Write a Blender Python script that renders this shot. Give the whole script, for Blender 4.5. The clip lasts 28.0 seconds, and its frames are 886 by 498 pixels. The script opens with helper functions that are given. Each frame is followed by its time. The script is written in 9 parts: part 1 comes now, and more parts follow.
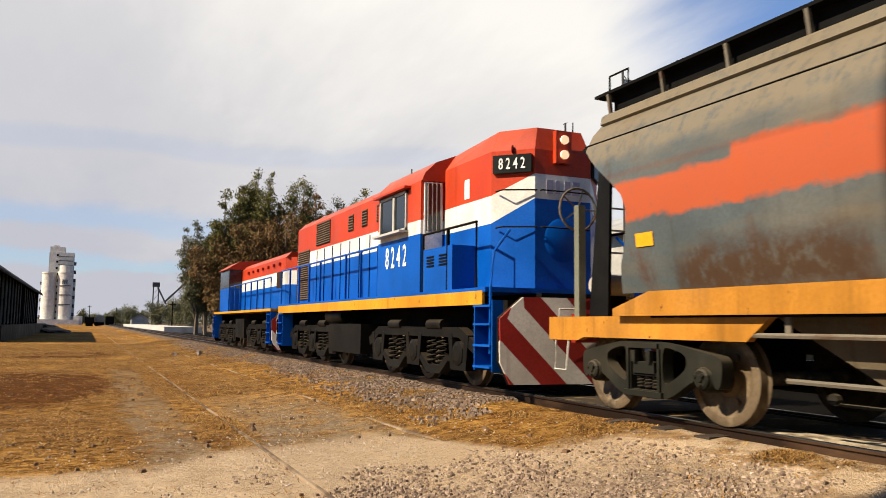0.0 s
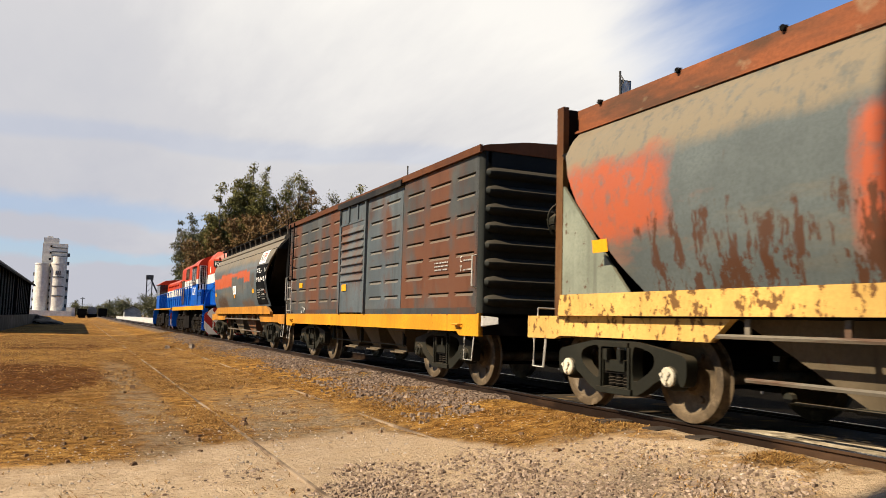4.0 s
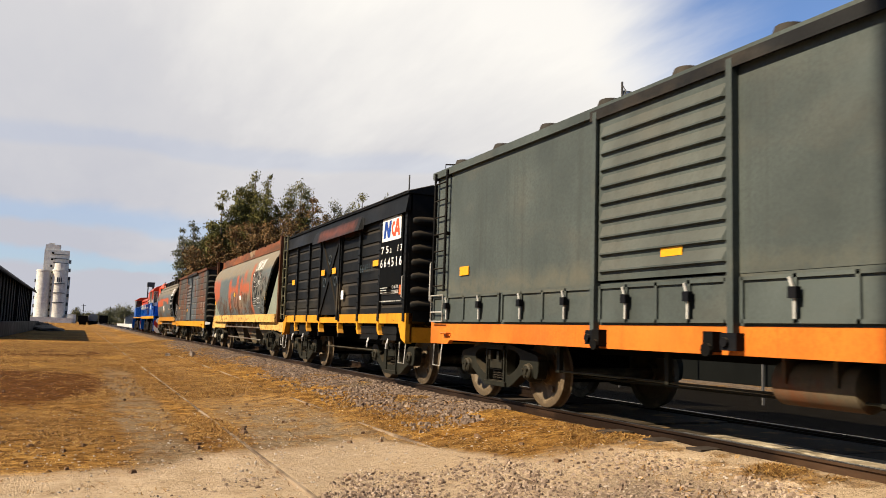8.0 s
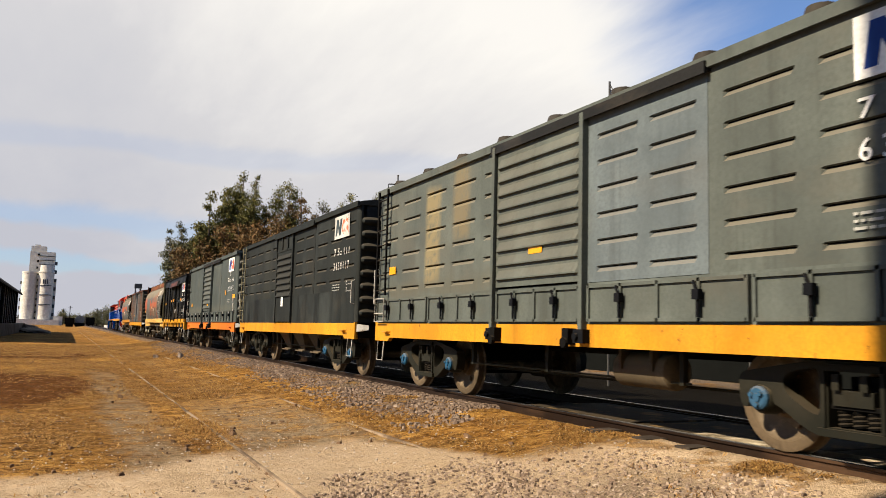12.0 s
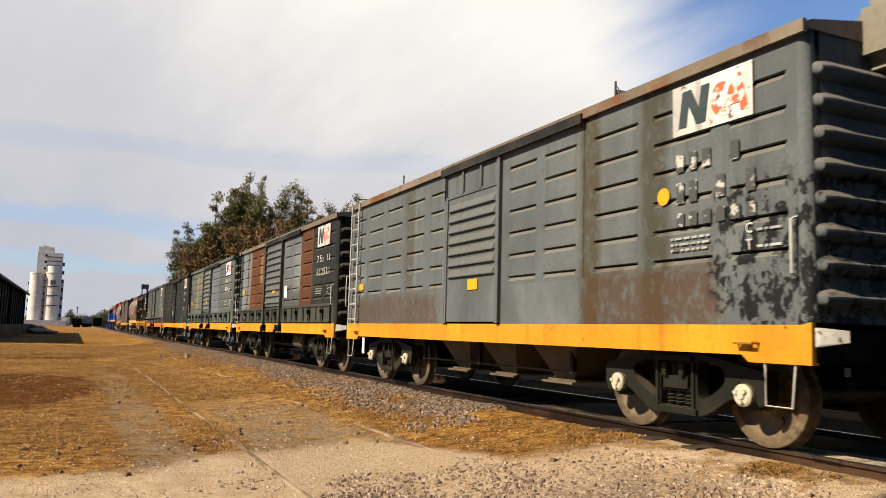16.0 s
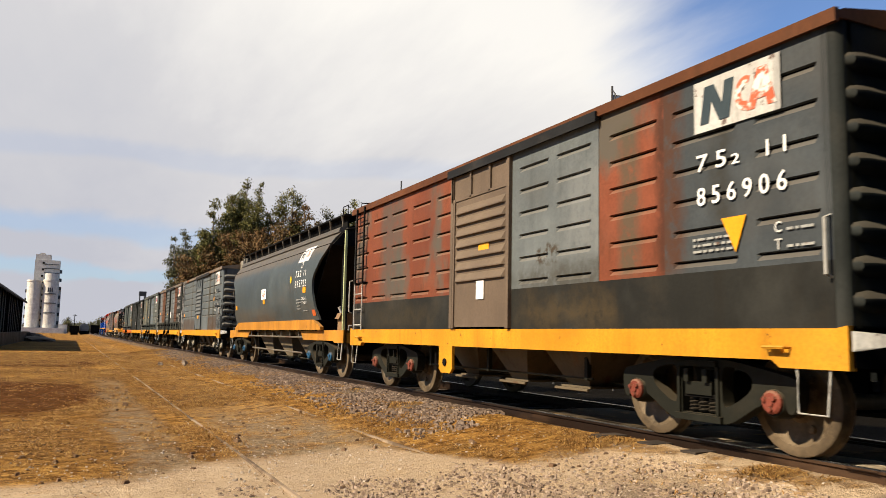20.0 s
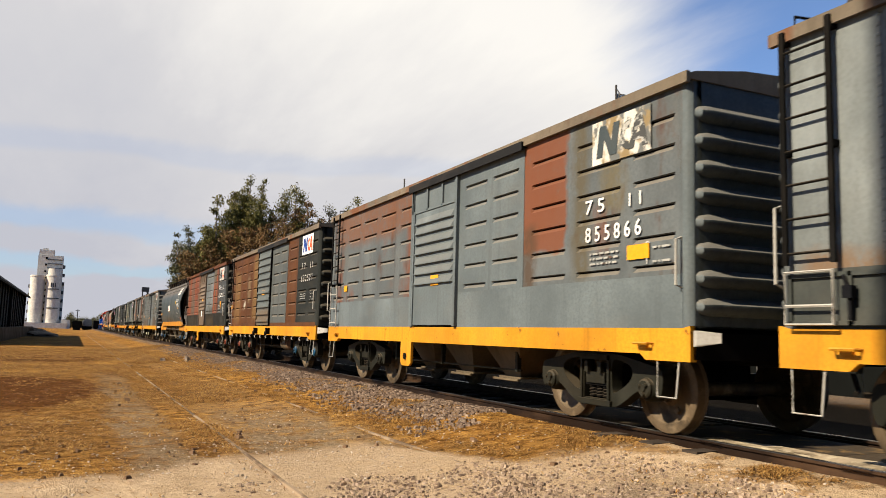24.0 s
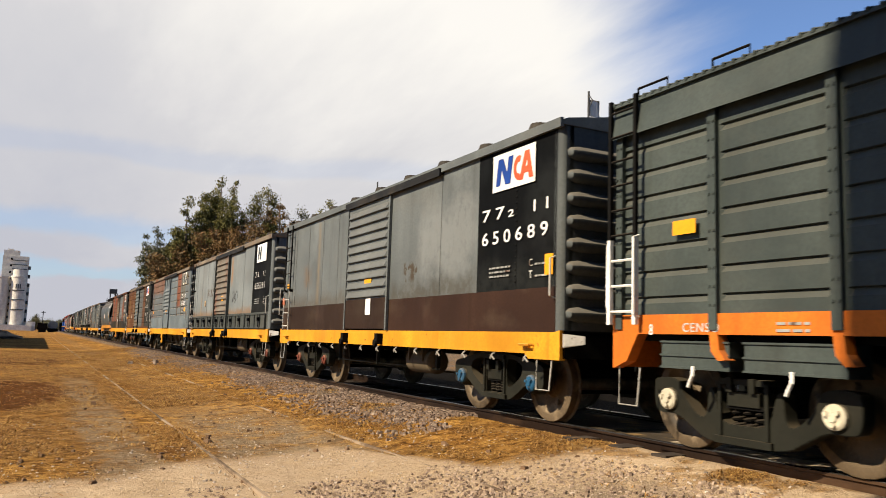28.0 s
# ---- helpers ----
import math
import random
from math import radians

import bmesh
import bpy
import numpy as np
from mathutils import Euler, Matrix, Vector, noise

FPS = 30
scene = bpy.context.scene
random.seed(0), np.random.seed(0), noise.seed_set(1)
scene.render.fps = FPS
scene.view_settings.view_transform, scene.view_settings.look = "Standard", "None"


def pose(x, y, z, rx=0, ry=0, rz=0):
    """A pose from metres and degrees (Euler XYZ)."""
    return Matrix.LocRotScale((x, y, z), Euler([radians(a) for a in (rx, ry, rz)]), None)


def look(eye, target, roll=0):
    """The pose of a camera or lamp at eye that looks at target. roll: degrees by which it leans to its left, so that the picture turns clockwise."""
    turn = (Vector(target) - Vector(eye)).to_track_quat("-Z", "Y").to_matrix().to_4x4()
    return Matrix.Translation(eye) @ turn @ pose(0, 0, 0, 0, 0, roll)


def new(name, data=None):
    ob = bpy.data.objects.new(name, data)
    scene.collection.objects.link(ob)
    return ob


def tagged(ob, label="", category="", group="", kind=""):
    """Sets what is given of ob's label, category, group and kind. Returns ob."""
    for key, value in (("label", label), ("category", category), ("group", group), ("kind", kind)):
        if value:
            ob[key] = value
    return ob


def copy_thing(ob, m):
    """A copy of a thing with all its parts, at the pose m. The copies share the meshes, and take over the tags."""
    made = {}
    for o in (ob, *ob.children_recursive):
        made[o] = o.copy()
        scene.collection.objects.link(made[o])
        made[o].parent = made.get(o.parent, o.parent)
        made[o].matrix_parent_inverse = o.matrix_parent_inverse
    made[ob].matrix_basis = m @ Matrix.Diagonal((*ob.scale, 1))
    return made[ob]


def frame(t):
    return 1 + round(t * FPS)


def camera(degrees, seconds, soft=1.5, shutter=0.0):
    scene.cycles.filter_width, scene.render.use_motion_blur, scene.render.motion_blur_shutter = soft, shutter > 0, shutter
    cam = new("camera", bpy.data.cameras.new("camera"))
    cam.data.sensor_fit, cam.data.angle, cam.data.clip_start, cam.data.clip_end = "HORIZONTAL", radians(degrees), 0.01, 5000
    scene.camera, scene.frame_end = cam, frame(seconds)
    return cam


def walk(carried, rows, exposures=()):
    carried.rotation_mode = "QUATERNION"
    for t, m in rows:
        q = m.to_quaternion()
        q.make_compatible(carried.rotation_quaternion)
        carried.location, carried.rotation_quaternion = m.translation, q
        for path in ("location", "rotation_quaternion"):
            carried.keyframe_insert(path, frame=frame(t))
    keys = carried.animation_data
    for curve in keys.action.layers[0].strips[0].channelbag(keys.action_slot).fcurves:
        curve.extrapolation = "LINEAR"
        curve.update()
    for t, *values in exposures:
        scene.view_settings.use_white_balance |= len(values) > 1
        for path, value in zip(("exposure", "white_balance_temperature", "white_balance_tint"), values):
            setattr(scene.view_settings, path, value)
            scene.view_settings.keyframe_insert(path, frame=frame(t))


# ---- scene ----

# ---------------------------------------------------------------- camera
# rail top is z = 0, the track runs along +y at x = TRACK_X; the operator stands at the origin
EYE_Z = 0.936
TURNS = (
    (0, 95.58, -0.65, -24.42),
    (0.5, 95.84, -1.45, -25.25),
    (1, 95.72, -1.64, -24.85),
    (1.5, 95.18, -1.64, -25.15),
    (2, 95.16, -1.29, -25.36),
    (2.5, 95.70, -1.33, -25.49),
    (4.5, 95.21, -1.59, -24.80),
    (5, 95.01, -1.80, -25.60),
    (5.5, 94.88, -1.11, -24.69),
    (6, 94.76, -1.63, -25.42),
    (6.5, 95.46, -1.90, -25.40),
    (7, 95.75, -1.98, -25.01),
    (7.5, 96.22, -1.93, -24.82),
    (8, 96.06, -1.91, -24.83),
    (8.5, 95.91, -1.78, -25.38),
    (9, 96.16, -1.75, -25.86),
    (9.5, 96.46, -1.38, -25.72),
    (10, 96.32, -1.23, -25.75),
    (10.5, 96.45, -1.65, -26.37),
    (11, 96.75, -1.65, -26.41),
    (11.5, 96.51, -1.84, -25.93),
    (12, 96.08, -1.58, -25.62),
    (12.5, 95.82, -1.97, -25.89),
    (13, 95.47, -2.04, -25.75),
    (13.5, 95.90, -1.77, -25.68),
    (15.5, 96.30, -1.66, -24.66),
    (16, 96.09, -1.54, -25.18),
    (16.5, 96.04, -1.24, -25.28),
    (17, 96.21, -1.21, -25.61),
    (17.5, 96.11, -1.39, -25.94),
    (18, 96.10, -1.21, -26.01),
    (18.5, 96.19, -1.23, -25.45),
    (19, 96.69, -0.96, -25.37),
    (19.5, 96.60, -1.10, -25.14),
    (20, 96.49, -1.23, -25.31),
    (20.5, 96.48, -1.38, -25.65),
    (21, 96.49, -1.46, -25.35),
    (21.5, 96.66, -1.46, -25.58),
    (23.5, 96.40, -1.40, -24.53),
    (24, 96.33, -1.63, -25.16),
    (24.5, 95.99, -1.52, -25.04),
    (25, 95.94, -1.52, -25.21),
    (25.5, 95.49, -1.15, -25.13),
    (26, 95.65, -0.96, -24.98),
    (26.5, 95.65, -1.33, -25.29),
    (27, 96.05, -1.65, -25.61),
    (27.5, 96.44, -1.70, -25.78),
    (28, 96.67, -1.86, -27.20),
)
cam = camera(59.0, 28.0, soft=0.7, shutter=0.12)
walk(cam, [(t, pose(0, 0, EYE_Z, rx, ry, rz)) for t, rx, ry, rz in TURNS])

# ---------------------------------------------------------------- light
SUN_EL, SUN_SIDE = 39.0, -2.5   # degrees over the horizon; degrees ahead of the track's left normal
sun_dir = Vector((-math.cos(radians(SUN_EL)) * math.cos(radians(SUN_SIDE)),
                  math.cos(radians(SUN_EL)) * math.sin(radians(SUN_SIDE)), math.sin(radians(SUN_EL))))
sun_data = bpy.data.lights.new("sun", "SUN")
sun_data.energy, sun_data.angle, sun_data.color = 5.0, radians(0.55), (1.0, 0.86, 0.65)
sun = new("sun", sun_data)
sun.matrix_world = look((-60, 10, 40), Vector((-60, 10, 40)) - sun_dir)
scene.view_settings.exposure = 1.13


def make_sky():
    w = bpy.data.worlds.new("sky")
    scene.world = w
    w.use_nodes = True
    nt = w.node_tree
    nt.nodes.clear()
    N, Lk = nt.nodes.new, nt.links.new
    out = N("ShaderNodeOutputWorld")
    bg = N("ShaderNodeBackground")
    sky = N("ShaderNodeTexSky")
    sky.sky_type, sky.sun_disc = "NISHITA", False
    sky.sun_elevation = radians(SUN_EL)
    sky.sun_rotation = math.atan2(sun_dir.x, sun_dir.y)
    sky.altitude, sky.air_density, sky.dust_density, sky.ozone_density = 100, 1.0, 0.6, 1.5
    gain = N("ShaderNodeMix"); gain.data_type, gain.blend_type = "RGBA", "MULTIPLY"
    gain.inputs[0].default_value = 1.0
    gain.inputs[7].default_value = (0.072, 0.088, 0.112, 1)
    Lk(sky.outputs[0], gain.inputs[6])
    # thin cloud sheet: the view direction laid onto a flat layer high up
    co = N("ShaderNodeTexCoord")
    sep = N("ShaderNodeSeparateXYZ"); Lk(co.outputs["Generated"], sep.inputs[0])
    zc = N("ShaderNodeMath"); zc.operation = "MAXIMUM"; zc.inputs[1].default_value = 0.0
    Lk(sep.outputs[2], zc.inputs[0])
    za = N("ShaderNodeMath"); za.operation = "ADD"; za.inputs[1].default_value = 0.10
    Lk(zc.outputs[0], za.inputs[0])
    dx = N("ShaderNodeMath"); dx.operation = "DIVIDE"; Lk(sep.outputs[0], dx.inputs[0]); Lk(za.outputs[0], dx.inputs[1])
    dy = N("ShaderNodeMath"); dy.operation = "DIVIDE"; Lk(sep.outputs[1], dy.inputs[0]); Lk(za.outputs[0], dy.inputs[1])
    flat = N("ShaderNodeCombineXYZ"); Lk(dx.outputs[0], flat.inputs[0]); Lk(dy.outputs[0], flat.inputs[1])
    rot = N("ShaderNodeMapping")
    rot.inputs["Location"].default_value = CLOUD_SHIFT
    rot.inputs["Rotation"].default_value = (0, 0, radians(CLOUD_TURN))
    rot.inputs["Scale"].default_value = (0.42, 0.13, 1)
    Lk(flat.outputs[0], rot.inputs[0])
    big = N("ShaderNodeTexNoise"); big.inputs["Scale"].default_value = 1.0; big.inputs["Detail"].default_value = 6
    big.inputs["Roughness"].default_value = 0.55; big.inputs["Distortion"].default_value = 0.5
    Lk(rot.outputs[0], big.inputs["Vector"])

    def calc(op, a, c):
        n = N("ShaderNodeMath"); n.operation = op
        for sock, v in zip(n.inputs, (a, c)):
            if hasattr(v, "links"): Lk(v, sock)
            else: sock.default_value = v
        return n.outputs[0]

    def span(v, lo, hi, a, c):
        n = N("ShaderNodeMapRange"); n.interpolation_type = "SMOOTHSTEP"
        for i, q in enumerate((lo, hi, a, c)): n.inputs[i + 1].default_value = q
        Lk(v, n.inputs[0]); return n.outputs[0]

    fine = N("ShaderNodeTexNoise"); fine.inputs["Scale"].default_value = 2.6; fine.inputs["Detail"].default_value = 7
    fine.inputs["Roughness"].default_value = 0.6
    Lk(rot.outputs[0], fine.inputs["Vector"])
    X, Y, Z = sep.outputs
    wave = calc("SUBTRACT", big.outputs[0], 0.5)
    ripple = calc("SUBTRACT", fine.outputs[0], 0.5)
    # the sheet thins out towards the far side of the line; unseen, overhead and behind the camera, it is thinned to cut
    # fill light
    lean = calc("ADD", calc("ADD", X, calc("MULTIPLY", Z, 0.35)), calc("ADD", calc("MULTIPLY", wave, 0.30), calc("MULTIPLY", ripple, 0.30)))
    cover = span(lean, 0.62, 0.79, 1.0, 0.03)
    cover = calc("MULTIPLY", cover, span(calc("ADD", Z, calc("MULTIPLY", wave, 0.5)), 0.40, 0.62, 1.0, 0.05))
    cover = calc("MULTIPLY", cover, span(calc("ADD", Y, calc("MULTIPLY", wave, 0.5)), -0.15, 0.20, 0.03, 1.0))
    # clear sky round the sun, out of view; it also cuts fill on the near sides
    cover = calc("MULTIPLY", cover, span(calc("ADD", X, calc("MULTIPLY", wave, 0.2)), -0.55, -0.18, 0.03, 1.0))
    # long rifts of blue low over the horizon
    low = calc("ADD", Z, calc("ADD", calc("MULTIPLY", wave, 0.05), calc("MULTIPLY", ripple, 0.05)))
    for z0, z1, z2, z3, deep in ((0.098, 0.112, 0.120, 0.140, 0.42), (0.052, 0.060, 0.068, 0.078, 0.55), (0.19, 0.20, 0.21, 0.225, 0.15)):
        rift = calc("MULTIPLY", span(low, z0, z1, 0.0, deep), span(low, z2, z3, 1.0, 0.0))
        cover = calc("MULTIPLY", cover, calc("SUBTRACT", 1.0, rift))
    tone = N("ShaderNodeValToRGB")
    ramp = tone.color_ramp
    ramp.elements.new(0.5)
    for el, (q, c) in zip(ramp.elements, ((0.06, (0.40, 0.405, 0.45, 1)), (0.42, (0.50, 0.492, 0.505, 1)), (0.72, (0.72, 0.695, 0.655, 1)))): el.position, el.color = q, c
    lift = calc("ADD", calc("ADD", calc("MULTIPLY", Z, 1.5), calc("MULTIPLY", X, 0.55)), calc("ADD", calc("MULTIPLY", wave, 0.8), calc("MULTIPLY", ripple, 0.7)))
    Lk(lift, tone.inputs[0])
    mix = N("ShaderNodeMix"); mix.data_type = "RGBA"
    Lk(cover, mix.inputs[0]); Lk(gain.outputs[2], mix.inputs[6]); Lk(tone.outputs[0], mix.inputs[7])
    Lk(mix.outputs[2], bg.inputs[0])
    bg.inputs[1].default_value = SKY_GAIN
    Lk(bg.outputs[0], out.inputs[0])


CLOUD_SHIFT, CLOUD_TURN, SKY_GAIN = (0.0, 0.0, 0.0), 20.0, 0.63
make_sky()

TRACK_X = 6.56
RUN = ((0, 0.0), (4, 27.11), (8, 53.97), (12, 80.61), (16, 107.10), (20, 133.48), (24, 159.78), (28, 186.01))
rng = random.Random(7)


# ---------------------------------------------------------------- materials
def surface(name, base, layers=(), rough=0.6, metal=0.0, bump=0.15, bump_scale=30.0, vary=0.18, spread=True, spec=0.14, patches=(), ledge=0.0):
    """Paint, rust or stone: a base colour with broad and fine variation, and layers (colour, scales xyz, low, high, strength)."""
    tone = 0.50 if max(base) < 0.06 else 0.66 if max(base) < 0.35 else 0.82
    if max(base) < 0.06 and rough > 0.2: spec = min(spec, 0.06)
    base = tuple(c * tone for c in base)
    layers = [(tuple(c * 0.78 for c in q[0]), *q[1:]) for q in layers]
    patches = [(*q[:4], tuple(c * 0.72 for c in q[4]), *q[5:]) for q in patches]
    m = bpy.data.materials.new(name)
    m.use_nodes = True
    nt = m.node_tree
    N, Lk = nt.nodes.new, nt.links.new
    b = nt.nodes["Principled BSDF"]
    b.inputs["Metallic"].default_value = metal
    b.inputs["Specular IOR Level"].default_value = spec
    co = raw = N("ShaderNodeTexCoord").outputs["Object"]
    if spread:
        info = N("ShaderNodeObjectInfo")
        off = N("ShaderNodeVectorMath"); off.operation = "SCALE"; off.inputs[0].default_value = (37.0, 19.0, 23.0)
        Lk(info.outputs["Random"], off.inputs["Scale"])
        add = N("ShaderNodeVectorMath"); add.operation = "ADD"
        Lk(co, add.inputs[0]); Lk(off.outputs[0], add.inputs[1])
        co = add.outputs[0]

    def noise_at(scales, detail=5.0, rgh=0.6):
        mp = N("ShaderNodeMapping"); mp.inputs["Scale"].default_value = scales
        Lk(co, mp.inputs[0])
        n = N("ShaderNodeTexNoise"); n.inputs["Scale"].default_value = 1.0
        n.inputs["Detail"].default_value, n.inputs["Roughness"].default_value = detail, rgh
        Lk(mp.outputs[0], n.inputs["Vector"])
        return n.outputs[0]

    def mixed(fac, a, c, blend="MIX"):
        mx = N("ShaderNodeMix"); mx.data_type, mx.blend_type = "RGBA", blend
        if hasattr(fac, "links"): Lk(fac, mx.inputs[0])
        else: mx.inputs[0].default_value = fac
        for sock, v in ((mx.inputs[6], a), (mx.inputs[7], c)):
            if hasattr(v, "links"): Lk(v, sock)
            else: sock.default_value = (*v, 1)
        return mx.outputs[2]

    def ranged(v, lo, hi, t0, t1):
        r = N("ShaderNodeMapRange")
        for i, q in enumerate((lo, hi, t0, t1)): r.inputs[i + 1].default_value = q
        Lk(v, r.inputs[0])
        return r.outputs[0]

    broad, fine = noise_at((0.9, 0.9, 0.9)), noise_at((bump_scale,) * 3, 4)
    dark = tuple(c * (1 - 1.6 * vary) for c in base)
    lite = tuple(min(1, c * (1 + 1.2 * vary)) for c in base)
    col = mixed(ranged(broad, 0.3, 0.7, 0, 1), dark, lite)
    col = mixed(ranged(fine, 0.40, 0.68, 0, 0.30 + vary), col, tuple(c * 0.62 for c in base))
    rf = ranged(broad, 0.3, 0.7, max(0, rough - 0.1), min(1, rough + 0.12))
    for colour, scales, lo, hi, strength in layers:
        n = noise_at(scales, 7, 0.62)
        f = ranged(n, lo, hi, 0, strength)
        col = mixed(f, col, colour)
    if ledge > 0:
        # dust colour on slopes that look up; it also paints the ribs' sunlit lips paler
        geo = N("ShaderNodeNewGeometry"); up = N("ShaderNodeSeparateXYZ"); Lk(geo.outputs["Normal"], up.inputs[0])
        col = mixed(ranged(up.outputs[2], 0.25, 0.6, 0, ledge), col, tuple(0.45 * c + 0.55 * d for c, d in zip(base, DUST)))
    if patches:
        # stains, and one painted sheen, that keep their place on the wagon: u counts back from its front end
        sep = N("ShaderNodeSeparateXYZ"); Lk(raw, sep.inputs[0])

        def calc(op, a, c):
            n = N("ShaderNodeMath"); n.operation = op
            for sock, v in zip(n.inputs, (a, c)):
                if hasattr(v, "links"): Lk(v, sock)
                else: sock.default_value = v
            return n.outputs[0]
        rag_u, rag_z = calc("SUBTRACT", noise_at((2.3, 2.3, 1.5), 8, 0.68), 0.5), calc("SUBTRACT", noise_at((1.9, 1.9, 2.6), 8, 0.68), 0.5)
        grain = noise_at((8.0, 8.0, 6.0), 6, 0.7)
        drip = noise_at((5.5, 5.5, 1.3), 6, 0.7)
        for u0, u1, z0, z1, colour, strength, rag in patches:
            uu = calc("ADD", calc("MULTIPLY", sep.outputs[1], -1.0), calc("MULTIPLY", rag_u, rag))
            zz = calc("ADD", sep.outputs[2], calc("MULTIPLY", rag_z, rag))
            e = 0.02 + 0.03 * rag if strength >= 0.9 else 0.04 + 0.12 * rag
            f = calc("MULTIPLY", calc("MULTIPLY", ranged(uu, u0 - e, u0 + e, 0, 1), ranged(uu, u1 - e, u1 + e, 1, 0)), calc("MULTIPLY", ranged(zz, z0 - e, z0 + e, 0, 1), ranged(zz, z1 - e, z1 + e, 1, 0)))
            f = calc("MULTIPLY", calc("MULTIPLY", f, strength), ranged(grain, 0.30, 0.42, 0.6, 1.0) if 0.9 <= strength < 1 else ranged(grain, 0.34, 0.50, 0.25, 1.0) if strength < 1 else ranged(grain, 0.50, 0.54, 0.0, 1.0) if strength < 2 else ranged(drip, 0.49, 0.53, 0.0, 0.45))
            col = mixed(f, col, colour)
    Lk(col, b.inputs["Base Color"])
    Lk(rf, b.inputs["Roughness"])
    if bump:
        bp = N("ShaderNodeBump"); bp.inputs["Strength"].default_value = bump; bp.inputs["Distance"].default_value = 0.02
        Lk(fine, bp.inputs["Height"]); Lk(bp.outputs[0], b.inputs["Normal"])
    return m


RUST, DRYRUST, SOOT, DUST = (0.075, 0.028, 0.012), (0.15, 0.058, 0.025), (0.014, 0.012, 0.010), (0.17, 0.13, 0.085)
STREAK = (2.2, 2.2, 0.30)     # stretched down the wall
SPOT = (1.6, 1.6, 1.3)


def worn(name, base, rust=0.0, rust_col=DRYRUST, dirt=0.35, dust=0.25, rough=0.62, chips=0.0, streak=None, spec=0.12, foot=None, patches=()):
    lay = [(tuple(c * 0.45 for c in base), STREAK, 0.46 - 0.1 * dirt, 0.72, dirt),
           (DUST, (0.8, 0.8, 1.4), 0.50, 0.78, dust),
           (tuple(0.30 * c + q for c, q in zip(base, (0.008, 0.005, 0.002))), (4.5, 4.5, 0.16), 0.56, 0.70, min(0.75, 1.3 * dirt)),
           (tuple(min(0.9, 1.35 * c + 0.006) for c in base), (0.7, 0.7, 0.5), 0.55, 0.70, 0.45)]
    if rust > 0:
        lay.append((rust_col, (0.75, 0.75, 0.42), 0.60 - 0.3 * rust, 0.68 - 0.25 * rust, 0.92))
        lay.append((RUST, (3.0, 3.0, 1.2), 0.60 - 0.15 * rust, 0.70, 0.75))
    if chips > 0:
        lay.append((RUST, (9, 9, 7), 0.72 - 0.22 * chips, 0.75 - 0.2 * chips, 0.85))
    if streak: lay.append((streak[0], (1.3, 1.3, 0.10), 0.60 - 0.12 * streak[1], 0.72 - 0.08 * streak[1], 0.8))
    if foot: lay.append((foot, (2.4, 2.4, 0.9), 0.56, 0.62, 0.85))
    return surface(name, base, lay, rough=rough, bump=0.06, spec=spec, patches=patches, ledge=min(0.7, 3.0 * dust))


YELLOW = worn("yellow_sill_paint", (0.56, 0.245, 0.014), dirt=0.3, dust=0.10, chips=0.3)
PALE_YELLOW = worn("pale_yellow_sill_paint", (0.60, 0.36, 0.10), dirt=0.3, dust=0.2, chips=0.75)
DEEP_YELLOW = worn("ochre_sill_paint", (0.45, 0.190, 0.022), dirt=0.6, dust=0.25, chips=0.25)
ORANGE = worn("orange_sill_paint", (0.58, 0.145, 0.016), dirt=0.3, dust=0.1, chips=0.15)
BLACKISH = worn("black_underframe_paint", (0.009, 0.0085, 0.008), dirt=0.2, dust=0.06, rough=0.85, spec=0.05)
TRUCK_IRON = worn("oily_cast_iron", (0.029, 0.029, 0.022), dirt=0.5, dust=0.12, rough=0.5, spec=0.15)
WHEEL_IRON = surface("dusty_wheel_steel", (0.16, 0.115, 0.070), [(SOOT, (2, 2, 2), 0.50, 0.66, 0.75), ((0.36, 0.27, 0.17), (5, 5, 5), 0.55, 0.7, 0.5)], rough=0.6, metal=0.15, bump=0.1)
RAIL_STEEL = surface("brown_rail_steel", (0.055, 0.034, 0.024), [((0.16, 0.09, 0.05), (3, 0.6, 3), 0.5, 0.7, 0.6)], rough=0.45, metal=0.5, bump=0.1)
BRIGHT_STEEL = surface("polished_rail_head", (0.18, 0.165, 0.15), rough=0.3, metal=0.9, bump=0.03)
WHITE = worn("white_lettering_paint", (0.80, 0.78, 0.74), dirt=0.1, dust=0.1, rough=0.55)
FADED_WHITE = worn("faded_white_paint", (0.58, 0.56, 0.52), dirt=0.55, dust=0.3, rough=0.6, chips=0.5)
DIM_WHITE = worn("dim_stencil_paint", (0.36, 0.355, 0.33), dirt=0.5, dust=0.3, rough=0.6, chips=0.6)
LOGO_BLUE = worn("logo_blue_paint", (0.015, 0.06, 0.30), dirt=0.1, dust=0.05)
LOGO_RED = worn("logo_red_paint", (0.62, 0.09, 0.035), dirt=0.1, dust=0.05)
WORN_RED = surface("scuffed_red_paint", (0.60, 0.13, 0.06), [((0.66, 0.62, 0.56), (6, 6, 8), 0.50, 0.56, 1.0)], rough=0.6)
LOGO_DARK = worn("faded_dark_paint", (0.05, 0.07, 0.08), dirt=0.2, dust=0.2)
STICKER = surface("amber_reflector_sheet", (0.75, 0.32, 0.012), rough=0.35, bump=0.0, vary=0.06)
RED_STICKER = surface("red_orange_sheet", (0.60, 0.12, 0.03), rough=0.4, bump=0.0, vary=0.1)
PIPE = surface("dusty_grey_pipe", (0.17, 0.145, 0.11), [(RUST, (6, 1, 6), 0.5, 0.62, 0.7)], rough=0.6)
LIGHT_GREY = surface("pale_grey_handrail_paint", (0.42, 0.40, 0.36), [(RUST, (6, 6, 6), 0.6, 0.7, 0.6)], rough=0.5)
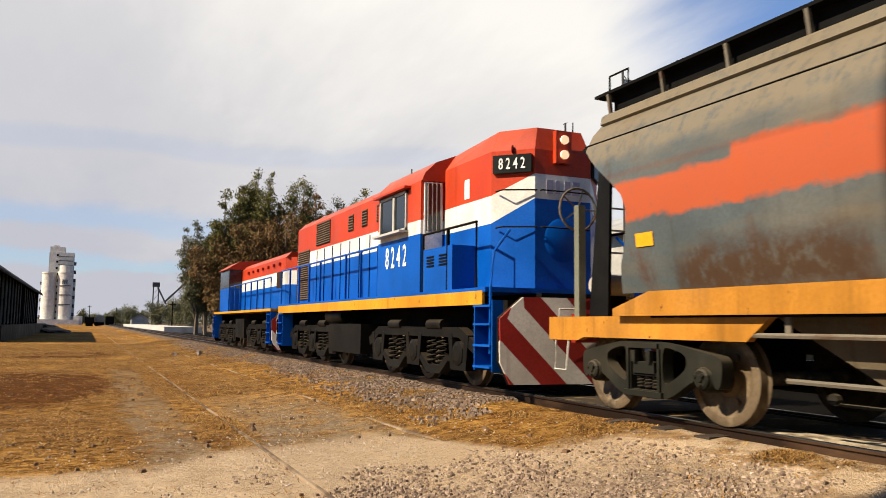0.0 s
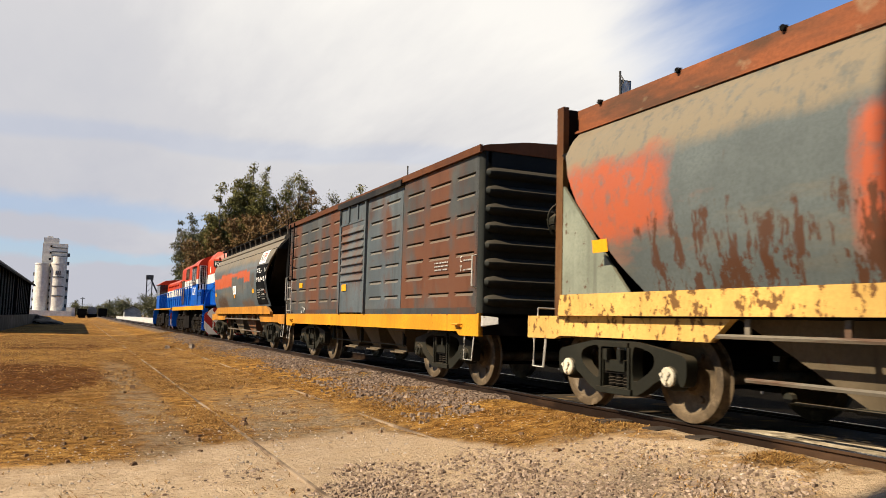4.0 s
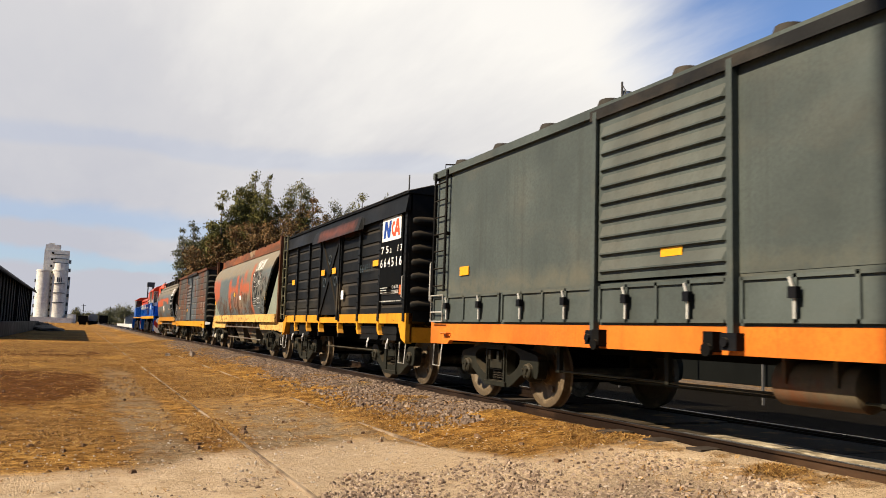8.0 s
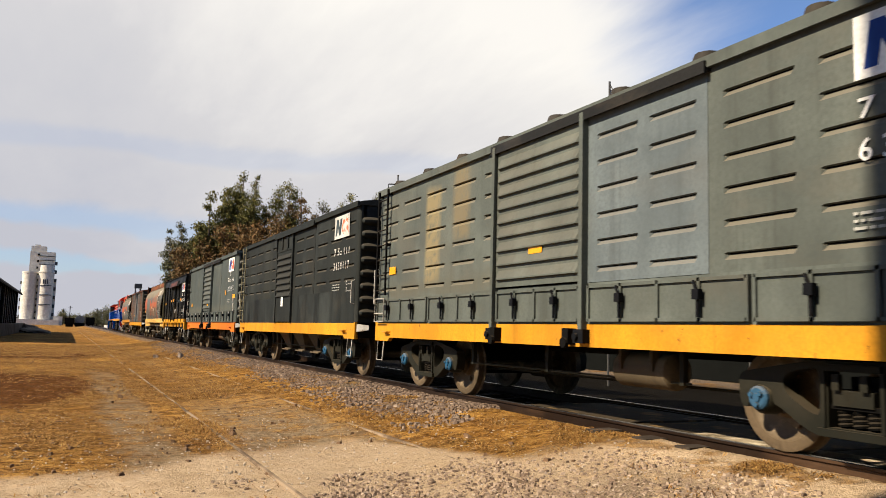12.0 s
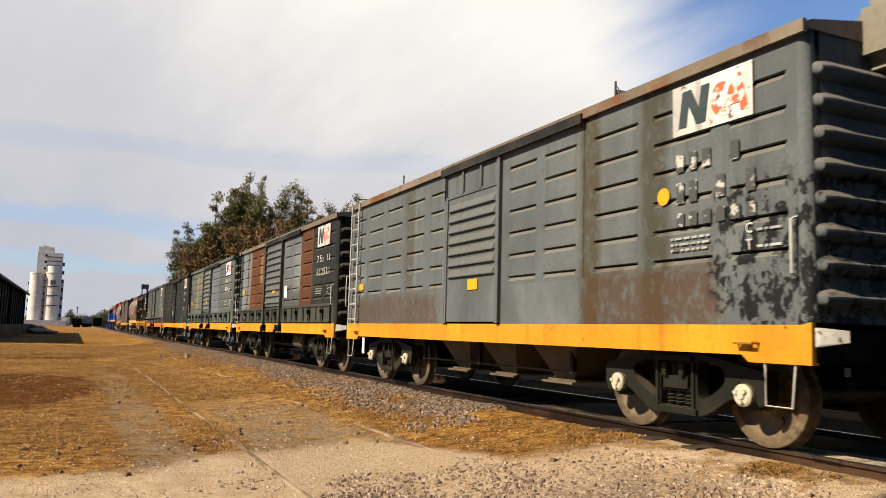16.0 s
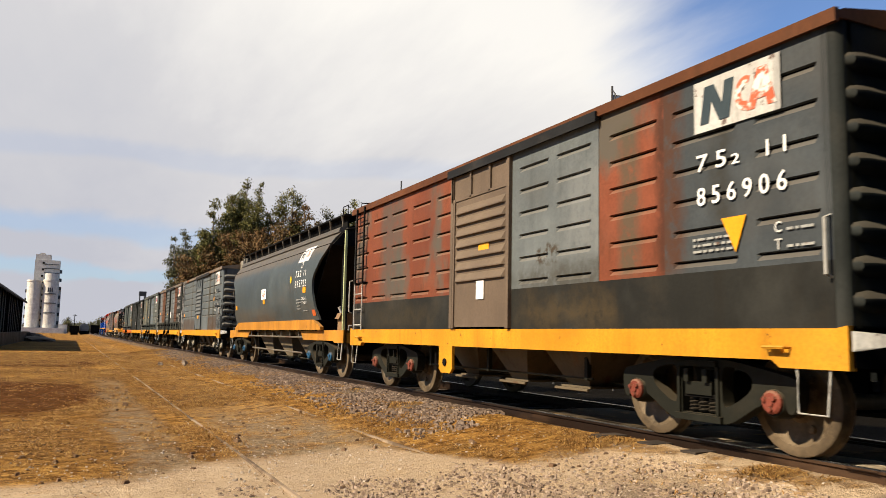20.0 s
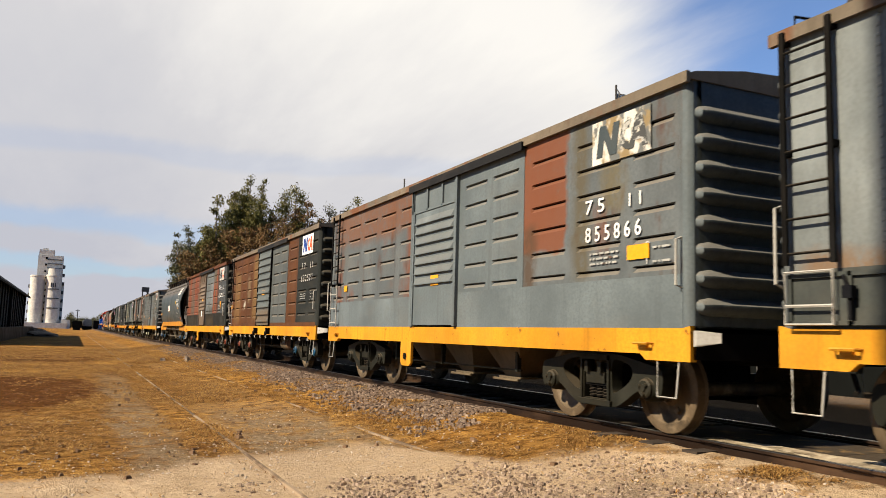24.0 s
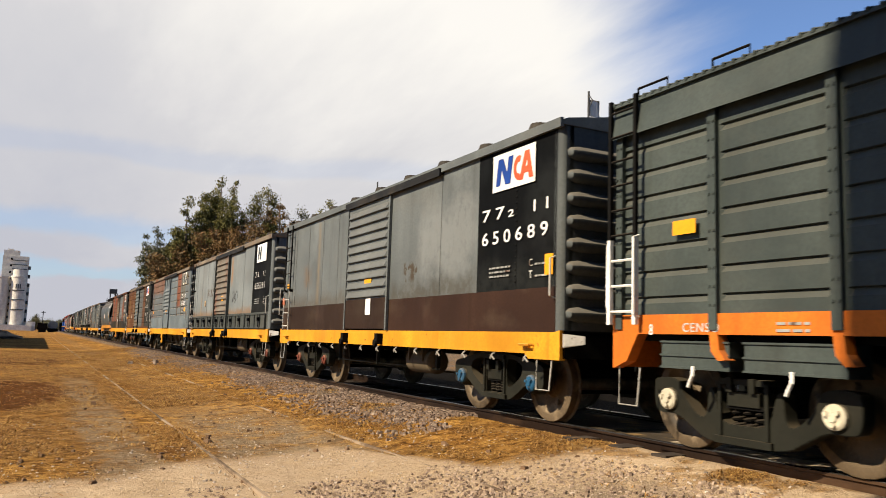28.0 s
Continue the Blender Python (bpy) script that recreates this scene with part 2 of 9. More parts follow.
CAP = {"blue": worn("blue_axle_cap_paint", (0.02, 0.10, 0.20), dust=0.2), "red": worn("red_axle_cap_paint", (0.22, 0.055, 0.035), dust=0.25),
       "white": worn("cream_axle_cap_paint", (0.55, 0.50, 0.38), dust=0.2), "dark": TRUCK_IRON}


# ---------------------------------------------------------------- mesh tools
def box(bm, x0, x1, y0, y1, z0, z1):
    vs = [bm.verts.new((x, y, z)) for x in (x0, x1) for y in (y0, y1) for z in (z0, z1)]
    for f in ((0, 1, 3, 2), (4, 6, 7, 5), (0, 4, 5, 1), (2, 3, 7, 6), (0, 2, 6, 4), (1, 5, 7, 3)):
        bm.faces.new([vs[i] for i in f])


def hull(bm, lower, upper):
    """Closed solid between two loops of equally many points."""
    a, b = [bm.verts.new(p) for p in lower], [bm.verts.new(p) for p in upper]
    n = len(a)
    for i in range(n):
        bm.faces.new((a[i], a[(i + 1) % n], b[(i + 1) % n], b[i]))
    bm.faces.new(a[::-1]), bm.faces.new(b)


def prism_yz(bm, pts, x0, x1):
    hull(bm, [(x0, y, z) for y, z in pts], [(x1, y, z) for y, z in pts])


def prism_xz(bm, pts, y0, y1):
    hull(bm, [(x, y0, z) for x, z in pts], [(x, y1, z) for x, z in pts])


def tube(bm, pts, r, sides=6, closed=False):
    """Round bar along a line of points."""
    pts = [Vector(p) for p in pts]
    rings, n = [], len(pts)
    up = Vector((0.12, 0.31, 0.94)).normalized()
    for i, p in enumerate(pts):
        if closed: d = pts[(i + 1) % n] - pts[i - 1]
        else: d = pts[min(i + 1, n - 1)] - pts[max(i - 1, 0)]
        d.normalize()
        s = d.cross(up)
        if s.length < 1e-3: s = d.cross(Vector((1, 0, 0)))
        s.normalize()
        q = s.cross(d)
        rings.append([bm.verts.new(p + r * (math.cos(a) * s + math.sin(a) * q)) for a in [2 * math.pi * k / sides for k in range(sides)]])
    for i in range(n if closed else n - 1):
        a, b = rings[i], rings[(i + 1) % n]
        for k in range(sides):
            bm.faces.new((a[k], a[(k + 1) % sides], b[(k + 1) % sides], b[k]))
    if not closed:
        bm.faces.new(rings[0][::-1]), bm.faces.new(rings[-1])


def lathe_x(bm, profile, cx=0.0, cy=0.0, cz=0.0, seg=24):
    """Solid of revolution round the x axis through (cy, cz); profile: (x, radius)."""
    rings = []
    for x, r in profile:
        if r < 1e-5: rings.append([bm.verts.new((cx + x, cy, cz))])
        else: rings.append([bm.verts.new((cx + x, cy + r * math.cos(2 * math.pi * k / seg), cz + r * math.sin(2 * math.pi * k / seg))) for k in range(seg)])
    for a, b in zip(rings, rings[1:]):
        for k in range(seg):
            j = (k + 1) % seg
            q = [a[k % len(a)], a[j % len(a)], b[j % len(b)], b[k % len(b)]]
            q = list(dict.fromkeys(q))
            if len(q) > 2: bm.faces.new(q)


def stroke(bm, pts, widths, x0, x1):
    """Flat bar of changing width along (y, z) points, from x0 to x1 thick."""
    P = [Vector(p) for p in pts]
    L, R = [], []
    for i, p in enumerate(P):
        d = (P[min(i + 1, len(P) - 1)] - P[max(i - 1, 0)]).normalized()
        nrm = Vector((-d.y, d.x))
        w = (widths[i] if isinstance(widths, (list, tuple)) else widths) / 2
        L.append(p + nrm * w); R.append(p - nrm * w)
    loop = L + R[::-1]
    n = len(P)
    a = [bm.verts.new((x0, q.x, q.y)) for q in loop]
    b = [bm.verts.new((x1, q.x, q.y)) for q in loop]
    m = len(loop)
    for i in range(m):
        bm.faces.new((a[i], a[(i + 1) % m], b[(i + 1) % m], b[i]))
    for i in range(n - 1):
        bm.faces.new((a[i], a[i + 1], a[m - 2 - i], a[m - 1 - i])[::-1])
        bm.faces.new((b[i], b[i + 1], b[m - 2 - i], b[m - 1 - i]))


def relief(bm, place, us, vs, depth):
    """One connected sheet: place(u, v, d) at a grid, raised or sunk by depth(i, j), with turned-in edges."""
    g = [[bm.verts.new(place(u, v, depth(i, j))) for j, v in enumerate(vs)] for i, u in enumerate(us)]
    for a, b in zip(g, g[1:]):
        for j in range(len(vs) - 1): bm.faces.new((a[j], a[j + 1], b[j + 1], b[j]))
    m, n = len(us) - 1, len(vs) - 1
    rim = [(i, 0) for i in range(m)] + [(m, j) for j in range(n)] + [(i, n) for i in range(m, 0, -1)] + [(0, j) for j in range(n, 0, -1)]
    back = [bm.verts.new(place(us[i], vs[j], -0.035)) for i, j in rim]
    for k, (i, j) in enumerate(rim):
        i2, j2 = rim[(k + 1) % len(rim)]
        bm.faces.new((g[i][j], g[i2][j2], back[(k + 1) % len(rim)], back[k]))


def rounded(pts, times=2):
    """Corner cutting, for cast outlines."""
    for _ in range(times):
        out = []
        for (a, b), (c, d) in zip(pts, pts[1:] + pts[:1]):
            out += [(0.75 * a + 0.25 * c, 0.75 * b + 0.25 * d), (0.25 * a + 0.75 * c, 0.25 * b + 0.75 * d)]
        pts = out
    return pts


def cast_plate(bm, outline, holes, x0, x1, bevel=0.014):
    """Thick plate in the (y, z) plane with windows and softened edges."""
    fresh = []
    for loop in [outline] + list(holes):
        vs = [bm.verts.new((x0, y, z)) for y, z in loop]
        fresh += [bm.edges.new((a, b)) for a, b in zip(vs, vs[1:] + vs[:1])]
    got = bmesh.ops.triangle_fill(bm, edges=fresh, use_beauty=True)
    faces = [f for f in got["geom"] if isinstance(f, bmesh.types.BMFace)]
    ext = bmesh.ops.extrude_face_region(bm, geom=faces)
    top = [v for v in ext["geom"] if isinstance(v, bmesh.types.BMVert)]
    bmesh.ops.translate(bm, verts=top, vec=(x1 - x0, 0, 0))
    bmesh.ops.recalc_face_normals(bm, faces=bm.faces)
    inside = set(top)
    rim = [e for e in bm.edges if e.verts[0] in inside and e.verts[1] in inside and len(e.link_faces) == 2 and e.calc_face_angle(0) > 0.8]
    bmesh.ops.bevel(bm, geom=rim, offset=bevel, segments=2, affect="EDGES", clamp_overlap=True)


def finish(bm, smooth=False):
    bmesh.ops.recalc_face_normals(bm, faces=bm.faces)
    if smooth:
        for f in bm.faces: f.smooth = True


def mesh_of(name, bm, material, smooth=False):
    finish(bm, smooth)
    me = bpy.data.meshes.new(name)
    bm.to_mesh(me); bm.free()
    me.materials.append(material)
    if smooth: me.set_sharp_from_angle(angle=radians(38))
    return me


def part(name, bm, material, parent, label="", smooth=False):
    ob = new(name, mesh_of(name, bm, material, smooth))
    ob.parent = parent
    if label: ob["label"] = label
    return ob


def boxed(name, dims, material, parent, label=""):
    bm = bmesh.new()
    box(bm, *dims)
    return part(name, bm, material, parent, label)


# ---------------------------------------------------------------- lettering, laid out once
WORDS = {}


def set_words(strings):
    obs = []
    for s in strings:
        cu = bpy.data.curves.new("word", "FONT")
        cu.body, cu.size, cu.offset, cu.resolution_u = s, 1.0, 0.010, 3
        cu.space_character = 1.55 if s.strip().isdigit() else 1.1
        obs.append((s, new("word", cu)))
    dg = bpy.context.evaluated_depsgraph_get()
    for s, ob in obs:
        me = bpy.data.meshes.new_from_object(ob.evaluated_get(dg))
        vs = np.array([v.co[:2] for v in me.vertices])
        lo, hi = vs.min(0), vs.max(0)
        WORDS[s] = ((vs - lo) / (hi - lo), [tuple(p.vertices) for p in me.polygons])
        cu = ob.data
        bpy.data.objects.remove(ob); bpy.data.curves.remove(cu); bpy.data.meshes.remove(me)


def lettering(name, s, y_left, z_low, width, height, x, material, parent, label="", shear=0.0, place=None):
    """Painted words on a side that faces -x; they read towards -y. place: another map from (u, v) in 0..1 to a point."""
    uv, faces = WORDS[s]
    bm = bmesh.new()
    if place: vs = [bm.verts.new(place(u, v)) for u, v in uv]
    else: vs = [bm.verts.new((x, y_left - u * width - shear * v, z_low + v * height)) for u, v in uv]
    for f in faces:
        try: bm.faces.new([vs[i] for i in f])
        except ValueError: pass
    me = bpy.data.meshes.new(name)
    bm.to_mesh(me); bm.free()
    me.materials.append(material)
    ob = new(name, me)
    ob.parent = parent
    if label: ob["label"] = label
    return ob


def decal(name, pts, material, parent, label="", x=-1.46):
    """Flat sheet on the near side: (y, z) corners."""
    bm = bmesh.new()
    hull(bm, [(x, y, z) for y, z in pts], [(x - 0.004, y, z) for y, z in pts])
    return part(name, bm, material, parent, label)


def sticker(parent, y, z, w=0.28, h=0.13, material=None, x=-1.456, name="reflector", label="amber reflector sheet"):
    return decal(name, [(y, z), (y - w, z), (y - w, z + h), (y, z + h)], material or STICKER, parent, label, x)


def small_print(parent, y, z, w, rows, x=-1.458, pitch=0.055, material=None):
    """Stencilled data too small to read: rows of plain bars."""
    bm = bmesh.new()
    r = random.Random(int(y * 100) + rows)
    for k in range(rows):
        u = 0.0
        while u < w - 0.03:
            d = min(r.uniform(0.03, 0.13), w - u)
            zz = z - k * pitch
            box(bm, x - 0.002, x, y - u - d, y - u, zz, zz + pitch * 0.40)
            u += d + 0.022
    part("data_stencil", bm, material or DIM_WHITE, parent, "small white stencilled data")


def type_mark(parent, s, place, material):
    """Wagon type number: two digits, a small one, and the pair at the end. place maps (0..1, 0..1) onto the side."""
    bits = s.split()
    spans = [(0.0, 0.36, 1.0)] + ([(0.42, 0.51 if len(bits[1]) == 1 else 0.70, 0.58)] if len(bits) > 2 else []) + [(0.80, 1.0, 0.88)]
    if len(bits[0]) == 3: spans[0] = (0.0, 0.55, 1.0)
    if len(bits[-1]) == 3: spans[-1] = (0.66, 1.0, 0.86)
    for w, (a, b, h) in zip(bits, spans):
        lettering("number", w, 0, 0, 0, 0, 0, material, parent, "white stencilled type number", place=lambda u, v: place(a + (b - a) * u, v * h))


set_words(["75", "752", "76", "77", "2", "11", "111", "13", "8242", "900407", "75 2  11", "752  11", "900377", "75 2  13", "664516", "76 2  11", "651455", "3459117", "75 2 111", "634154", "895722",
           "856906", "77  11", "632521", "855866", "655391", "77 2  11", "650689", "76  11", "AF", "C", "T", "B", "D", "6", "8", "CENSO", "C 56200", "T 23800", "C 55000 K", "T 24100 K"])


# ---------------------------------------------------------------- ground
def ground_z(x, y):
    """Level of the yard: about half a metre below the rail on the open side, nearly flush at the crossing."""
    near = max(0.0, min(1.0, (9.8 - y) / 3.0))           # the dirt crossing, from y = 9.8 down
    low = -0.45
    t = max(0.0, min(1.0, (x - 2.2) / 3.0))
    t = t * t * (3 - 2 * t)
    top = -0.20 + 0.06 * near
    z = low + (top - low) * t
    if x < 5.64:                                          # shoulder heaped against the rail
        q = max(0.0, min(1.0, (x - 4.3) / 1.2))
        z += (0.085 - 0.015 * near) * q * q * (3 - 2 * q)
    if x > 8.2: z = top - min(1.0, (x - 8.2) / 4) * 0.25
    return z


def ground_mesh():
    xs = sorted(set([-700, -400, -220, -120, -70, -40, -25, -16, -11, -8] + [round(-6 + 0.22 * k, 3) for k in range(70)] + [9.8, 11, 13, 16, 20, 28, 40, 60, 100, 180, 320, 600, 900]))
    ys, y, d = [-250, -120, -60, -30, -15, -8, -4, 0, 2], 3.0, 0.20
    while y < 60: ys.append(y); y += d; d *= 1.022
    while y < 1800: ys.append(y); d *= 1.25; y += d
    ys.append(2200)
    vs = []
    for yy in ys:
        for xx in xs:
            z = ground_z(xx, yy)
            if xx < 5.5 and 2 < yy < 70: z += 0.030 * noise.noise(Vector((xx * 0.8, yy * 0.5, 0))) + 0.016 * noise.noise(Vector((xx * 3.1, yy * 2.6, 4)))
            vs.append((xx, yy, z))
    n = len(xs)
    fs = [(j * n + i, j * n + i + 1, (j + 1) * n + i + 1, (j + 1) * n + i) for j in range(len(ys) - 1) for i in range(n - 1)]
    me = bpy.data.meshes.new("ground")
    me.from_pydata(vs, [], fs)
    for p in me.polygons: p.use_smooth = True
    return me


def ground_material():
    m = bpy.data.materials.new("dry_yard_ground")
    m.use_nodes = True
    nt = m.node_tree
    N, Lk = nt.nodes.new, nt.links.new
    b = nt.nodes["Principled BSDF"]
    b.inputs["Roughness"].default_value = 0.95
    b.inputs["Specular IOR Level"].default_value = 0.03
    pos = N("ShaderNodeTexCoord").outputs["Object"]
    sep = N("ShaderNodeSeparateXYZ"); Lk(pos, sep.inputs[0])

    def nz(scale, detail=6, rough=0.6, stretch=(1, 1, 1)):
        mp = N("ShaderNodeMapping"); mp.inputs["Scale"].default_value = [scale * q for q in stretch]
        Lk(pos, mp.inputs[0])
        t = N("ShaderNodeTexNoise"); t.inputs["Scale"].default_value = 1; t.inputs["Detail"].default_value = detail; t.inputs["Roughness"].default_value = rough
        Lk(mp.outputs[0], t.inputs["Vector"]); return t.outputs[0]

    def math_(op, a, c):
        n = N("ShaderNodeMath"); n.operation = op
        for s, v in zip(n.inputs, (a, c)):
            if hasattr(v, "links"): Lk(v, s)
            else: s.default_value = v
        return n.outputs[0]

    def rng_(v, lo, hi, a=0.0, c=1.0):
        r = N("ShaderNodeMapRange"); r.interpolation_type = "SMOOTHSTEP"
        for i, q in enumerate((lo, hi, a, c)): r.inputs[i + 1].default_value = q
        Lk(v, r.inputs[0]); return r.outputs[0]

    def mix(f, a, c):
        x = N("ShaderNodeMix"); x.data_type = "RGBA"
        Lk(f, x.inputs[0])
        for s, v in ((x.inputs[6], a), (x.inputs[7], c)):
            if hasattr(v, "links"): Lk(v, s)
            else: s.default_value = (*v, 1)
        return x.outputs[2]

    X, Y = sep.outputs[0], sep.outputs[1]
    n1, n2, n3, n4 = nz(0.55), nz(2.4), nz(14, 4), nz(45, 3, 0.7)
    wob = math_("MULTIPLY", math_("SUBTRACT", n1, 0.5), 3.0)
    wob2 = math_("MULTIPLY", math_("SUBTRACT", n2, 0.5), 1.6)
    # straw: ochre with brown and bare patches, matted stalks and dark crumbs
    mat_, clump = nz(8, 7, 0.8, (0.8, 1.5, 1)), nz(4.2, 5, 0.7)
    straw = mix(rng_(n2, 0.36, 0.64), (0.155, 0.070, 0.016), (0.36, 0.185, 0.044))
    straw = mix(rng_(mat_, 0.46, 0.60), straw, (0.56, 0.325, 0.092))
    straw = mix(rng_(clump, 0.50, 0.62, 0, 0.55), straw, (0.60, 0.36, 0.115))
    straw = mix(rng_(clump, 0.38, 0.48, 0.75, 0.0), straw, (0.080, 0.034, 0.010))
    straw = mix(rng_(mat_, 0.36, 0.47, 0.9, 0.0), straw, (0.060, 0.026, 0.009))
    straw = mix(rng_(n1, 0.46, 0.66, 0, 0.7), straw, mix(rng_(mat_, 0.35, 0.6), (0.060, 0.026, 0.008), (0.22, 0.100, 0.026)))
    straw = mix(rng_(n4, 0.54, 0.66, 0, 0.8), straw, (0.040, 0.020, 0.008))
    # pale dusty earth
    dust = mix(rng_(n2, 0.3, 0.7), (0.44, 0.335, 0.235), (0.60, 0.475, 0.355))
    dust = mix(rng_(n3, 0.5, 0.72, 0, 0.6), dust, (0.28, 0.205, 0.135))
    dust = mix(rng_(n4, 0.56, 0.68, 0, 0.7), dust, (0.70, 0.58, 0.46))
    dust = mix(rng_(nz(32, 3, 0.7), 0.58, 0.68, 0, 0.7), dust, (0.14, 0.10, 0.07))
    grey = mix(rng_(n3, 0.35, 0.7), (0.18, 0.138, 0.096), (0.34, 0.265, 0.190))
    grey = mix(rng_(n4, 0.56, 0.66, 0, 0.7), grey, (0.09, 0.066, 0.046))
    pebble = mix(rng_(nz(60, 2, 0.5), 0.4, 0.62), (0.07, 0.054, 0.045), (0.27, 0.215, 0.18))
    # dusty road in the foreground: its edge bulges where the wheel tracks leave it and falls back before the rail
    line = math_("ADD", rng_(X, 0.6, 1.6, 8.0, 9.0), rng_(X, 3.2, 4.1, 0.0, -2.6))
    edge = math_("ADD", math_("SUBTRACT", Y, line), math_("ADD", math_("MULTIPLY", wob, 0.30), math_("MULTIPLY", wob2, 0.9)))
    road = rng_(edge, -0.40, 0.45, 1.0, 0.0)
    # two worn grey wheel tracks leading away from the road, lost in the grass further on
    def wheel_track(cx, half, y_end, weight):
        off = math_("ABSOLUTE", math_("SUBTRACT", math_("ADD", X, math_("ADD", math_("MULTIPLY", wob, 0.22), math_("MULTIPLY", wob2, 0.25))), cx), 0.0)
        body = math_("MULTIPLY", rng_(off, half * 0.45, half * 1.25, 1.0, 0.0), rng_(n2, 0.36, 0.56, 0.25, 1.0))
        return math_("MULTIPLY", math_("MULTIPLY", body, weight), rng_(math_("ADD", Y, wob), y_end * 0.7, y_end * 1.15, 1.0, 0.0))
    path = math_("MAXIMUM", wheel_track(2.75, 0.95, 15.5, 0.95), wheel_track(0.98, 0.42, 26.0, 0.85))
    faint = math_("MULTIPLY", rng_(math_("ABSOLUTE", math_("SUBTRACT", math_("ADD", X, math_("MULTIPLY", wob, 0.2)), 2.9), 0.0), 0.1, 0.8, 0.45, 0.0), rng_(n2, 0.42, 0.62))
    path = math_("MAXIMUM", path, faint)

    def scorch(cx, cy, hx, hy):
        d = math_("ADD", math_("POWER", math_("ABSOLUTE", math_("DIVIDE", math_("SUBTRACT", X, cx), hx), 0.0), 2.0), math_("POWER", math_("ABSOLUTE", math_("DIVIDE", math_("SUBTRACT", Y, cy), hy), 0.0), 2.0))
        return rng_(math_("ADD", d, math_("ADD", math_("MULTIPLY", wob, 0.35), wob2)), 0.6, 1.5, 0.95, 0.0)
    burnt = math_("MAXIMUM", math_("MAXIMUM", scorch(-1.3, 19.0, 2.2, 4.8), scorch(-1.6, 36.5, 3.2, 3.6)), math_("MULTIPLY", scorch(2.0, 26.0, 0.8, 5.0), 0.4))
    straw = mix(burnt, mix(rng_(nz(0.16, 5), 0.43, 0.60, 0, 0.75), straw, mix(rng_(mat_, 0.35, 0.62), (0.055, 0.026, 0.010), (0.22, 0.115, 0.036))), mix(rng_(n3, 0.35, 0.7), (0.045, 0.016, 0.0045), (0.15, 0.060, 0.016)))
    # zone from the near rail outward that takes the train's shade as colour
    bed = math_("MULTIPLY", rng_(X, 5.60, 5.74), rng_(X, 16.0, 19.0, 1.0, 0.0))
    ballast = math_("MULTIPLY", rng_(math_("ADD", X, math_("MULTIPLY", wob2, 0.45)), 4.45, 5.0), rng_(math_("ADD", Y, wob), 9.6, 11.6))
    gravel = math_("MULTIPLY", rng_(math_("ADD", X, wob2), 1.4, 2.4), rng_(math_("ADD", X, wob2), 4.3, 4.9, 1.0, 0.0))
    gravel = math_("MULTIPLY", math_("MULTIPLY", gravel, road), math_("MULTIPLY", rng_(n2, 0.36, 0.52), rng_(math_("ADD", Y, wob2), 4.9, 6.0, 1.0, 0.3)))
    tuft = math_("MULTIPLY", rng_(nz(1.1), 0.52, 0.60), rng_(X, 4.0, 5.0))
    col = mix(path, straw, grey)
    col = mix(road, col, dust)
    col = mix(math_("MULTIPLY", gravel, 0.75), col, pebble)
    col = mix(ballast, col, pebble)
    col = mix(math_("MULTIPLY", tuft, 0.7), col, straw)
    # near-black ground: shade under and beyond the train, put into the colour
    blackened = mix(rng_(n3, 0.4, 0.65), (0.0035, 0.003, 0.0025), (0.010, 0.008, 0.006))
    blackened = mix(math_("MULTIPLY", rng_(n2, 0.48, 0.60), rng_(X, 6.0, 6.3, 1.0, 0.0)), blackened, (0.20, 0.12, 0.05))
    col = mix(bed, col, blackened)
    tone = N("ShaderNodeMix"); tone.data_type, tone.blend_type = "RGBA", "MULTIPLY"
    tone.inputs[0].default_value, tone.inputs[7].default_value = 1.0, (0.745, 0.70, 0.60, 1)
    Lk(col, tone.inputs[6]); Lk(tone.outputs[2], b.inputs["Base Color"])
    bp = N("ShaderNodeBump"); bp.inputs["Strength"].default_value = 0.85; bp.inputs["Distance"].default_value = 0.04
    hgt = math_("ADD", math_("ADD", math_("MULTIPLY", n3, 0.7), n4), math_("MULTIPLY", clump, 1.2))
    Lk(hgt, bp.inputs["Height"]); Lk(bp.outputs[0], b.inputs["Normal"])
    return m


gm = ground_mesh()
gm.materials.append(ground_material())
tagged(new("ground", gm), "dry yellow grass and pale dusty earth of a railway yard", "ground", kind="structure")


def chunk(r, size, sharp=0.35):
    """Corner points and faces of one broken stone."""
    base = [(-1, -1, -1), (1, -1, -1), (1, 1, -1), (-1, 1, -1), (-1, -1, 1), (1, -1, 1), (1, 1, 1), (-1, 1, 1)]
    sx, sy, sz = [size * r.uniform(0.6, 1.2) for _ in range(3)]
    a = r.uniform(0, math.pi)
    ca, sa = math.cos(a), math.sin(a)
    out = []
    for x, y, z in base:
        k = 0.62 if z > 0 else 1.0
        x, y, z = sx * x * k * r.uniform(1 - sharp, 1), sy * y * k * r.uniform(1 - sharp, 1), 0.62 * sz * z * r.uniform(1 - sharp, 1)
        out.append((ca * x - sa * y, sa * x + ca * y, z))
    return out


CHUNK_FACES = ((0, 3, 2, 1), (4, 5, 6, 7), (0, 1, 5, 4), (1, 2, 6, 5), (2, 3, 7, 6), (3, 0, 4, 7))


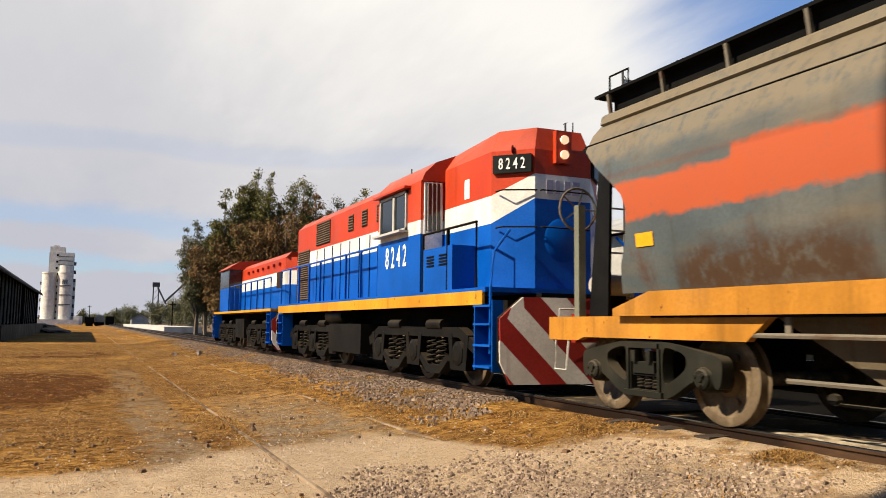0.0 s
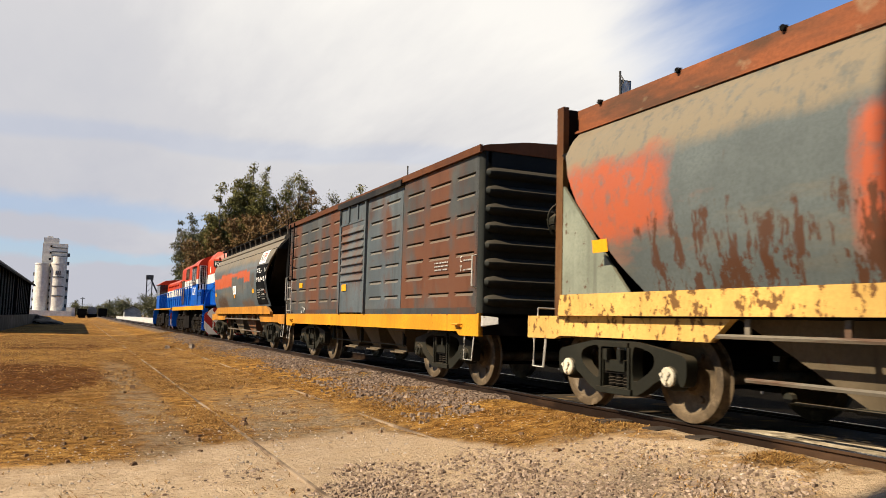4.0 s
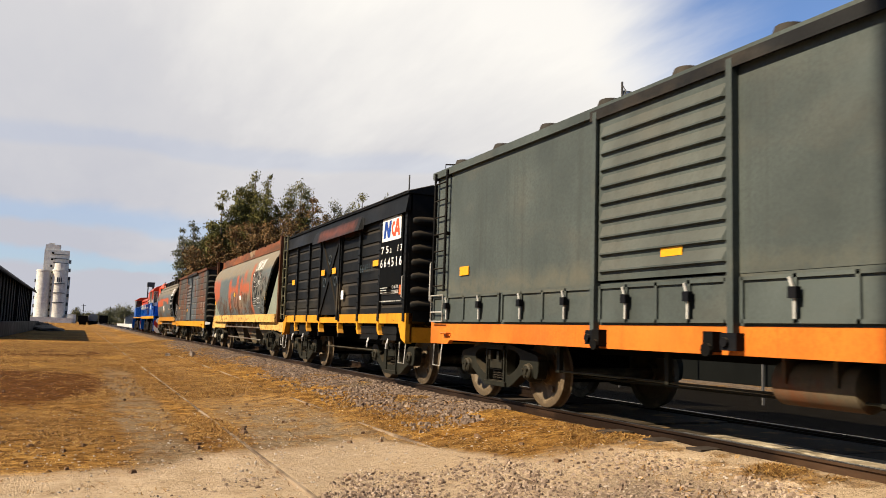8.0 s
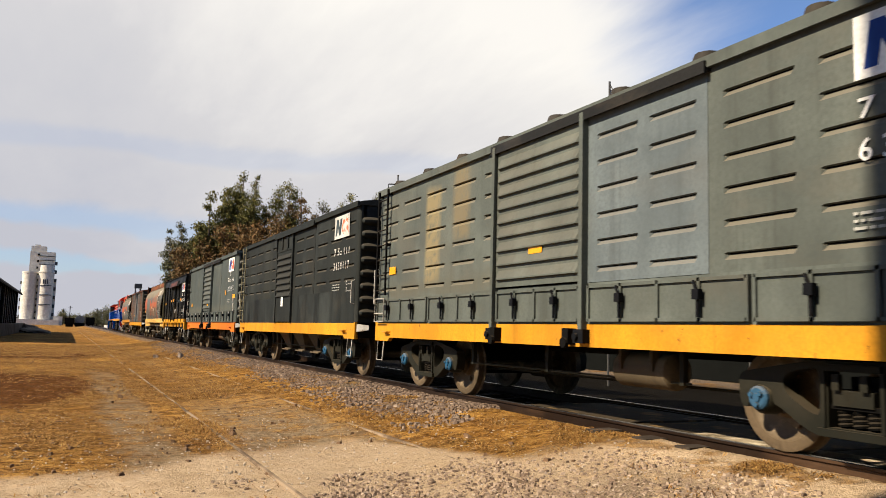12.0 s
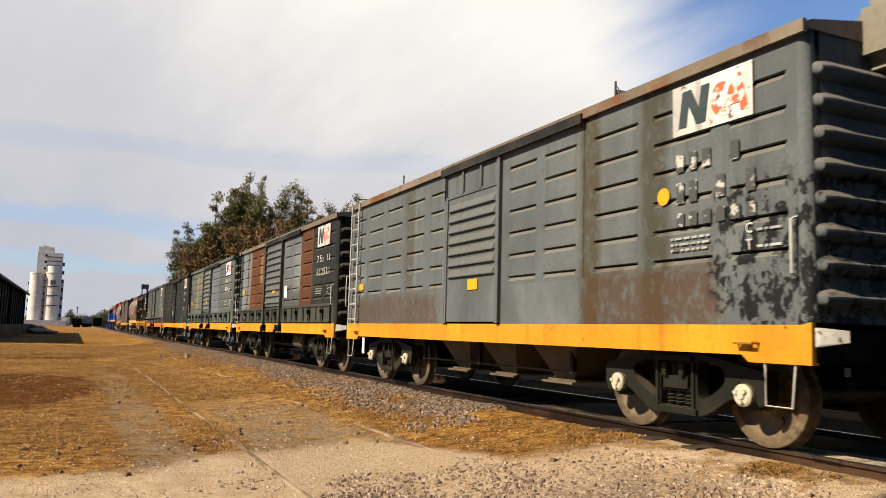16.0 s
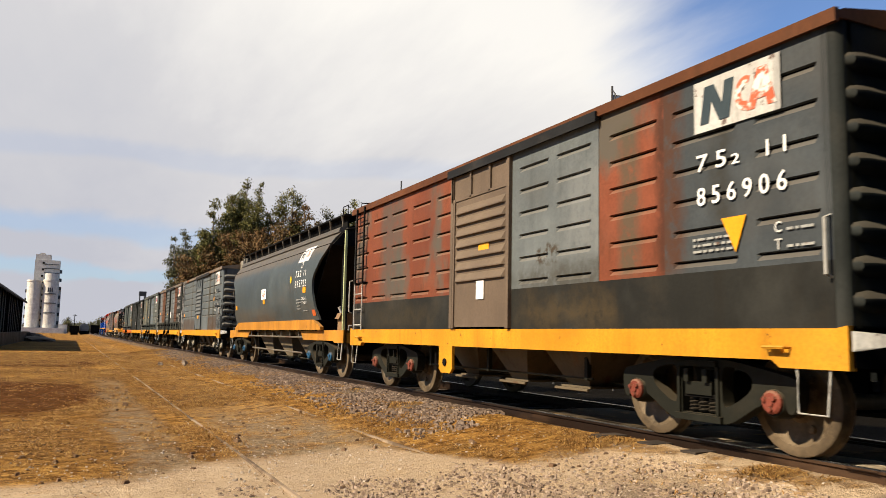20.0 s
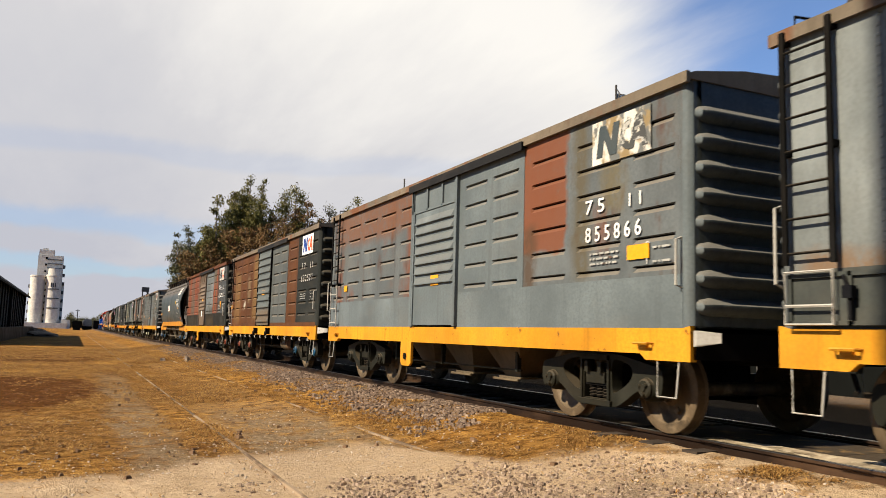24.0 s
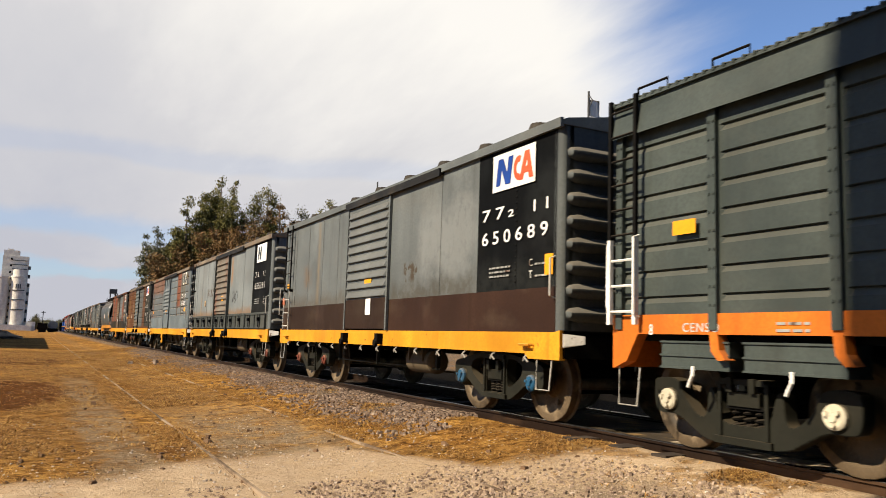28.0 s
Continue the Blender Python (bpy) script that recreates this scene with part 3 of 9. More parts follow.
def island_material(name, cols, rough=0.9):
    m = bpy.data.materials.new(name)
    m.use_nodes = True
    nt = m.node_tree
    b = nt.nodes["Principled BSDF"]
    b.inputs["Roughness"].default_value = rough
    b.inputs["Specular IOR Level"].default_value = 0.15
    g = nt.nodes.new("ShaderNodeNewGeometry")
    r = nt.nodes.new("ShaderNodeValToRGB")
    while len(r.color_ramp.elements) < len(cols): r.color_ramp.elements.new(0.5)
    for k, (el, c) in enumerate(zip(r.color_ramp.elements, cols)):
        el.position, el.color = k / (len(cols) - 1), (*[0.80 * q for q in c], 1)
    nt.links.new(g.outputs["Random Per Island"], r.inputs[0])
    nt.links.new(r.outputs[0], b.inputs["Base Color"])
    return m


def scatter_stones(name, label, n, spot, size, material, seed):
    r = random.Random(seed)
    vs, fs = [], []
    for _ in range(n):
        x, y = spot(r)
        k = len(vs)
        q = size(r)
        z = ground_z(x, y) + 0.1 * q + 0.02 * noise.noise(Vector((x * 0.8, y * 0.5, 0)))
        vs += [(x + a, y + b, z + c) for a, b, c in chunk(r, q)]
        fs += [tuple(k + i for i in f) for f in CHUNK_FACES]
    me = bpy.data.meshes.new(name)
    me.from_pydata(vs, [], fs)
    me.materials.append(material)
    return tagged(new(name, me), label, "stones", kind="stuff")


STONE = island_material("crushed_stone", [(0.06, 0.040, 0.029), (0.135, 0.092, 0.066), (0.215, 0.152, 0.108), (0.10, 0.068, 0.049), (0.32, 0.24, 0.175)])
ROADSTONE = island_material("road_gravel", [(0.17, 0.115, 0.080), (0.27, 0.195, 0.135), (0.10, 0.066, 0.046), (0.40, 0.30, 0.22), (0.21, 0.145, 0.10)])
PALE_STONE = island_material("pale_pebbles", [(0.30, 0.24, 0.18), (0.50, 0.42, 0.34), (0.20, 0.15, 0.11), (0.42, 0.34, 0.26)])
EARTH = island_material("dark_clods", [(0.09, 0.052, 0.028), (0.15, 0.088, 0.048), (0.21, 0.13, 0.075)])


def ballast_spot(r):
    while True:
        y = 9.0 + 40 * r.random() ** 2.0
        x = 5.62 - abs(r.gauss(0, 0.62))
        fade = max(0.0, min(1.0, (y - 8.8) / 3.4 + 0.8 * noise.noise(Vector((x * 1.1, y * 0.8, 9)))))
        if x > 3.9 and r.random() < fade and noise.noise(Vector((x * 1.3, y * 0.9, 7))) > -0.28: return x, y


def road_edge(x):
    q = lambda v, lo, hi: (lambda t: t * t * (3 - 2 * t))(max(0.0, min(1.0, (v - lo) / (hi - lo))))
    return 8.0 + 1.0 * q(x, 0.6, 1.6) - 2.6 * q(x, 3.2, 4.1)


def gravel_spot(r):
    while True:
        x, y = r.uniform(0.6, 4.9), r.uniform(3.9, 7.4)
        if y > road_edge(x) - 0.1 * r.random(): continue
        w = noise.noise(Vector((x * 1.1, y * 1.1, 2))) + 0.45 - 0.35 * abs(x - 3.4 + 0.25 * (y - 5)) - 0.45 * max(0.0, y - 5.6) + 0.2 * noise.noise(Vector((x * 4, y * 4, 5)))
        if w > r.uniform(-0.55, 0.45): return x, y


def clod_spot(r):
    while True:
        x, y = r.uniform(-4.5, 4.8), 6.0 + 30 * r.random() ** 1.7
        if y > road_edge(x) - 0.2 or r.random() < 0.10: return x, y


scatter_stones("ballast_stones", "grey-pink crushed ballast beside the rail", 17000, ballast_spot, lambda r: r.uniform(0.018, 0.048), STONE, 11)
scatter_stones("gravel_stones", "loose grey gravel on the dirt crossing", 11000, gravel_spot, lambda r: 0.006 + 0.022 * r.random() ** 2.2, ROADSTONE, 12)
scatter_stones("pebbles", "small pale pebbles on dusty earth", 2600, lambda r: (r.uniform(-2.0, 5.2), 4.2 + 9 * r.random() ** 1.5), lambda r: r.uniform(0.006, 0.018), PALE_STONE, 13)
scatter_stones("earth_clods", "dark crumbs of earth scattered over dry grass", 900, clod_spot, lambda r: 0.010 + 0.034 * r.random() ** 2, EARTH, 14)
for x, y, q, m, lab in ((4.70, 9.35, 0.10, PALE_STONE, "pale broken stone lying in dry grass"), (4.20, 8.05, 0.085, EARTH, "dark brown lump of earth"), (2.03, 10.4, 0.10, EARTH, "dark crumbly clod on the wheel path"),
                      (2.75, 11.2, 0.07, EARTH, "dark crumbly clod on the wheel path"), (1.01, 16.0, 0.13, EARTH, "dark clod on grey earth"), (4.06, 31.8, 0.28, PALE_STONE, "white stone in dry grass"), (0.55, 7.9, 0.07, EARTH, "dark crumbly clod by the road"),
                      (1.25, 9.9, 0.06, EARTH, "dark crumbly clod in grass"), (5.05, 4.95, 0.05, PALE_STONE, "white stone beside the rail"), (3.3, 33.0, 0.2, PALE_STONE, "white stone in dry grass"), (5.0, 22.5, 0.09, PALE_STONE, "white stone on ballast"), (1.1, 20.5, 0.10, EARTH, "dark clod on grey earth")):
    me = bpy.data.meshes.new("rock")
    q *= 0.75
    pts = chunk(random.Random(int(x * 100)), q, 0.45)
    me.from_pydata(pts, [], CHUNK_FACES)
    bm = bmesh.new(); bm.from_mesh(me)
    bmesh.ops.subdivide_edges(bm, edges=bm.edges[:], cuts=2, use_grid_fill=True)
    for v in bm.verts: v.co = v.co * (0.82 + 0.35 * noise.noise(v.co * (3.2 / q) * 0.4)) 
    bm.to_mesh(me); bm.free()
    me.materials.append(m)
    ob = tagged(new("rock", me), lab, "rock", "loose rocks")
    ob.location = (x, y, ground_z(x, y) + 0.25 * q)


def straw_tufts(n, seed):
    """Short tufts crowded into clumps, with bare earth between them and along the wheel tracks."""
    r = random.Random(seed)
    vs, fs = [], []
    while n:
        y = 4.2 + 50 * r.random() ** 2.2
        x = r.uniform(-5.0 - y * 0.03, 5.35)
        if y < road_edge(x) + 0.1 and not (x > 5.0 and y < 4.9) and r.random() < 0.985: continue
        if abs(x - 2.75) < 0.75 and y < 15.5 and r.random() < 0.9: continue
        if abs(x - 0.98) < 0.34 and y < 26 and r.random() < 0.75: continue
        if ((x + 1.3) / 2.0) ** 2 + ((y - 19) / 4.4) ** 2 < 1 and r.random() < 0.85: continue
        thick = noise.noise(Vector((x * 0.55, y * 0.4, 3))) + 0.8 * noise.noise(Vector((x * 2.6, y * 2.2, 8)))
        if thick < r.uniform(-0.25, 0.20) and r.random() < 0.9: continue
        n -= 1
        z = ground_z(x, y) + 0.02 * noise.noise(Vector((x * 0.8, y * 0.5, 0)))
        tall = 1.0 + max(0.0, thick) * 1.6
        for _ in range(r.randint(3, 6)):
            a = r.uniform(0, 2 * math.pi)
            l, w, up = r.uniform(0.03, 0.10) * (1 + y * 0.01), r.uniform(0.0025, 0.005) * (1 + y * 0.03), r.uniform(0.003, 0.020) * tall
            dx, dy = math.cos(a), math.sin(a)
            ox, oy = x + r.uniform(-.06, .06), y + r.uniform(-.06, .06)
            k = len(vs)
            vs += [(ox - dy * w, oy + dx * w, z), (ox + dy * w, oy - dx * w, z), (ox + dx * l * .6 + dy * w * .7, oy + dy * l * .6 - dx * w * .7, z + up), (ox + dx * l * .6 - dy * w * .7, oy + dy * l * .6 + dx * w * .7, z + up), (ox + dx * l, oy + dy * l, z + up * 0.75)]
            fs += [(k, k + 1, k + 2, k + 3), (k + 3, k + 2, k + 4)]
    me = bpy.data.meshes.new("dry_grass")
    me.from_pydata(vs, [], fs)
    me.materials.append(island_material("straw_blades", [(0.10, 0.044, 0.012), (0.28, 0.140, 0.036), (0.50, 0.30, 0.092), (0.14, 0.064, 0.016), (0.36, 0.190, 0.050), (0.22, 0.104, 0.027)]))
    tagged(new("dry_grass", me), "flattened tufts of dry yellow grass", "grass", kind="stuff")


straw_tufts(56000, 21)

# ---------------------------------------------------------------- track
def rail_profile(bm, x, y0, y1, parts):
    prof = {"foot": [(-0.07, -0.17), (0.07, -0.17), (0.07, -0.155), (0.012, -0.135), (0.012, -0.04), (0.034, -0.03), (0.034, -0.006), (-0.034, -0.006), (-0.034, -0.03), (-0.012, -0.04), (-0.012, -0.135), (-0.07, -0.155)],
            "head": [(-0.030, -0.006), (0.030, -0.006), (0.026, 0.0), (-0.026, 0.0)]}[parts]
    prism_xz(bm, [(x + a, z) for a, z in prof], y0, y1)


track = tagged(new("railway_track"), "worn steel running rails on wooden sleepers", "railway track", kind="structure")
for x in (5.69, 7.45):
    bm = bmesh.new(); rail_profile(bm, x, -230, 900, "foot")
    rl = part("rail", bm, RAIL_STEEL, track, "brown steel rail with a bright head")
    bm = bmesh.new(); rail_profile(bm, x, -230, 900, "head"); part("rail_head", bm, BRIGHT_STEEL, rl)
SLEEPER = surface("old_sleeper_timber", (0.060, 0.045, 0.034), [((0.15, 0.115, 0.085), (2, 14, 14), 0.5, 0.7, 0.6)], rough=0.9)
bm = bmesh.new(); box(bm, 5.18, 7.96, -0.12, 0.12, -0.32, -0.165)
sleeper_me = mesh_of("sleeper", bm, SLEEPER)
for k in [k for k in range(-90, 130) if not -34 < k < 0]:
    ob = new("sleeper", sleeper_me); ob.parent = track
    ob.matrix_basis = pose(rng.uniform(-0.04, 0.04), 10.0 + 0.68 * k, rng.uniform(-0.012, 0.004), 0, 0, rng.uniform(-1.2, 1.2))
# slab colour is held dark to carry the shade below the wagons
SLAB = surface("shade_dark_crossing_fill", (0.062, 0.045, 0.028), [((0.03, 0.024, 0.017), (1.5, 1.5, 1.5), 0.48, 0.66, 0.8), ((0.26, 0.16, 0.06), (3, 3, 3), 0.54, 0.66, 0.7)], rough=0.95, bump=0.3)
for k in range(5):
    bm = bmesh.new()
    y1 = 9.6 - 2.3 * k
    box(bm, 5.80, 7.30, y1 - 2.24, y1, -0.2, -0.035 - 0.01 * (k % 2))
    bmesh.ops.bevel(bm, geom=bm.edges[:], offset=0.015, segments=1, affect="EDGES")
    part("crossing_slab", bm, SLAB, track, "dusty concrete crossing slab, darkened for the train's shade")
# pale dust lane; its brightness paints the sunlit strip inside the near rail
LIT_DUST = surface("sunlit_edge_dust", (0.36, 0.29, 0.20), [((0.10, 0.075, 0.045), (2.0, 2.0, 2.0), 0.44, 0.56, 0.95), ((0.62, 0.53, 0.38), (6, 6, 6), 0.52, 0.64, 0.8)], rough=0.95, bump=0.5)
bm = bmesh.new()
ys = [1.2 + 0.13 * k for k in range(40)]
lane = [[bm.verts.new((5.745 + (0.52 + 0.16 * noise.noise(Vector((0, y * 1.4, 6))) + 0.05 * noise.noise(Vector((3, y * 5, 6)))) * q, y, -0.034 + (0.012 + 0.010 * noise.noise(Vector((q * 4, y * 4, 1)))) * (0.2 if q in (0, 1) else 1.0))) for q in (0, 0.35, 0.7, 1)] for y in ys]
for a, b in zip(lane, lane[1:]):
    for i in range(3): bm.faces.new((a[i], a[i + 1], b[i + 1], b[i]))
part("dust_strip", bm, LIT_DUST, track, "pale dust along the rail's inner side, painted as sunlit slab edge", smooth=True)
# sleeper ends that show through the dust beside the crossing
for y, w in ((6.35, 0.24), (5.75, 0.20), (7.05, 0.22)):
    bm = bmesh.new(); box(bm, 5.22 + 0.05 * math.sin(7 * y), 5.52, y - w / 2, y + w / 2, -0.26, ground_z(5.4, y) + 0.014)
    for v in bm.verts: v.co.y += 0.05 * noise.noise(v.co * 5)
    part("sleeper_end", bm, SLEEPER, track, "grey sleeper end showing through the dust")
SUNK = surface("dusty_sunk_rail", (0.15, 0.100, 0.062), [((0.34, 0.25, 0.165), (3, 1.4, 3), 0.42, 0.55, 0.9)], rough=0.85)
for x, y1, top in ((1.86, 140, -0.438), (3.60, 34, None)):
    bm = bmesh.new()
    y = 4.0
    while y < y1:
        d = min(2.0, y1 - y)
        z0, z1 = ((top, top) if top else (ground_z(x, y) + 0.006, ground_z(x, y + d) + 0.006))
        hull(bm, [(x - 0.022, y, z0 - 0.08), (x + 0.022, y, z0 - 0.08), (x + 0.022, y + d, z1 - 0.08), (x - 0.022, y + d, z1 - 0.08)], [(x - 0.018, y, z0), (x + 0.018, y, z0), (x + 0.018, y + d, z1), (x - 0.018, y + d, z1)])
        y += d
    tagged(part("disused_rail", bm, SUNK, None), "old rail head sunk flush in the earth", "rail", "rails of the old siding", kind="structure")


# ---------------------------------------------------------------- buildings
def gabled(name, label, x0, x1, y0, y1, eave, ridge, wall_m, roof_m, base=-0.5, over=0.5, axis="y"):
    e = tagged(new(name), label, "building")
    xm = (x0 + x1) / 2
    bm = bmesh.new()
    prism_xz(bm, [(x0, base), (x1, base), (x1, eave), (xm, ridge), (x0, eave)], y0, y1)
    part("wall", bm, wall_m, e)
    for s in (-1, 1):
        bm = bmesh.new()
        xe = xm + s * ((x1 - x0) / 2 + over)
        ze = eave - over * (ridge - eave) / ((x1 - x0) / 2)
        hull(bm, [(xm, y0 - over, ridge + 0.02), (xe, y0 - over, ze + 0.02), (xe, y1 + over, ze + 0.02), (xm, y1 + over, ridge + 0.02)],
             [(xm, y0 - over, ridge + 0.20), (xe, y0 - over, ze + 0.20), (xe, y1 + over, ze + 0.20), (xm, y1 + over, ridge + 0.20)])
        part("roof", bm, roof_m, e)
    return e


DARKWALL = surface("dark_shed_boards", (0.007, 0.006, 0.005), [((0.014, 0.012, 0.010), (3, 3, 0.2), 0.5, 0.7, 0.5)], rough=0.8)
TINROOF = surface("old_tin_roof", (0.05, 0.047, 0.044), [(RUST, (1, 1, 1), 0.55, 0.7, 0.5)], rough=0.6, metal=0.3)
SHEDWALL = surface("dull_green_shed_sheet", (0.085, 0.090, 0.078), [((0.03, 0.03, 0.026), (2, 2, 0.3), 0.45, 0.65, 0.8)], rough=0.8)
shed = gabled("goods_shed", "dark goods shed with sheeted bays and an overhanging tin roof", -17.0, -6.0, 58, 116, 4.75, 8.6, SHEDWALL, TINROOF, over=0.55)
for k in range(20):
    bm = bmesh.new(); y = 58.1 + k * 3.04
    box(bm, -6.05, -5.86, y - 0.16, y + 0.16, -0.45, 4.7)
    part("wall_post", bm, DARKWALL, shed, "dark timber wall post")
for k in range(19):
    bm = bmesh.new(); y = 58.1 + k * 3.04
    for q in range(4): box(bm, -6.0, -5.955, y + 0.45 + 0.62 * q, y + 0.75 + 0.62 * q, 0.75, 4.3)
    part("wall_sheet", bm, SHEDWALL, shed)
boxed("gutter", (-5.52, -5.38, 57.5, 116.5, 4.28, 4.42), DARKWALL, shed, "dark eave gutter")
for y in (64.2, 88.5, 112.0): boxed("downpipe", (-5.86, -5.76, y - 0.05, y + 0.05, 0.5, 4.3), DARKWALL, shed, "dark rain pipe")
boxed("loading_dock", (-17.0, -4.9, 57.5, 118, -0.6, 0.62), surface("dark_dock_masonry", (0.025, 0.021, 0.017)), shed, "low dark loading dock")
HEAP_SOIL = surface("dark_heap_soil", (0.035, 0.026, 0.018))
for k, (x, y, w, h) in enumerate(((-4.3, 112.0, 1.6, 0.9), (-3.9, 108.0, 2.2, 0.6), (-3.1, 103.5, 1.7, 0.45))):
    bm = bmesh.new()
    bmesh.ops.create_icosphere(bm, subdivisions=3, radius=1.0)
    for v in bm.verts: v.co = Vector((v.co.x * w, v.co.y * w * 1.6, max(-0.1, v.co.z) * h)) * (1 + 0.25 * noise.noise(v.co * 2.3 + Vector((k, 0, 0))))
    e = part("soil_mound", bm, HEAP_SOIL, None)
    e.location = (x, y, -0.45)
    tagged(e, "low dark heap of soil beside the dock", "heap", "soil heaps")

CONCRETE = surface("pale_silo_concrete", (0.70, 0.655, 0.575), [((0.55, 0.51, 0.45), (0.25, 0.25, 0.05), 0.48, 0.66, 0.6), ((0.60, 0.58, 0.55), (0.5, 0.5, 0.3), 0.55, 0.7, 0.5)], rough=0.9)
DARKGAP = surface("dark_silo_opening", (0.10, 0.105, 0.11), rough=0.7)
silo = tagged(new("grain_silo"), "tall pale concrete grain silo with round bins", "silo")
bm = bmesh.new()
box(bm, -14.6, -5.6, 348, 358, -0.5, 28.4); box(bm, -14.4, -9.0, 348.5, 357, 28.4, 30.6); box(bm, -13.2, -11.2, 349, 356, 30.6, 31.2)
part("headhouse", bm, CONCRETE, silo, "square concrete headhouse")


def bin_(x, y, r, h, ringed, cap=0.0):
    turn = [2 * math.pi * k / 32 for k in range(32)]
    bm = bmesh.new()
    hull(bm, [(x + r * math.cos(a), y + r * math.sin(a), -0.5) for a in turn], [(x + r * math.cos(a), y + r * math.sin(a), h) for a in turn])
    if cap: hull(bm, [(x + 0.84 * r * math.cos(a), y + 0.84 * r * math.sin(a), h) for a in turn], [(x + 0.82 * r * math.cos(a), y + 0.82 * r * math.sin(a), h + cap) for a in turn])
    p = part("silo_bin", bm, CONCRETE, silo, "round concrete bin", smooth=False)
    for z in ringed:
        bm = bmesh.new()
        hull(bm, [(x + (r + 0.16) * math.cos(a), y + (r + 0.16) * math.sin(a), z) for a in turn], [(x + (r + 0.16) * math.cos(a), y + (r + 0.16) * math.sin(a), z + 0.4) for a in turn])
        part("bin_band", bm, CONCRETE, p)


bin_(-14.0, 344, 2.55, 20.0, (19.4,)); bin_(-8.2, 343.6, 2.75, 20.4, (19.8,), 2.4); bin_(-5.7, 350, 1.1, 18.0, ())
for k in range(7): boxed("balcony", (-5.65, -4.7, 348.1, 350.3, 3.0 + 3.4 * k, 4.3 + 3.4 * k), DARKGAP, silo, "dark steel side balcony")
for k in range(5): boxed("balcony", (-17.2, -16.2, 347.0, 349.0, 2.0 + 3.3 * k, 3.2 + 3.3 * k), DARKGAP, silo, "dark steel side balcony")
for k in range(8): boxed("window", (-11.5, -10.9, 347.7, 348.0, 1.6 + 2.5 * k, 2.5 + 2.5 * k), BLACKISH, silo, "small dark opening")
for k in range(3): boxed("window", (-12.1 + 0.1 * k, -11.4 + 0.1 * k, 347.7, 348.0, 21.6 + 2.6 * k, 22.4 + 2.6 * k), BLACKISH, silo, "small dark opening")
for k in range(3): boxed("ledge", (-11.2, -5.9, 347.75, 348.0, 23.2 + 1.7 * k, 23.45 + 1.7 * k), DARKGAP, silo)
for z in (7.2, 11.0, 14.6):
    bm = bmesh.new()
    hull(bm, [(-8.2 + 3.0 * math.cos(a), 343.6 + 3.0 * math.sin(a), z) for a in [math.pi * (1.25 + 0.5 * k / 8) for k in range(9)]] + [(-8.2, 343.6, z)], [(-8.2 + 3.0 * math.cos(a), 343.6 + 3.0 * math.sin(a), z + 0.35) for a in [math.pi * (1.25 + 0.5 * k / 8) for k in range(9)]] + [(-8.2, 343.6, z + 0.35)])
    part("bin_gallery", bm, DARKGAP, silo, "dark narrow gallery")
for k in range(3): boxed("bin_marking", (-9.2 + 0.7 * k, -8.8 + 0.7 * k, 340.72, 340.9, 15.4, 17.2), DARKGAP, silo)
boxed("silo_plinth", (-18, -2.5, 339, 344, -0.5, 1.6), CONCRETE, silo)
boxed("annex", (-4.6, -1.4, 341, 346, -0.5, 3.0), CONCRETE, silo, "small pale annex")

# pale warehouse across the line, with its name board
PLASTER = surface("cream_grey_plaster", (0.40, 0.385, 0.35), [((0.28, 0.26, 0.23), (0.6, 0.6, 0.2), 0.5, 0.7, 0.5)], rough=0.85)
ROOFGREY = surface("pale_fibre_roof", (0.36, 0.36, 0.35), [((0.22, 0.22, 0.21), (1, 0.3, 1), 0.5, 0.7, 0.5)], rough=0.8)
wh = tagged(new("warehouse"), "pale plastered warehouse with a grey roof and dark name board", "building")
bm = bmesh.new(); box(bm, 20.0, 34.0, 4, 36, -0.5, 4.75); part("wall", bm, PLASTER, wh)
# unseen dark base, added so that the gap below the wagons stays dark
bm = bmesh.new(); box(bm, 19.96, 34.04, 3.96, 36.04, -0.5, 1.1); part("plinth", bm, surface("added_dark_base_paint", (0.010, 0.011, 0.010), rough=0.9, spec=0.03), wh, "dark wall base added to blacken the view under the train")
bm = bmesh.new(); hull(bm, [(19.4, 3.4, 4.75), (34.5, 3.4, 4.75), (34.5, 36.6, 4.75), (19.4, 36.6, 4.75)], [(19.4, 3.4, 4.98), (34.5, 3.4, 4.98), (34.5, 36.6, 4.98), (19.4, 36.6, 4.98)])
part("eave", bm, PLASTER, wh)
bm = bmesh.new(); hull(bm, [(19.6, 3.6, 4.98), (34.3, 3.6, 4.98), (34.3, 36.4, 4.98), (19.6, 36.4, 4.98)], [(23, 5.0, 6.1), (31, 5.0, 6.1), (31, 35, 6.1), (23, 35, 6.1)])
part("roof", bm, ROOFGREY, wh)
bm = bmesh.new(); box(bm, 19.90, 19.98, 15.2, 19.4, 2.70, 3.62)
bd = part("name_board", bm, BLACKISH, wh, "black name board with white block letters")
for k in range(6):
    bm = bmesh.new(); y = 19.1 - 0.64 * k
    box(bm, 19.87, 19.90, y - 0.44, y, 2.90, 3.42); part("letter_block", bm, WHITE, bd, "white letter block")


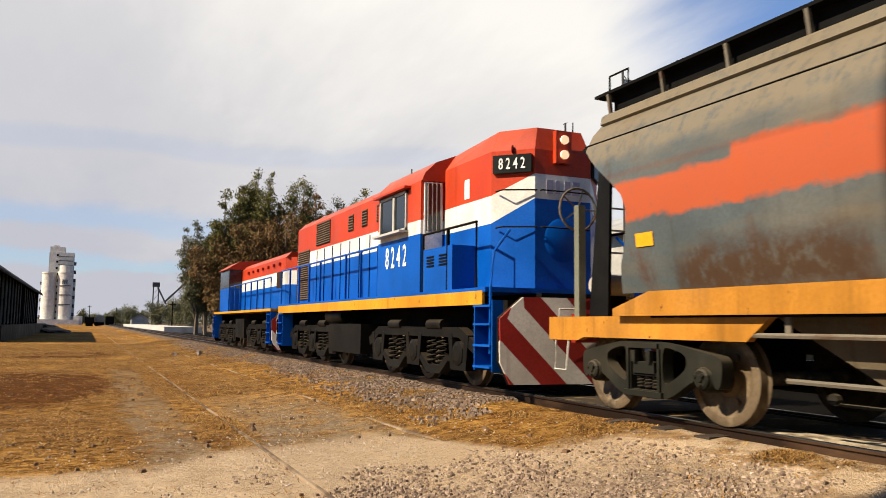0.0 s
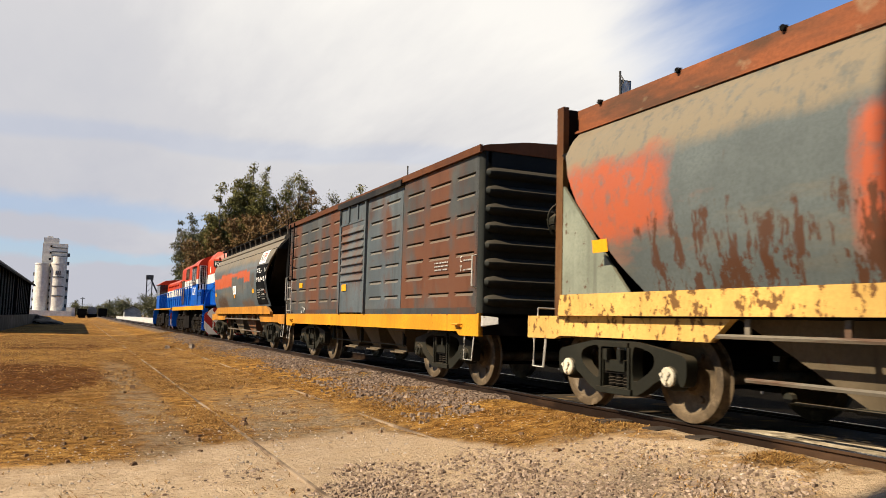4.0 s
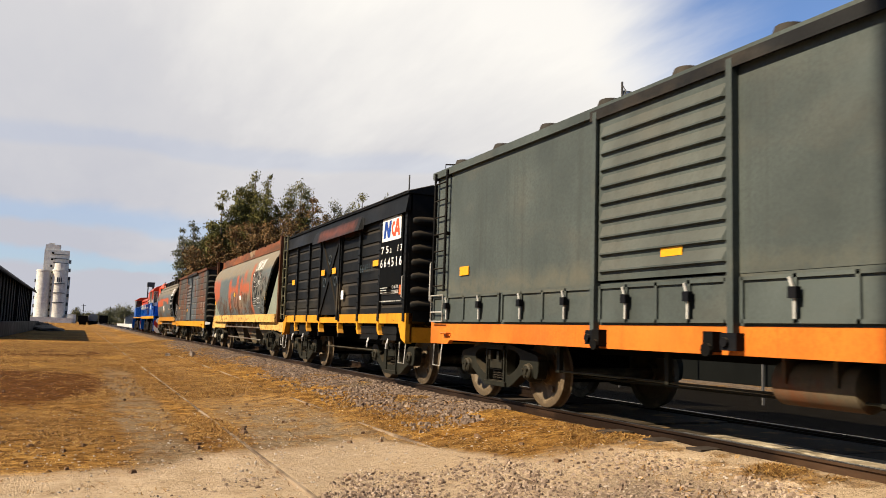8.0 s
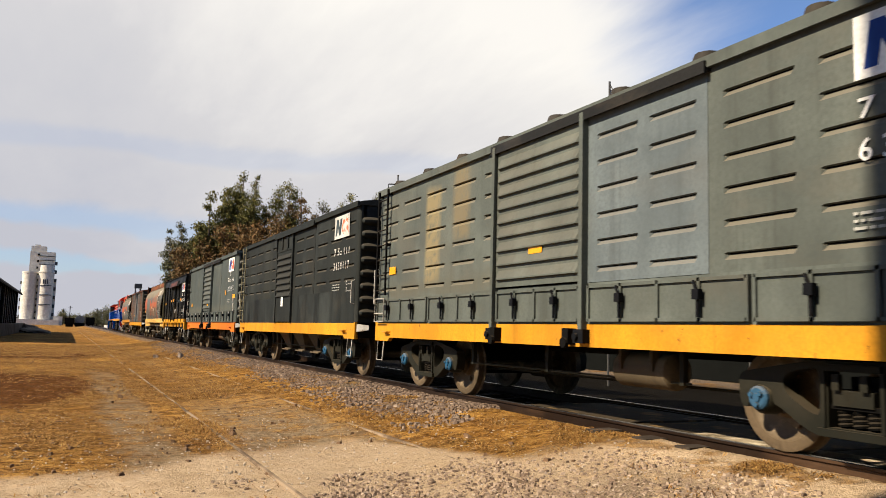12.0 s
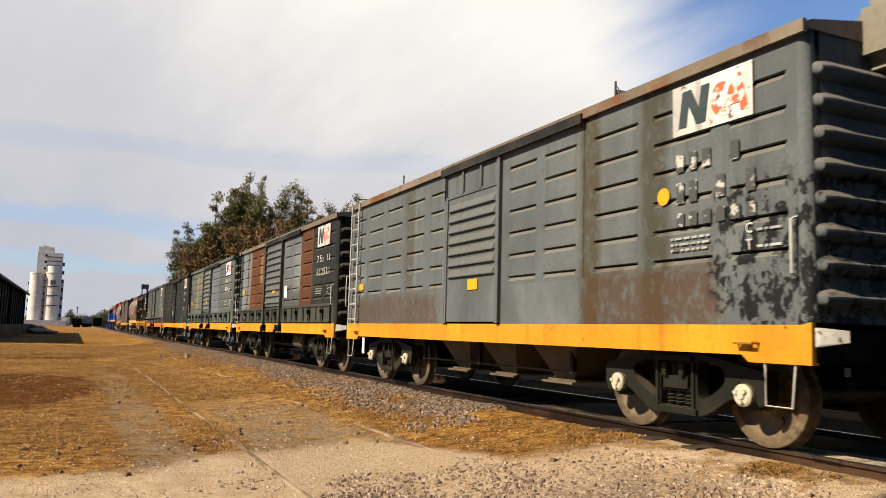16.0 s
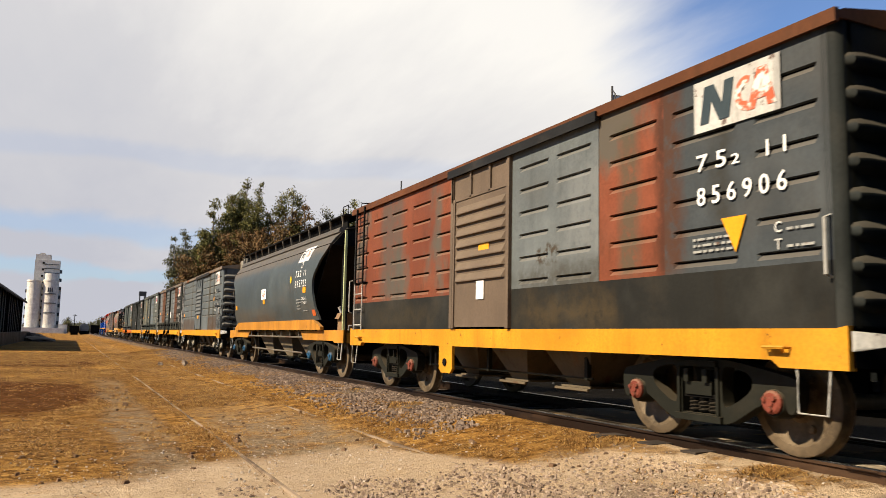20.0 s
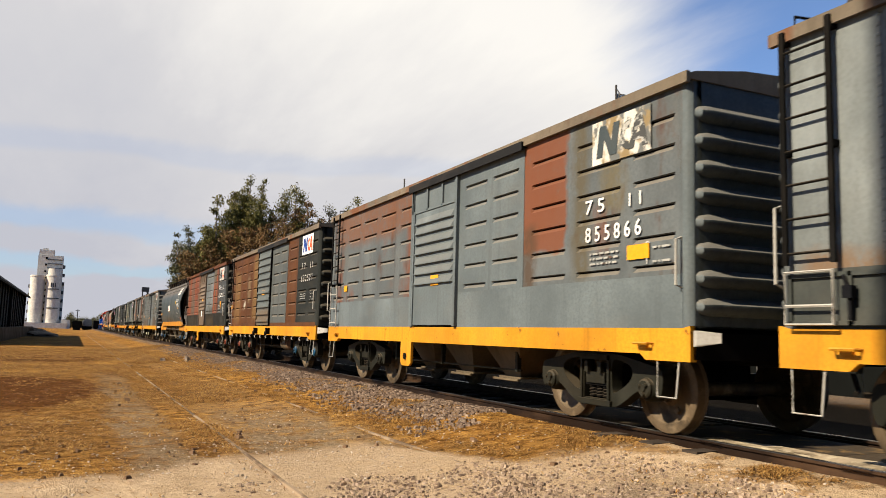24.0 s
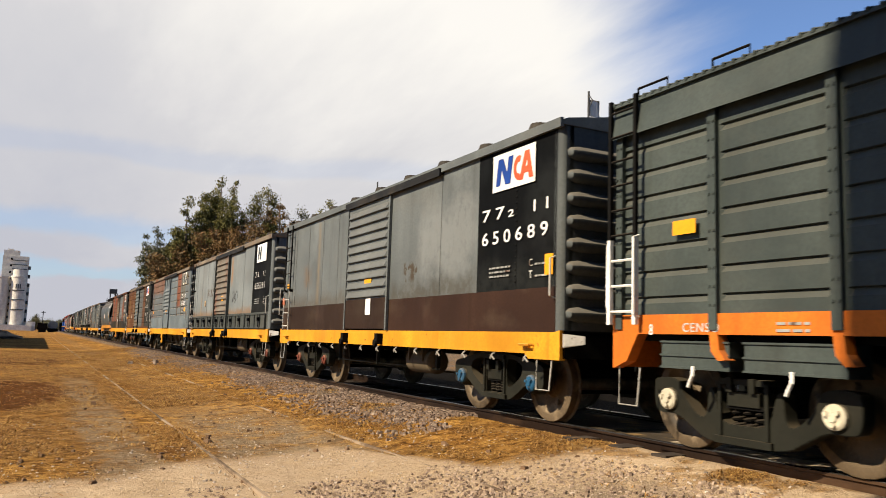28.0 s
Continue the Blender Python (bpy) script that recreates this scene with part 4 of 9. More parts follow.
# ---------------------------------------------------------------- poles and wires on the far side
GALV = surface("weathered_pole_steel", (0.12, 0.115, 0.11), rough=0.6, metal=0.4)
for y, top, kind in ((18.26, 8.45, "flag"), (21.3, 7.6, "plain"), (34.7, 8.45, "aerial"), (13.1, 7.0, "flood"), (52.0, 7.2, "plain")):
    e = tagged(new("yard_pole"), {"flag": "thin mast with a pale tattered pennant", "flood": "thin mast carrying a floodlight cluster"}.get(kind, "thin steel mast beside the far yard"), "pole", "masts across the line")
    bm = bmesh.new(); tube(bm, [(14, y, -0.45), (14, y, top - 1.2), (14, y, top)], 0.035, 6); part("mast", bm, GALV, e)
    if kind == "flag":
        bm = bmesh.new()
        relief(bm, lambda u, v, d: (14 + 0.05 + u, y + d, v), [0, 0.1, 0.22, 0.33], [top - 0.75, top - 0.5, top - 0.25], lambda i, j: 0.03 * math.sin(i * 2 + j))
        part("pennant", bm, surface("faded_cloth", (0.5, 0.5, 0.5)), e, "pale tattered pennant")
        bm = bmesh.new(); tube(bm, [(14, y, top - 0.5), (14.05, y - 0.12, top - 0.3), (14, y, top - 0.1)], 0.02, 4); part("bracket", bm, GALV, e)
    if kind in ("plain", "aerial"):
        bm = bmesh.new(); tube(bm, [(14, y - 0.12, top - 0.02), (14, y + 0.12, top - 0.02)], 0.012, 4); part("cross_arm", bm, GALV, e)
    if kind == "flood":
        for k in range(3):
            bm = bmesh.new(); box(bm, 13.8, 13.95, y - 0.45 + 0.33 * k, y - 0.22 + 0.33 * k, top - 0.2, top); part("floodlight", bm, CONCRETE, e, "grey floodlight")
        bm = bmesh.new(); tube(bm, [(13.95, y - 0.5, top - 0.2), (13.95, y + 0.55, top - 0.2)], 0.025, 5); part("cross_arm", bm, GALV, e)
bm = bmesh.new()
for z0, z1 in ((6.6, 5.9), (6.3, 5.7)):
    pts = []
    for k in range(13):
        q = k / 12
        pts.append((14 + 8 * q, 21.3 - 14 * q, z0 + (z1 - z0) * q - 0.5 * 4 * q * (1 - q) * 0.5))
    tube(bm, pts, 0.012, 4)
tagged(part("overhead_wire", bm, BLACKISH, None), "two sagging dark overhead wires", "wire")

# ---------------------------------------------------------------- distance
far = tagged(new("grain_elevator"), "slim dark grain elevator with sloping conveyor", "elevator")
ELEV = surface("dark_elevator_steel", (0.07, 0.07, 0.072), rough=0.6)
bm = bmesh.new()
for dx in (-0.9, 0.9):
    for dy in (-0.9, 0.9): box(bm, 22.4 + dx - 0.12, 22.4 + dx + 0.12, 300 + dy - 0.12, 300 + dy + 0.12, -0.5, 14.6)
for k in range(6): tube(bm, [(21.5, 299.1, 2.2 * k), (23.3, 299.1, 2.2 * k + 2.2)], 0.08, 4)
part("leg_frame", bm, ELEV, far)
bm = bmesh.new(); box(bm, 21.2, 23.6, 298.8, 301.2, 13.6, 15.2); part("head", bm, ELEV, far)
bm = bmesh.new(); tube(bm, [(23, 300, 13.5), (26, 300, 7.5)], 0.3, 5); part("spout", bm, ELEV, far)
bm = bmesh.new(); tube(bm, [(25.5, 300, 8.2), (35, 300, 18)], 0.35, 5); part("conveyor", bm, ELEV, far)
bm = bmesh.new(); box(bm, 33.6, 37.0, 298, 303, -0.5, 17.9); part("tower", bm, ELEV, far)

plat = tagged(new("station_platform"), "low pale concrete platform edge beyond the track", "platform", kind="structure")
bm = bmesh.new(); box(bm, 9.3, 14, 108, 230, -0.5, 0.35); part("platform_deck", bm, surface("pale_platform_concrete", (0.55, 0.52, 0.47)), plat)

tank = tagged(new("parked_tank_wagon"), "dark parked tank wagon far down the yard", "freight wagon")
bm = bmesh.new(); ring = [(3.7 + 1.35 * math.cos(a), 1.75 + 1.25 * math.sin(a)) for a in [2 * math.pi * k / 20 for k in range(20)]]
hull(bm, [(a, 262, b) for a, b in ring], [(a, 272, b) for a, b in ring]); part("tank", bm, surface("grey_tank_paint", (0.22, 0.21, 0.20)), tank, smooth=True)
bm = bmesh.new(); box(bm, 2.3, 5.1, 261.5, 272.5, -0.1, 0.75); part("frame", bm, BLACKISH, tank)
for y in (263, 271):
    bm = bmesh.new(); box(bm, 2.6, 4.8, y - 0.9, y + 0.9, -0.45, 0.3); part("truck", bm, BLACKISH, tank)
for x, y, w, h in ((0.9, 258, 2.6, 2.2), (7.6, 300, 2.8, 2.8)):
    e = tagged(new("parked_box_wagon"), "dark parked box wagon far down the yard", "freight wagon")
    bm = bmesh.new(); box(bm, x - w / 2, x + w / 2, y, y + 11, 0.3, h); part("body", bm, DARKWALL, e)
    bm = bmesh.new(); box(bm, x - w / 2 + 0.3, x + w / 2 - 0.3, y + 0.5, y + 10.5, -0.45, 0.3); part("frame", bm, BLACKISH, e)
for x, y, h in ((18.9, 200, 5.9), (10.5, 330, 6.5), (14.0, 360, 7), (1.2, 380, 8), (-1.5, 400, 7)):
    e = tagged(new("telegraph_pole"), "dark wooden telegraph pole with cross arm", "pole", "telegraph poles")
    bm = bmesh.new(); tube(bm, [(x, y, -0.5), (x, y, h)], 0.16, 6); part("mast", bm, DARKWALL, e)
    bm = bmesh.new(); box(bm, x - 0.9, x + 0.9, y - 0.06, y + 0.06, h - 0.7, h - 0.5); part("cross_arm", bm, DARKWALL, e)
hs = gabled("cottage", "small pale cottage with a dull roof", 15.2, 21.0, 310, 318, 2.4, 3.9, PLASTER, TINROOF)
# ---------------------------------------------------------------- trees
BARK = surface("pale_eucalyptus_bark", (0.17, 0.13, 0.10), [((0.30, 0.26, 0.22), (1, 1, 0.2), 0.5, 0.65, 0.7)], rough=0.9)
LEAF = {"green": island_material("eucalyptus_leaves", [(0.045, 0.046, 0.012), (0.120, 0.110, 0.026), (0.190, 0.162, 0.042), (0.075, 0.074, 0.019), (0.26, 0.225, 0.068)], 0.6),
        "rusty": island_material("rusty_leaves", [(0.070, 0.048, 0.017), (0.170, 0.098, 0.034), (0.24, 0.120, 0.044), (0.100, 0.078, 0.025)], 0.6),
        "dull": island_material("dull_green_leaves", [(0.050, 0.052, 0.024), (0.115, 0.110, 0.050), (0.18, 0.165, 0.085)], 0.7)}


def leaf_cloud(r, tips, leaf):
    """Small leaf blades in rounded tufts, closed above and ragged below: (centre, radius, height stretch, count)."""
    vs, fs = [], []
    g = r.gauss
    for c0, R, tall, count in tips:
        for _ in range(count):
            dx, dy, dz = g(0, 1), g(0, 1), g(0.15, 1)
            q = R * (r.random() ** 0.55 if r.random() < 0.8 else r.uniform(0.8, 1.35)) / math.sqrt(dx * dx + dy * dy + dz * dz + 0.001)
            x, y, z = c0.x + q * dx, c0.y + q * dy, c0.z + q * tall * (dz if dz > 0 else 0.6 * dz)
            ux, uy, uz = g(0, 1), g(0, 1), g(0, 1) - 0.6
            wx, wy, wz = g(0, 1), g(0, 1), g(0, 0.6)
            l = leaf * r.uniform(0.5, 1.2) / math.sqrt(ux * ux + uy * uy + uz * uz + 0.01)
            w = leaf * r.uniform(0.25, 0.5) / math.sqrt(wx * wx + wy * wy + wz * wz + 0.01)
            k = len(vs)
            vs += [(x - ux * l, y - uy * l, z - uz * l), (x + wx * w, y + wy * w, z + wz * w), (x + ux * l, y + uy * l, z + uz * l), (x - wx * w, y - wy * w, z - wz * w)]
            fs.append((k, k + 1, k + 2, k + 3))
    return vs, fs


def tree(x, y, top, spread, seed, tone, leaves, low=0.16, base=-0.45, leaf=0.17, leaders=5, fat=1.0, group="trees behind the train"):
    """Several steep leaders, each hung with ragged tufts of leaves that thin out towards the tip."""
    r = random.Random(seed)
    H = top - base
    e = tagged(new("tree"), {"green": "tall ragged green eucalyptus with gaps in its crown", "rusty": "tall brownish eucalyptus with thin crown", "dull": "dull green bushy tree"}[tone], "tree", group)
    e.location = (x, y, base)
    stems = []
    for i in range(leaders):
        a = 2 * math.pi * (i + r.random() * 0.6) / max(1, leaders - 1)
        reach = 0.0 if i == 0 else spread * r.uniform(0.35, 0.95)
        h = H * (1.0 if i == 0 else r.uniform(0.70, 0.97))
        f0 = 0.0 if i == 0 else r.uniform(0.12, 0.40)
        pts = []
        for k in range(8):
            q = k / 7
            out = reach * (1 - (1 - q) ** 1.8)
            pts.append(Vector((out * math.cos(a) + 0.18 * math.sin(3.1 * q + seed + i), out * math.sin(a) + 0.15 * math.cos(2.7 * q + seed), f0 * H + (h - f0 * H) * q)))
        stems.append(pts)
    bm = bmesh.new()
    for i, pts in enumerate(stems):
        r0 = (0.020 if i == 0 else 0.010) * H
        for k in range(7):
            ra, rb = r0 * (1 - k / 7.6), r0 * (1 - (k + 1) / 7.6)
            hull(bm, [pts[k] + Vector((ra * math.cos(q), ra * math.sin(q), 0)) for q in [math.pi * j / 3 for j in range(6)]], [pts[k + 1] + Vector((rb * math.cos(q), rb * math.sin(q), 0)) for q in [math.pi * j / 3 for j in range(6)]])
    part("trunk", bm, BARK, e, "pale slender trunk with steep leaders", smooth=True)
    tips = []
    bm = bmesh.new()
    for i, pts in enumerate(stems):
        n = max(6, int(H * 1.25))
        for k in range(n):
            q = low + (1.0 - low) * (k + r.random()) / n
            m = min(6, int(q * 7))
            p = pts[m].lerp(pts[m + 1], q * 7 - m)
            if p.z < H * low: continue
            rel = p.z / H
            width = spread * (0.50 - 0.30 * rel)
            a = r.uniform(0, 2 * math.pi)
            d = width * (0.2 + 0.95 * math.sqrt(r.random()))
            t = p + Vector((d * math.cos(a), d * math.sin(a), width * r.uniform(-0.1, 0.45)))
            if t.z > H - 0.15: t.z = H - r.uniform(0.1, 0.5)
            tube(bm, [p, p.lerp(t, 0.5) + Vector((0, 0, 0.05 * width)), t], 0.012 + 0.02 * (1 - rel), 4)
            R = fat * spread * (0.44 - 0.15 * rel) * r.uniform(0.55, 1.35)
            tips.append([t, R, r.uniform(0.75, 1.35), R * R])
    tagged(part("limb", bm, BARK, e), "forking pale limbs", kind="stuff")
    tot = sum(t[3] for t in tips)
    vs, fs = leaf_cloud(r, [(c, R, tall, max(4, int(leaves * w / tot))) for c, R, tall, w in tips], leaf)
    me = bpy.data.meshes.new("crown")
    me.from_pydata(vs, [], fs)
    me.materials.append(LEAF[tone])
    cr = new("crown", me)
    cr.parent = e
    tagged(cr, "ragged crown of small leaves", kind="stuff")
    return e


def at(az, el, d):
    return d * math.sin(radians(az)), d * math.cos(radians(az)), EYE_Z + d * math.tan(radians(el))


for az, el, d, sp, seed, tone, n in ((6.9, 6.7, 92, 1.5, 1, "dull", 5000), (7.5, 5.6, 94, 1.7, 21, "dull", 6000), (8.75, 8.7, 90, 1.7, 2, "green", 8500), (9.9, 9.5, 91, 1.5, 22, "green", 7000), (10.9, 10.5, 92, 1.9, 3, "green", 9500), (11.7, 10.4, 94, 1.4, 23, "green", 5500),
                                   (12.4, 8.4, 95, 1.9, 11, "rusty", 7000), (10.6, 6.9, 88, 2.2, 12, "rusty", 9000), (14.1, 10.0, 94, 1.9, 4, "green", 8000), (15.0, 9.2, 92, 1.7, 13, "rusty", 6000), (16.5, 8.7, 96, 1.7, 5, "dull", 4500), (17.5, 8.4, 97, 1.5, 24, "dull", 3500), (18.5, 9.5, 98, 1.5, 6, "green", 4000), (20.4, 9.5, 100, 1.5, 7, "dull", 3000),
                                   (13.0, 7.2, 88, 2.4, 14, "rusty", 8000), (8.6, 5.4, 88, 2.4, 15, "rusty", 7000), (17.8, 7.2, 95, 2.2, 16, "dull", 4500), (22.5, 8.2, 104, 2.0, 17, "green", 3000), (25, 8.3, 110, 2.4, 18, "dull", 3000), (15.2, 6.4, 86, 2.5, 19, "rusty", 6000)):
    x, y, z = at(az, el, d)
    tree(x, y, z + 0.5, sp * 1.2, seed, tone, int(n * 2.9), leaf=0.165)
for az, el, d, sp, seed in ((1.9, 0.75, 330, 3.0, 31), (2.6, 0.95, 320, 3.4, 32), (3.4, 0.75, 330, 3, 33), (4.4, 1.2, 260, 2.8, 34), (5.2, 1.3, 250, 2.8, 35), (5.9, 1.5, 230, 3.0, 36), (6.6, 1.9, 200, 3.0, 37), (0.4, 0.45, 420, 3.0, 38), (-0.2, 0.7, 400, 2.6, 39), (1.2, 0.4, 420, 3, 40), (7.6, 2.2, 180, 3, 41), (3.0, 0.55, 420, 4, 42)):
    x, y, z = at(az, el, d)
    tree(x, y, z, sp, seed, "dull", 3600, low=0.04, leaf=0.34, leaders=4, fat=1.7, group="distant bushes")

# far line of scrub along the horizon
r = random.Random(77)
tips = []
for k in range(150):
    x = -90 + 1.35 * k + r.uniform(-2, 2)
    h = 1.2 + 2.2 * abs(noise.noise(Vector((x * 0.06, 3, 1)))) + 1.2 * r.random()
    tips.append((Vector((x, 455 + r.uniform(-12, 12), -0.45 + h * 0.6)), h * 1.1, 0.8, 60))
vs, fs = leaf_cloud(r, tips, 0.55)
me = bpy.data.meshes.new("far_scrub")
me.from_pydata(vs, [], fs)
me.materials.append(LEAF["dull"])
tagged(new("far_scrub", me), "far line of dull green scrub on the horizon", "bushes", kind="stuff")

# unseen tall block behind the camera, added as shadow caster; its edge shades the near end of the line
BRICKWALL = surface("plain_rendered_wall", (0.32, 0.28, 0.23), [((0.2, 0.17, 0.14), (0.5, 0.5, 0.2), 0.5, 0.7, 0.5)], rough=0.9)
slope = math.tan(radians(SUN_SIDE))
edge_x = -7.0
gabled("storehouse", "unseen tall rendered block added to shade the near end of the line", -10.0, edge_x, -45, 3.62 + (6.6 - edge_x) * slope, 17.0, 17.5, BRICKWALL, TINROOF, over=0.02)

# ---------------------------------------------------------------- running gear
AXLES = []          # wheelsets that turn; copies share their keys
R_WHEEL = 0.45
TEMPLATES = {}


def wheelset(parent, y):
    bm = bmesh.new()
    for s in (-1, 1):
        prof = [(0.0, 0.0), (0.0, 0.11), (-0.01, 0.13), (0.03, 0.17), (0.035, 0.30), (0.0, 0.355), (-0.02, 0.365), (-0.02, 0.435),
                (-0.012, R_WHEEL), (0.075, R_WHEEL + 0.004), (0.095, R_WHEEL + 0.03), (0.112, R_WHEEL + 0.02), (0.115, 0.37), (0.085, 0.34), (0.075, 0.16), (0.13, 0.13), (0.13, 0.09)]
        if s < 0: lathe_x(bm, prof, cx=-0.915, seg=32)
        else: lathe_x(bm, [(-x, r) for x, r in prof], cx=0.915, seg=32)
    tube(bm, [(-1.12, 0, 0), (1.12, 0, 0)], 0.075, 10)
    # three pressed dimples on each plate, so that the turning shows
    for s in (-1, 1):
        for k in range(3):
            a = 2 * math.pi * k / 3
            lathe_x(bm, [(-0.02 * -s, 0.0), (-0.012 * -s, 0.035), (0.03 * -s, 0.04)], cx=s * 0.90, cy=0.24 * math.cos(a), cz=0.24 * math.sin(a), seg=8)
    ob = part("wheelset", bm, WHEEL_IRON, parent, "dusty brown steel wheels on an axle", smooth=True)
    ob.matrix_basis = pose(0, y, R_WHEEL)
    AXLES.append((ob, y))
    return ob


def build_truck(cap, style):
    wb = 1.75 / 2
    bm = bmesh.new()
    box(bm, -1.0, 1.0, -0.16, 0.16, 0.42, 0.68)
    box(bm, -0.35, 0.35, -0.35, 0.35, 0.60, 0.72)
    box(bm, -0.75, 0.75, -0.50, -0.42, 0.30, 0.40)
    box(bm, -0.75, 0.75, 0.42, 0.50, 0.30, 0.40)
    truck = part("truck", bm, BLACKISH, None, "black cast-steel two-axle truck")
    for s in (-1, 1):
        xo, xi = s * 1.19, s * 1.05
        bm = bmesh.new()
        if style == "arch":      # broad arched top, wide openings either side of the spring window
            half = [(0.0, 0.80), (0.30, 0.80), (0.50, 0.775), (0.98, 0.69), (1.08, 0.67), (1.12, 0.60), (1.10, 0.40), (1.03, 0.36), (0.99, 0.42), (0.98, 0.56), (0.76, 0.56), (0.75, 0.42), (0.68, 0.40), (0.44, 0.25), (0.30, 0.21), (0.0, 0.21)]
            hole = [(0.29, 0.73), (0.40, 0.735), (0.62, 0.68), (0.65, 0.58), (0.58, 0.49), (0.36, 0.37), (0.29, 0.38)]
        else:                    # axle boxes joined by a slim dipping beam, open above it
            half = [(0.0, 0.30), (0.26, 0.30), (0.33, 0.60), (0.40, 0.60), (0.42, 0.34), (0.52, 0.33), (0.70, 0.50), (0.74, 0.66), (1.06, 0.66), (1.09, 0.60), (1.08, 0.36), (0.98, 0.32), (0.80, 0.34), (0.58, 0.22), (0.42, 0.13), (0.0, 0.12)]
            hole = None
        outline = half + [(-y, z) for y, z in half[::-1][1:-1]]
        window = [(-0.22, 0.29), (0.22, 0.29), (0.22, 0.72), (-0.22, 0.72)]
        cast_plate(bm, rounded(outline, 2), [rounded(hole, 2), rounded([(-y, z) for y, z in hole], 2), window] if hole else [], xi, xo)
        lift = 0.085 if hole else 0.0
        for e in (-1, 1):
            lathe_x(bm, [(0, 0.14), (s * 0.13, 0.13), (s * 0.16, 0.11), (s * 0.16, 0.0)], cx=s * 1.04, cy=e * wb, cz=R_WHEEL + 0.005, seg=14)
            stroke(bm, [(e * 0.25, 0.20 + lift), (e * 0.25, 0.66 + lift * 0.7)], [0.035, 0.035], min(xo, xo + s * 0.025), max(xo, xo + s * 0.025))
        stroke(bm, [(-0.30, 0.165 + lift), (0.30, 0.165 + lift)], 0.06, xi - s * 0.03, xo + s * 0.035)
        stroke(bm, [(-0.24, 0.665 + lift), (0.24, 0.665 + lift)], 0.05, xi - s * 0.02, xo + s * 0.03)
        box(bm, min(s * 1.0, s * 1.20), max(s * 1.0, s * 1.20), -0.17, 0.17, 0.46, 0.58)
        for yy in (-0.12, 0.12): stroke(bm, [(yy, 0.58), (yy, 0.70)], 0.06, min(xo, xo + s * 0.05), max(xo, xo + s * 0.05))
        part("side_frame", bm, TRUCK_IRON, truck, "oily cast side frame with open windows", smooth=True)
        bm = bmesh.new()
        for yy in (-0.125, 0.0, 0.125):
            turns = 4
            pts = [(s * 1.10 + 0.052 * math.cos(a), yy + 0.052 * math.sin(a), 0.215 + lift + (0.22 - lift) * k / (turns * 10))
                   for k, a in [(k, 2 * math.pi * k / 10) for k in range(turns * 10 + 1)]]
            tube(bm, pts, 0.016, 5)
        box(bm, s * 1.10 - 0.08, s * 1.10 + 0.08, -0.20, 0.20, 0.435, 0.47)
        part("spring_nest", bm, BLACKISH, truck, "row of black coil springs")
        for e in (-1, 1):
            bm = bmesh.new()
            lathe_x(bm, [(0, 0.100), (s * 0.03, 0.100), (s * 0.045, 0.080), (s * 0.045, 0.040), (s * 0.06, 0.036), (s * 0.06, 0)], cx=s * 1.195, cy=e * wb, cz=R_WHEEL + 0.01, seg=16)
            for k in range(3):
                a = 2 * math.pi * k / 3 + 0.4
                lathe_x(bm, [(0, 0.022), (s * 0.03, 0.02), (s * 0.03, 0)], cx=s * 1.235, cy=e * wb + 0.058 * math.cos(a), cz=R_WHEEL + 0.01 + 0.058 * math.sin(a), seg=6)
            part("axle_cap", bm, CAP[cap if isinstance(cap, str) else cap[0 if e > 0 else 1]], truck, {"blue": "blue painted axle cap", "red": "dull red axle cap", "white": "cream axle cap"}.get(cap, ""))
    wheelset(truck, -wb), wheelset(truck, wb)
    return truck


def truck(parent, y, cap="dark", style="arch"):
    key = (cap, style)
    if key not in TEMPLATES:
        t = build_truck(cap, style)
        TEMPLATES[key] = t
        t.matrix_basis = pose(0, y, 0)
    else:
        t = copy_thing(TEMPLATES[key], pose(0, y, 0))
    t.parent = parent
    return t


def coupler(parent, y, out, lever=True):
    """Drawgear at a headstock; out is +1 at the front, -1 at the rear."""
    bm = bmesh.new()
    prof = [(0.0, 0.16), (0.05, 0.16), (0.06, 0.10), (0.34, 0.10), (0.36, 0.155), (0.41, 0.165), (0.44, 0.12), (0.53, 0.10), (0.535, 0.0)]
    lathe_x(bm, prof, seg=14)
    for v in bm.verts:
        v.co = (v.co.y, y + out * v.co.x, 0.93 + v.co.z)
    box(bm, -0.05, 0.05, y + out * 0.40, y + out * 0.54, 0.70, 0.98)
    part("coupler", bm, TRUCK_IRON, parent, "greasy round-headed drawbar coupler", smooth=True)
    if lever:
        bm = bmesh.new()
        tube(bm, [(0.35, y + out * 0.05, 0.92), (0.38, y + out * 0.20, 0.80), (0.30, y + out * 0.36, 0.52), (0.12, y + out * 0.46, 0.50)], 0.025, 6)
        part("air_hose", bm, BLACKISH, parent, "black rubber brake hose")


def stirrup(parent, s, y, z_top=0.82, w=0.30, drop=0.34):
    bm = bmesh.new()
    x = s * 1.44
    tube(bm, [(x, y + w / 2, z_top), (x + s * 0.02, y + w / 2 - 0.02, z_top - drop), (x + s * 0.02, y - w / 2 + 0.02, z_top - drop), (x, y - w / 2, z_top)], 0.010, 5)
    part("step", bm, LIGHT_GREY, parent, "thin pale steel stirrup step")


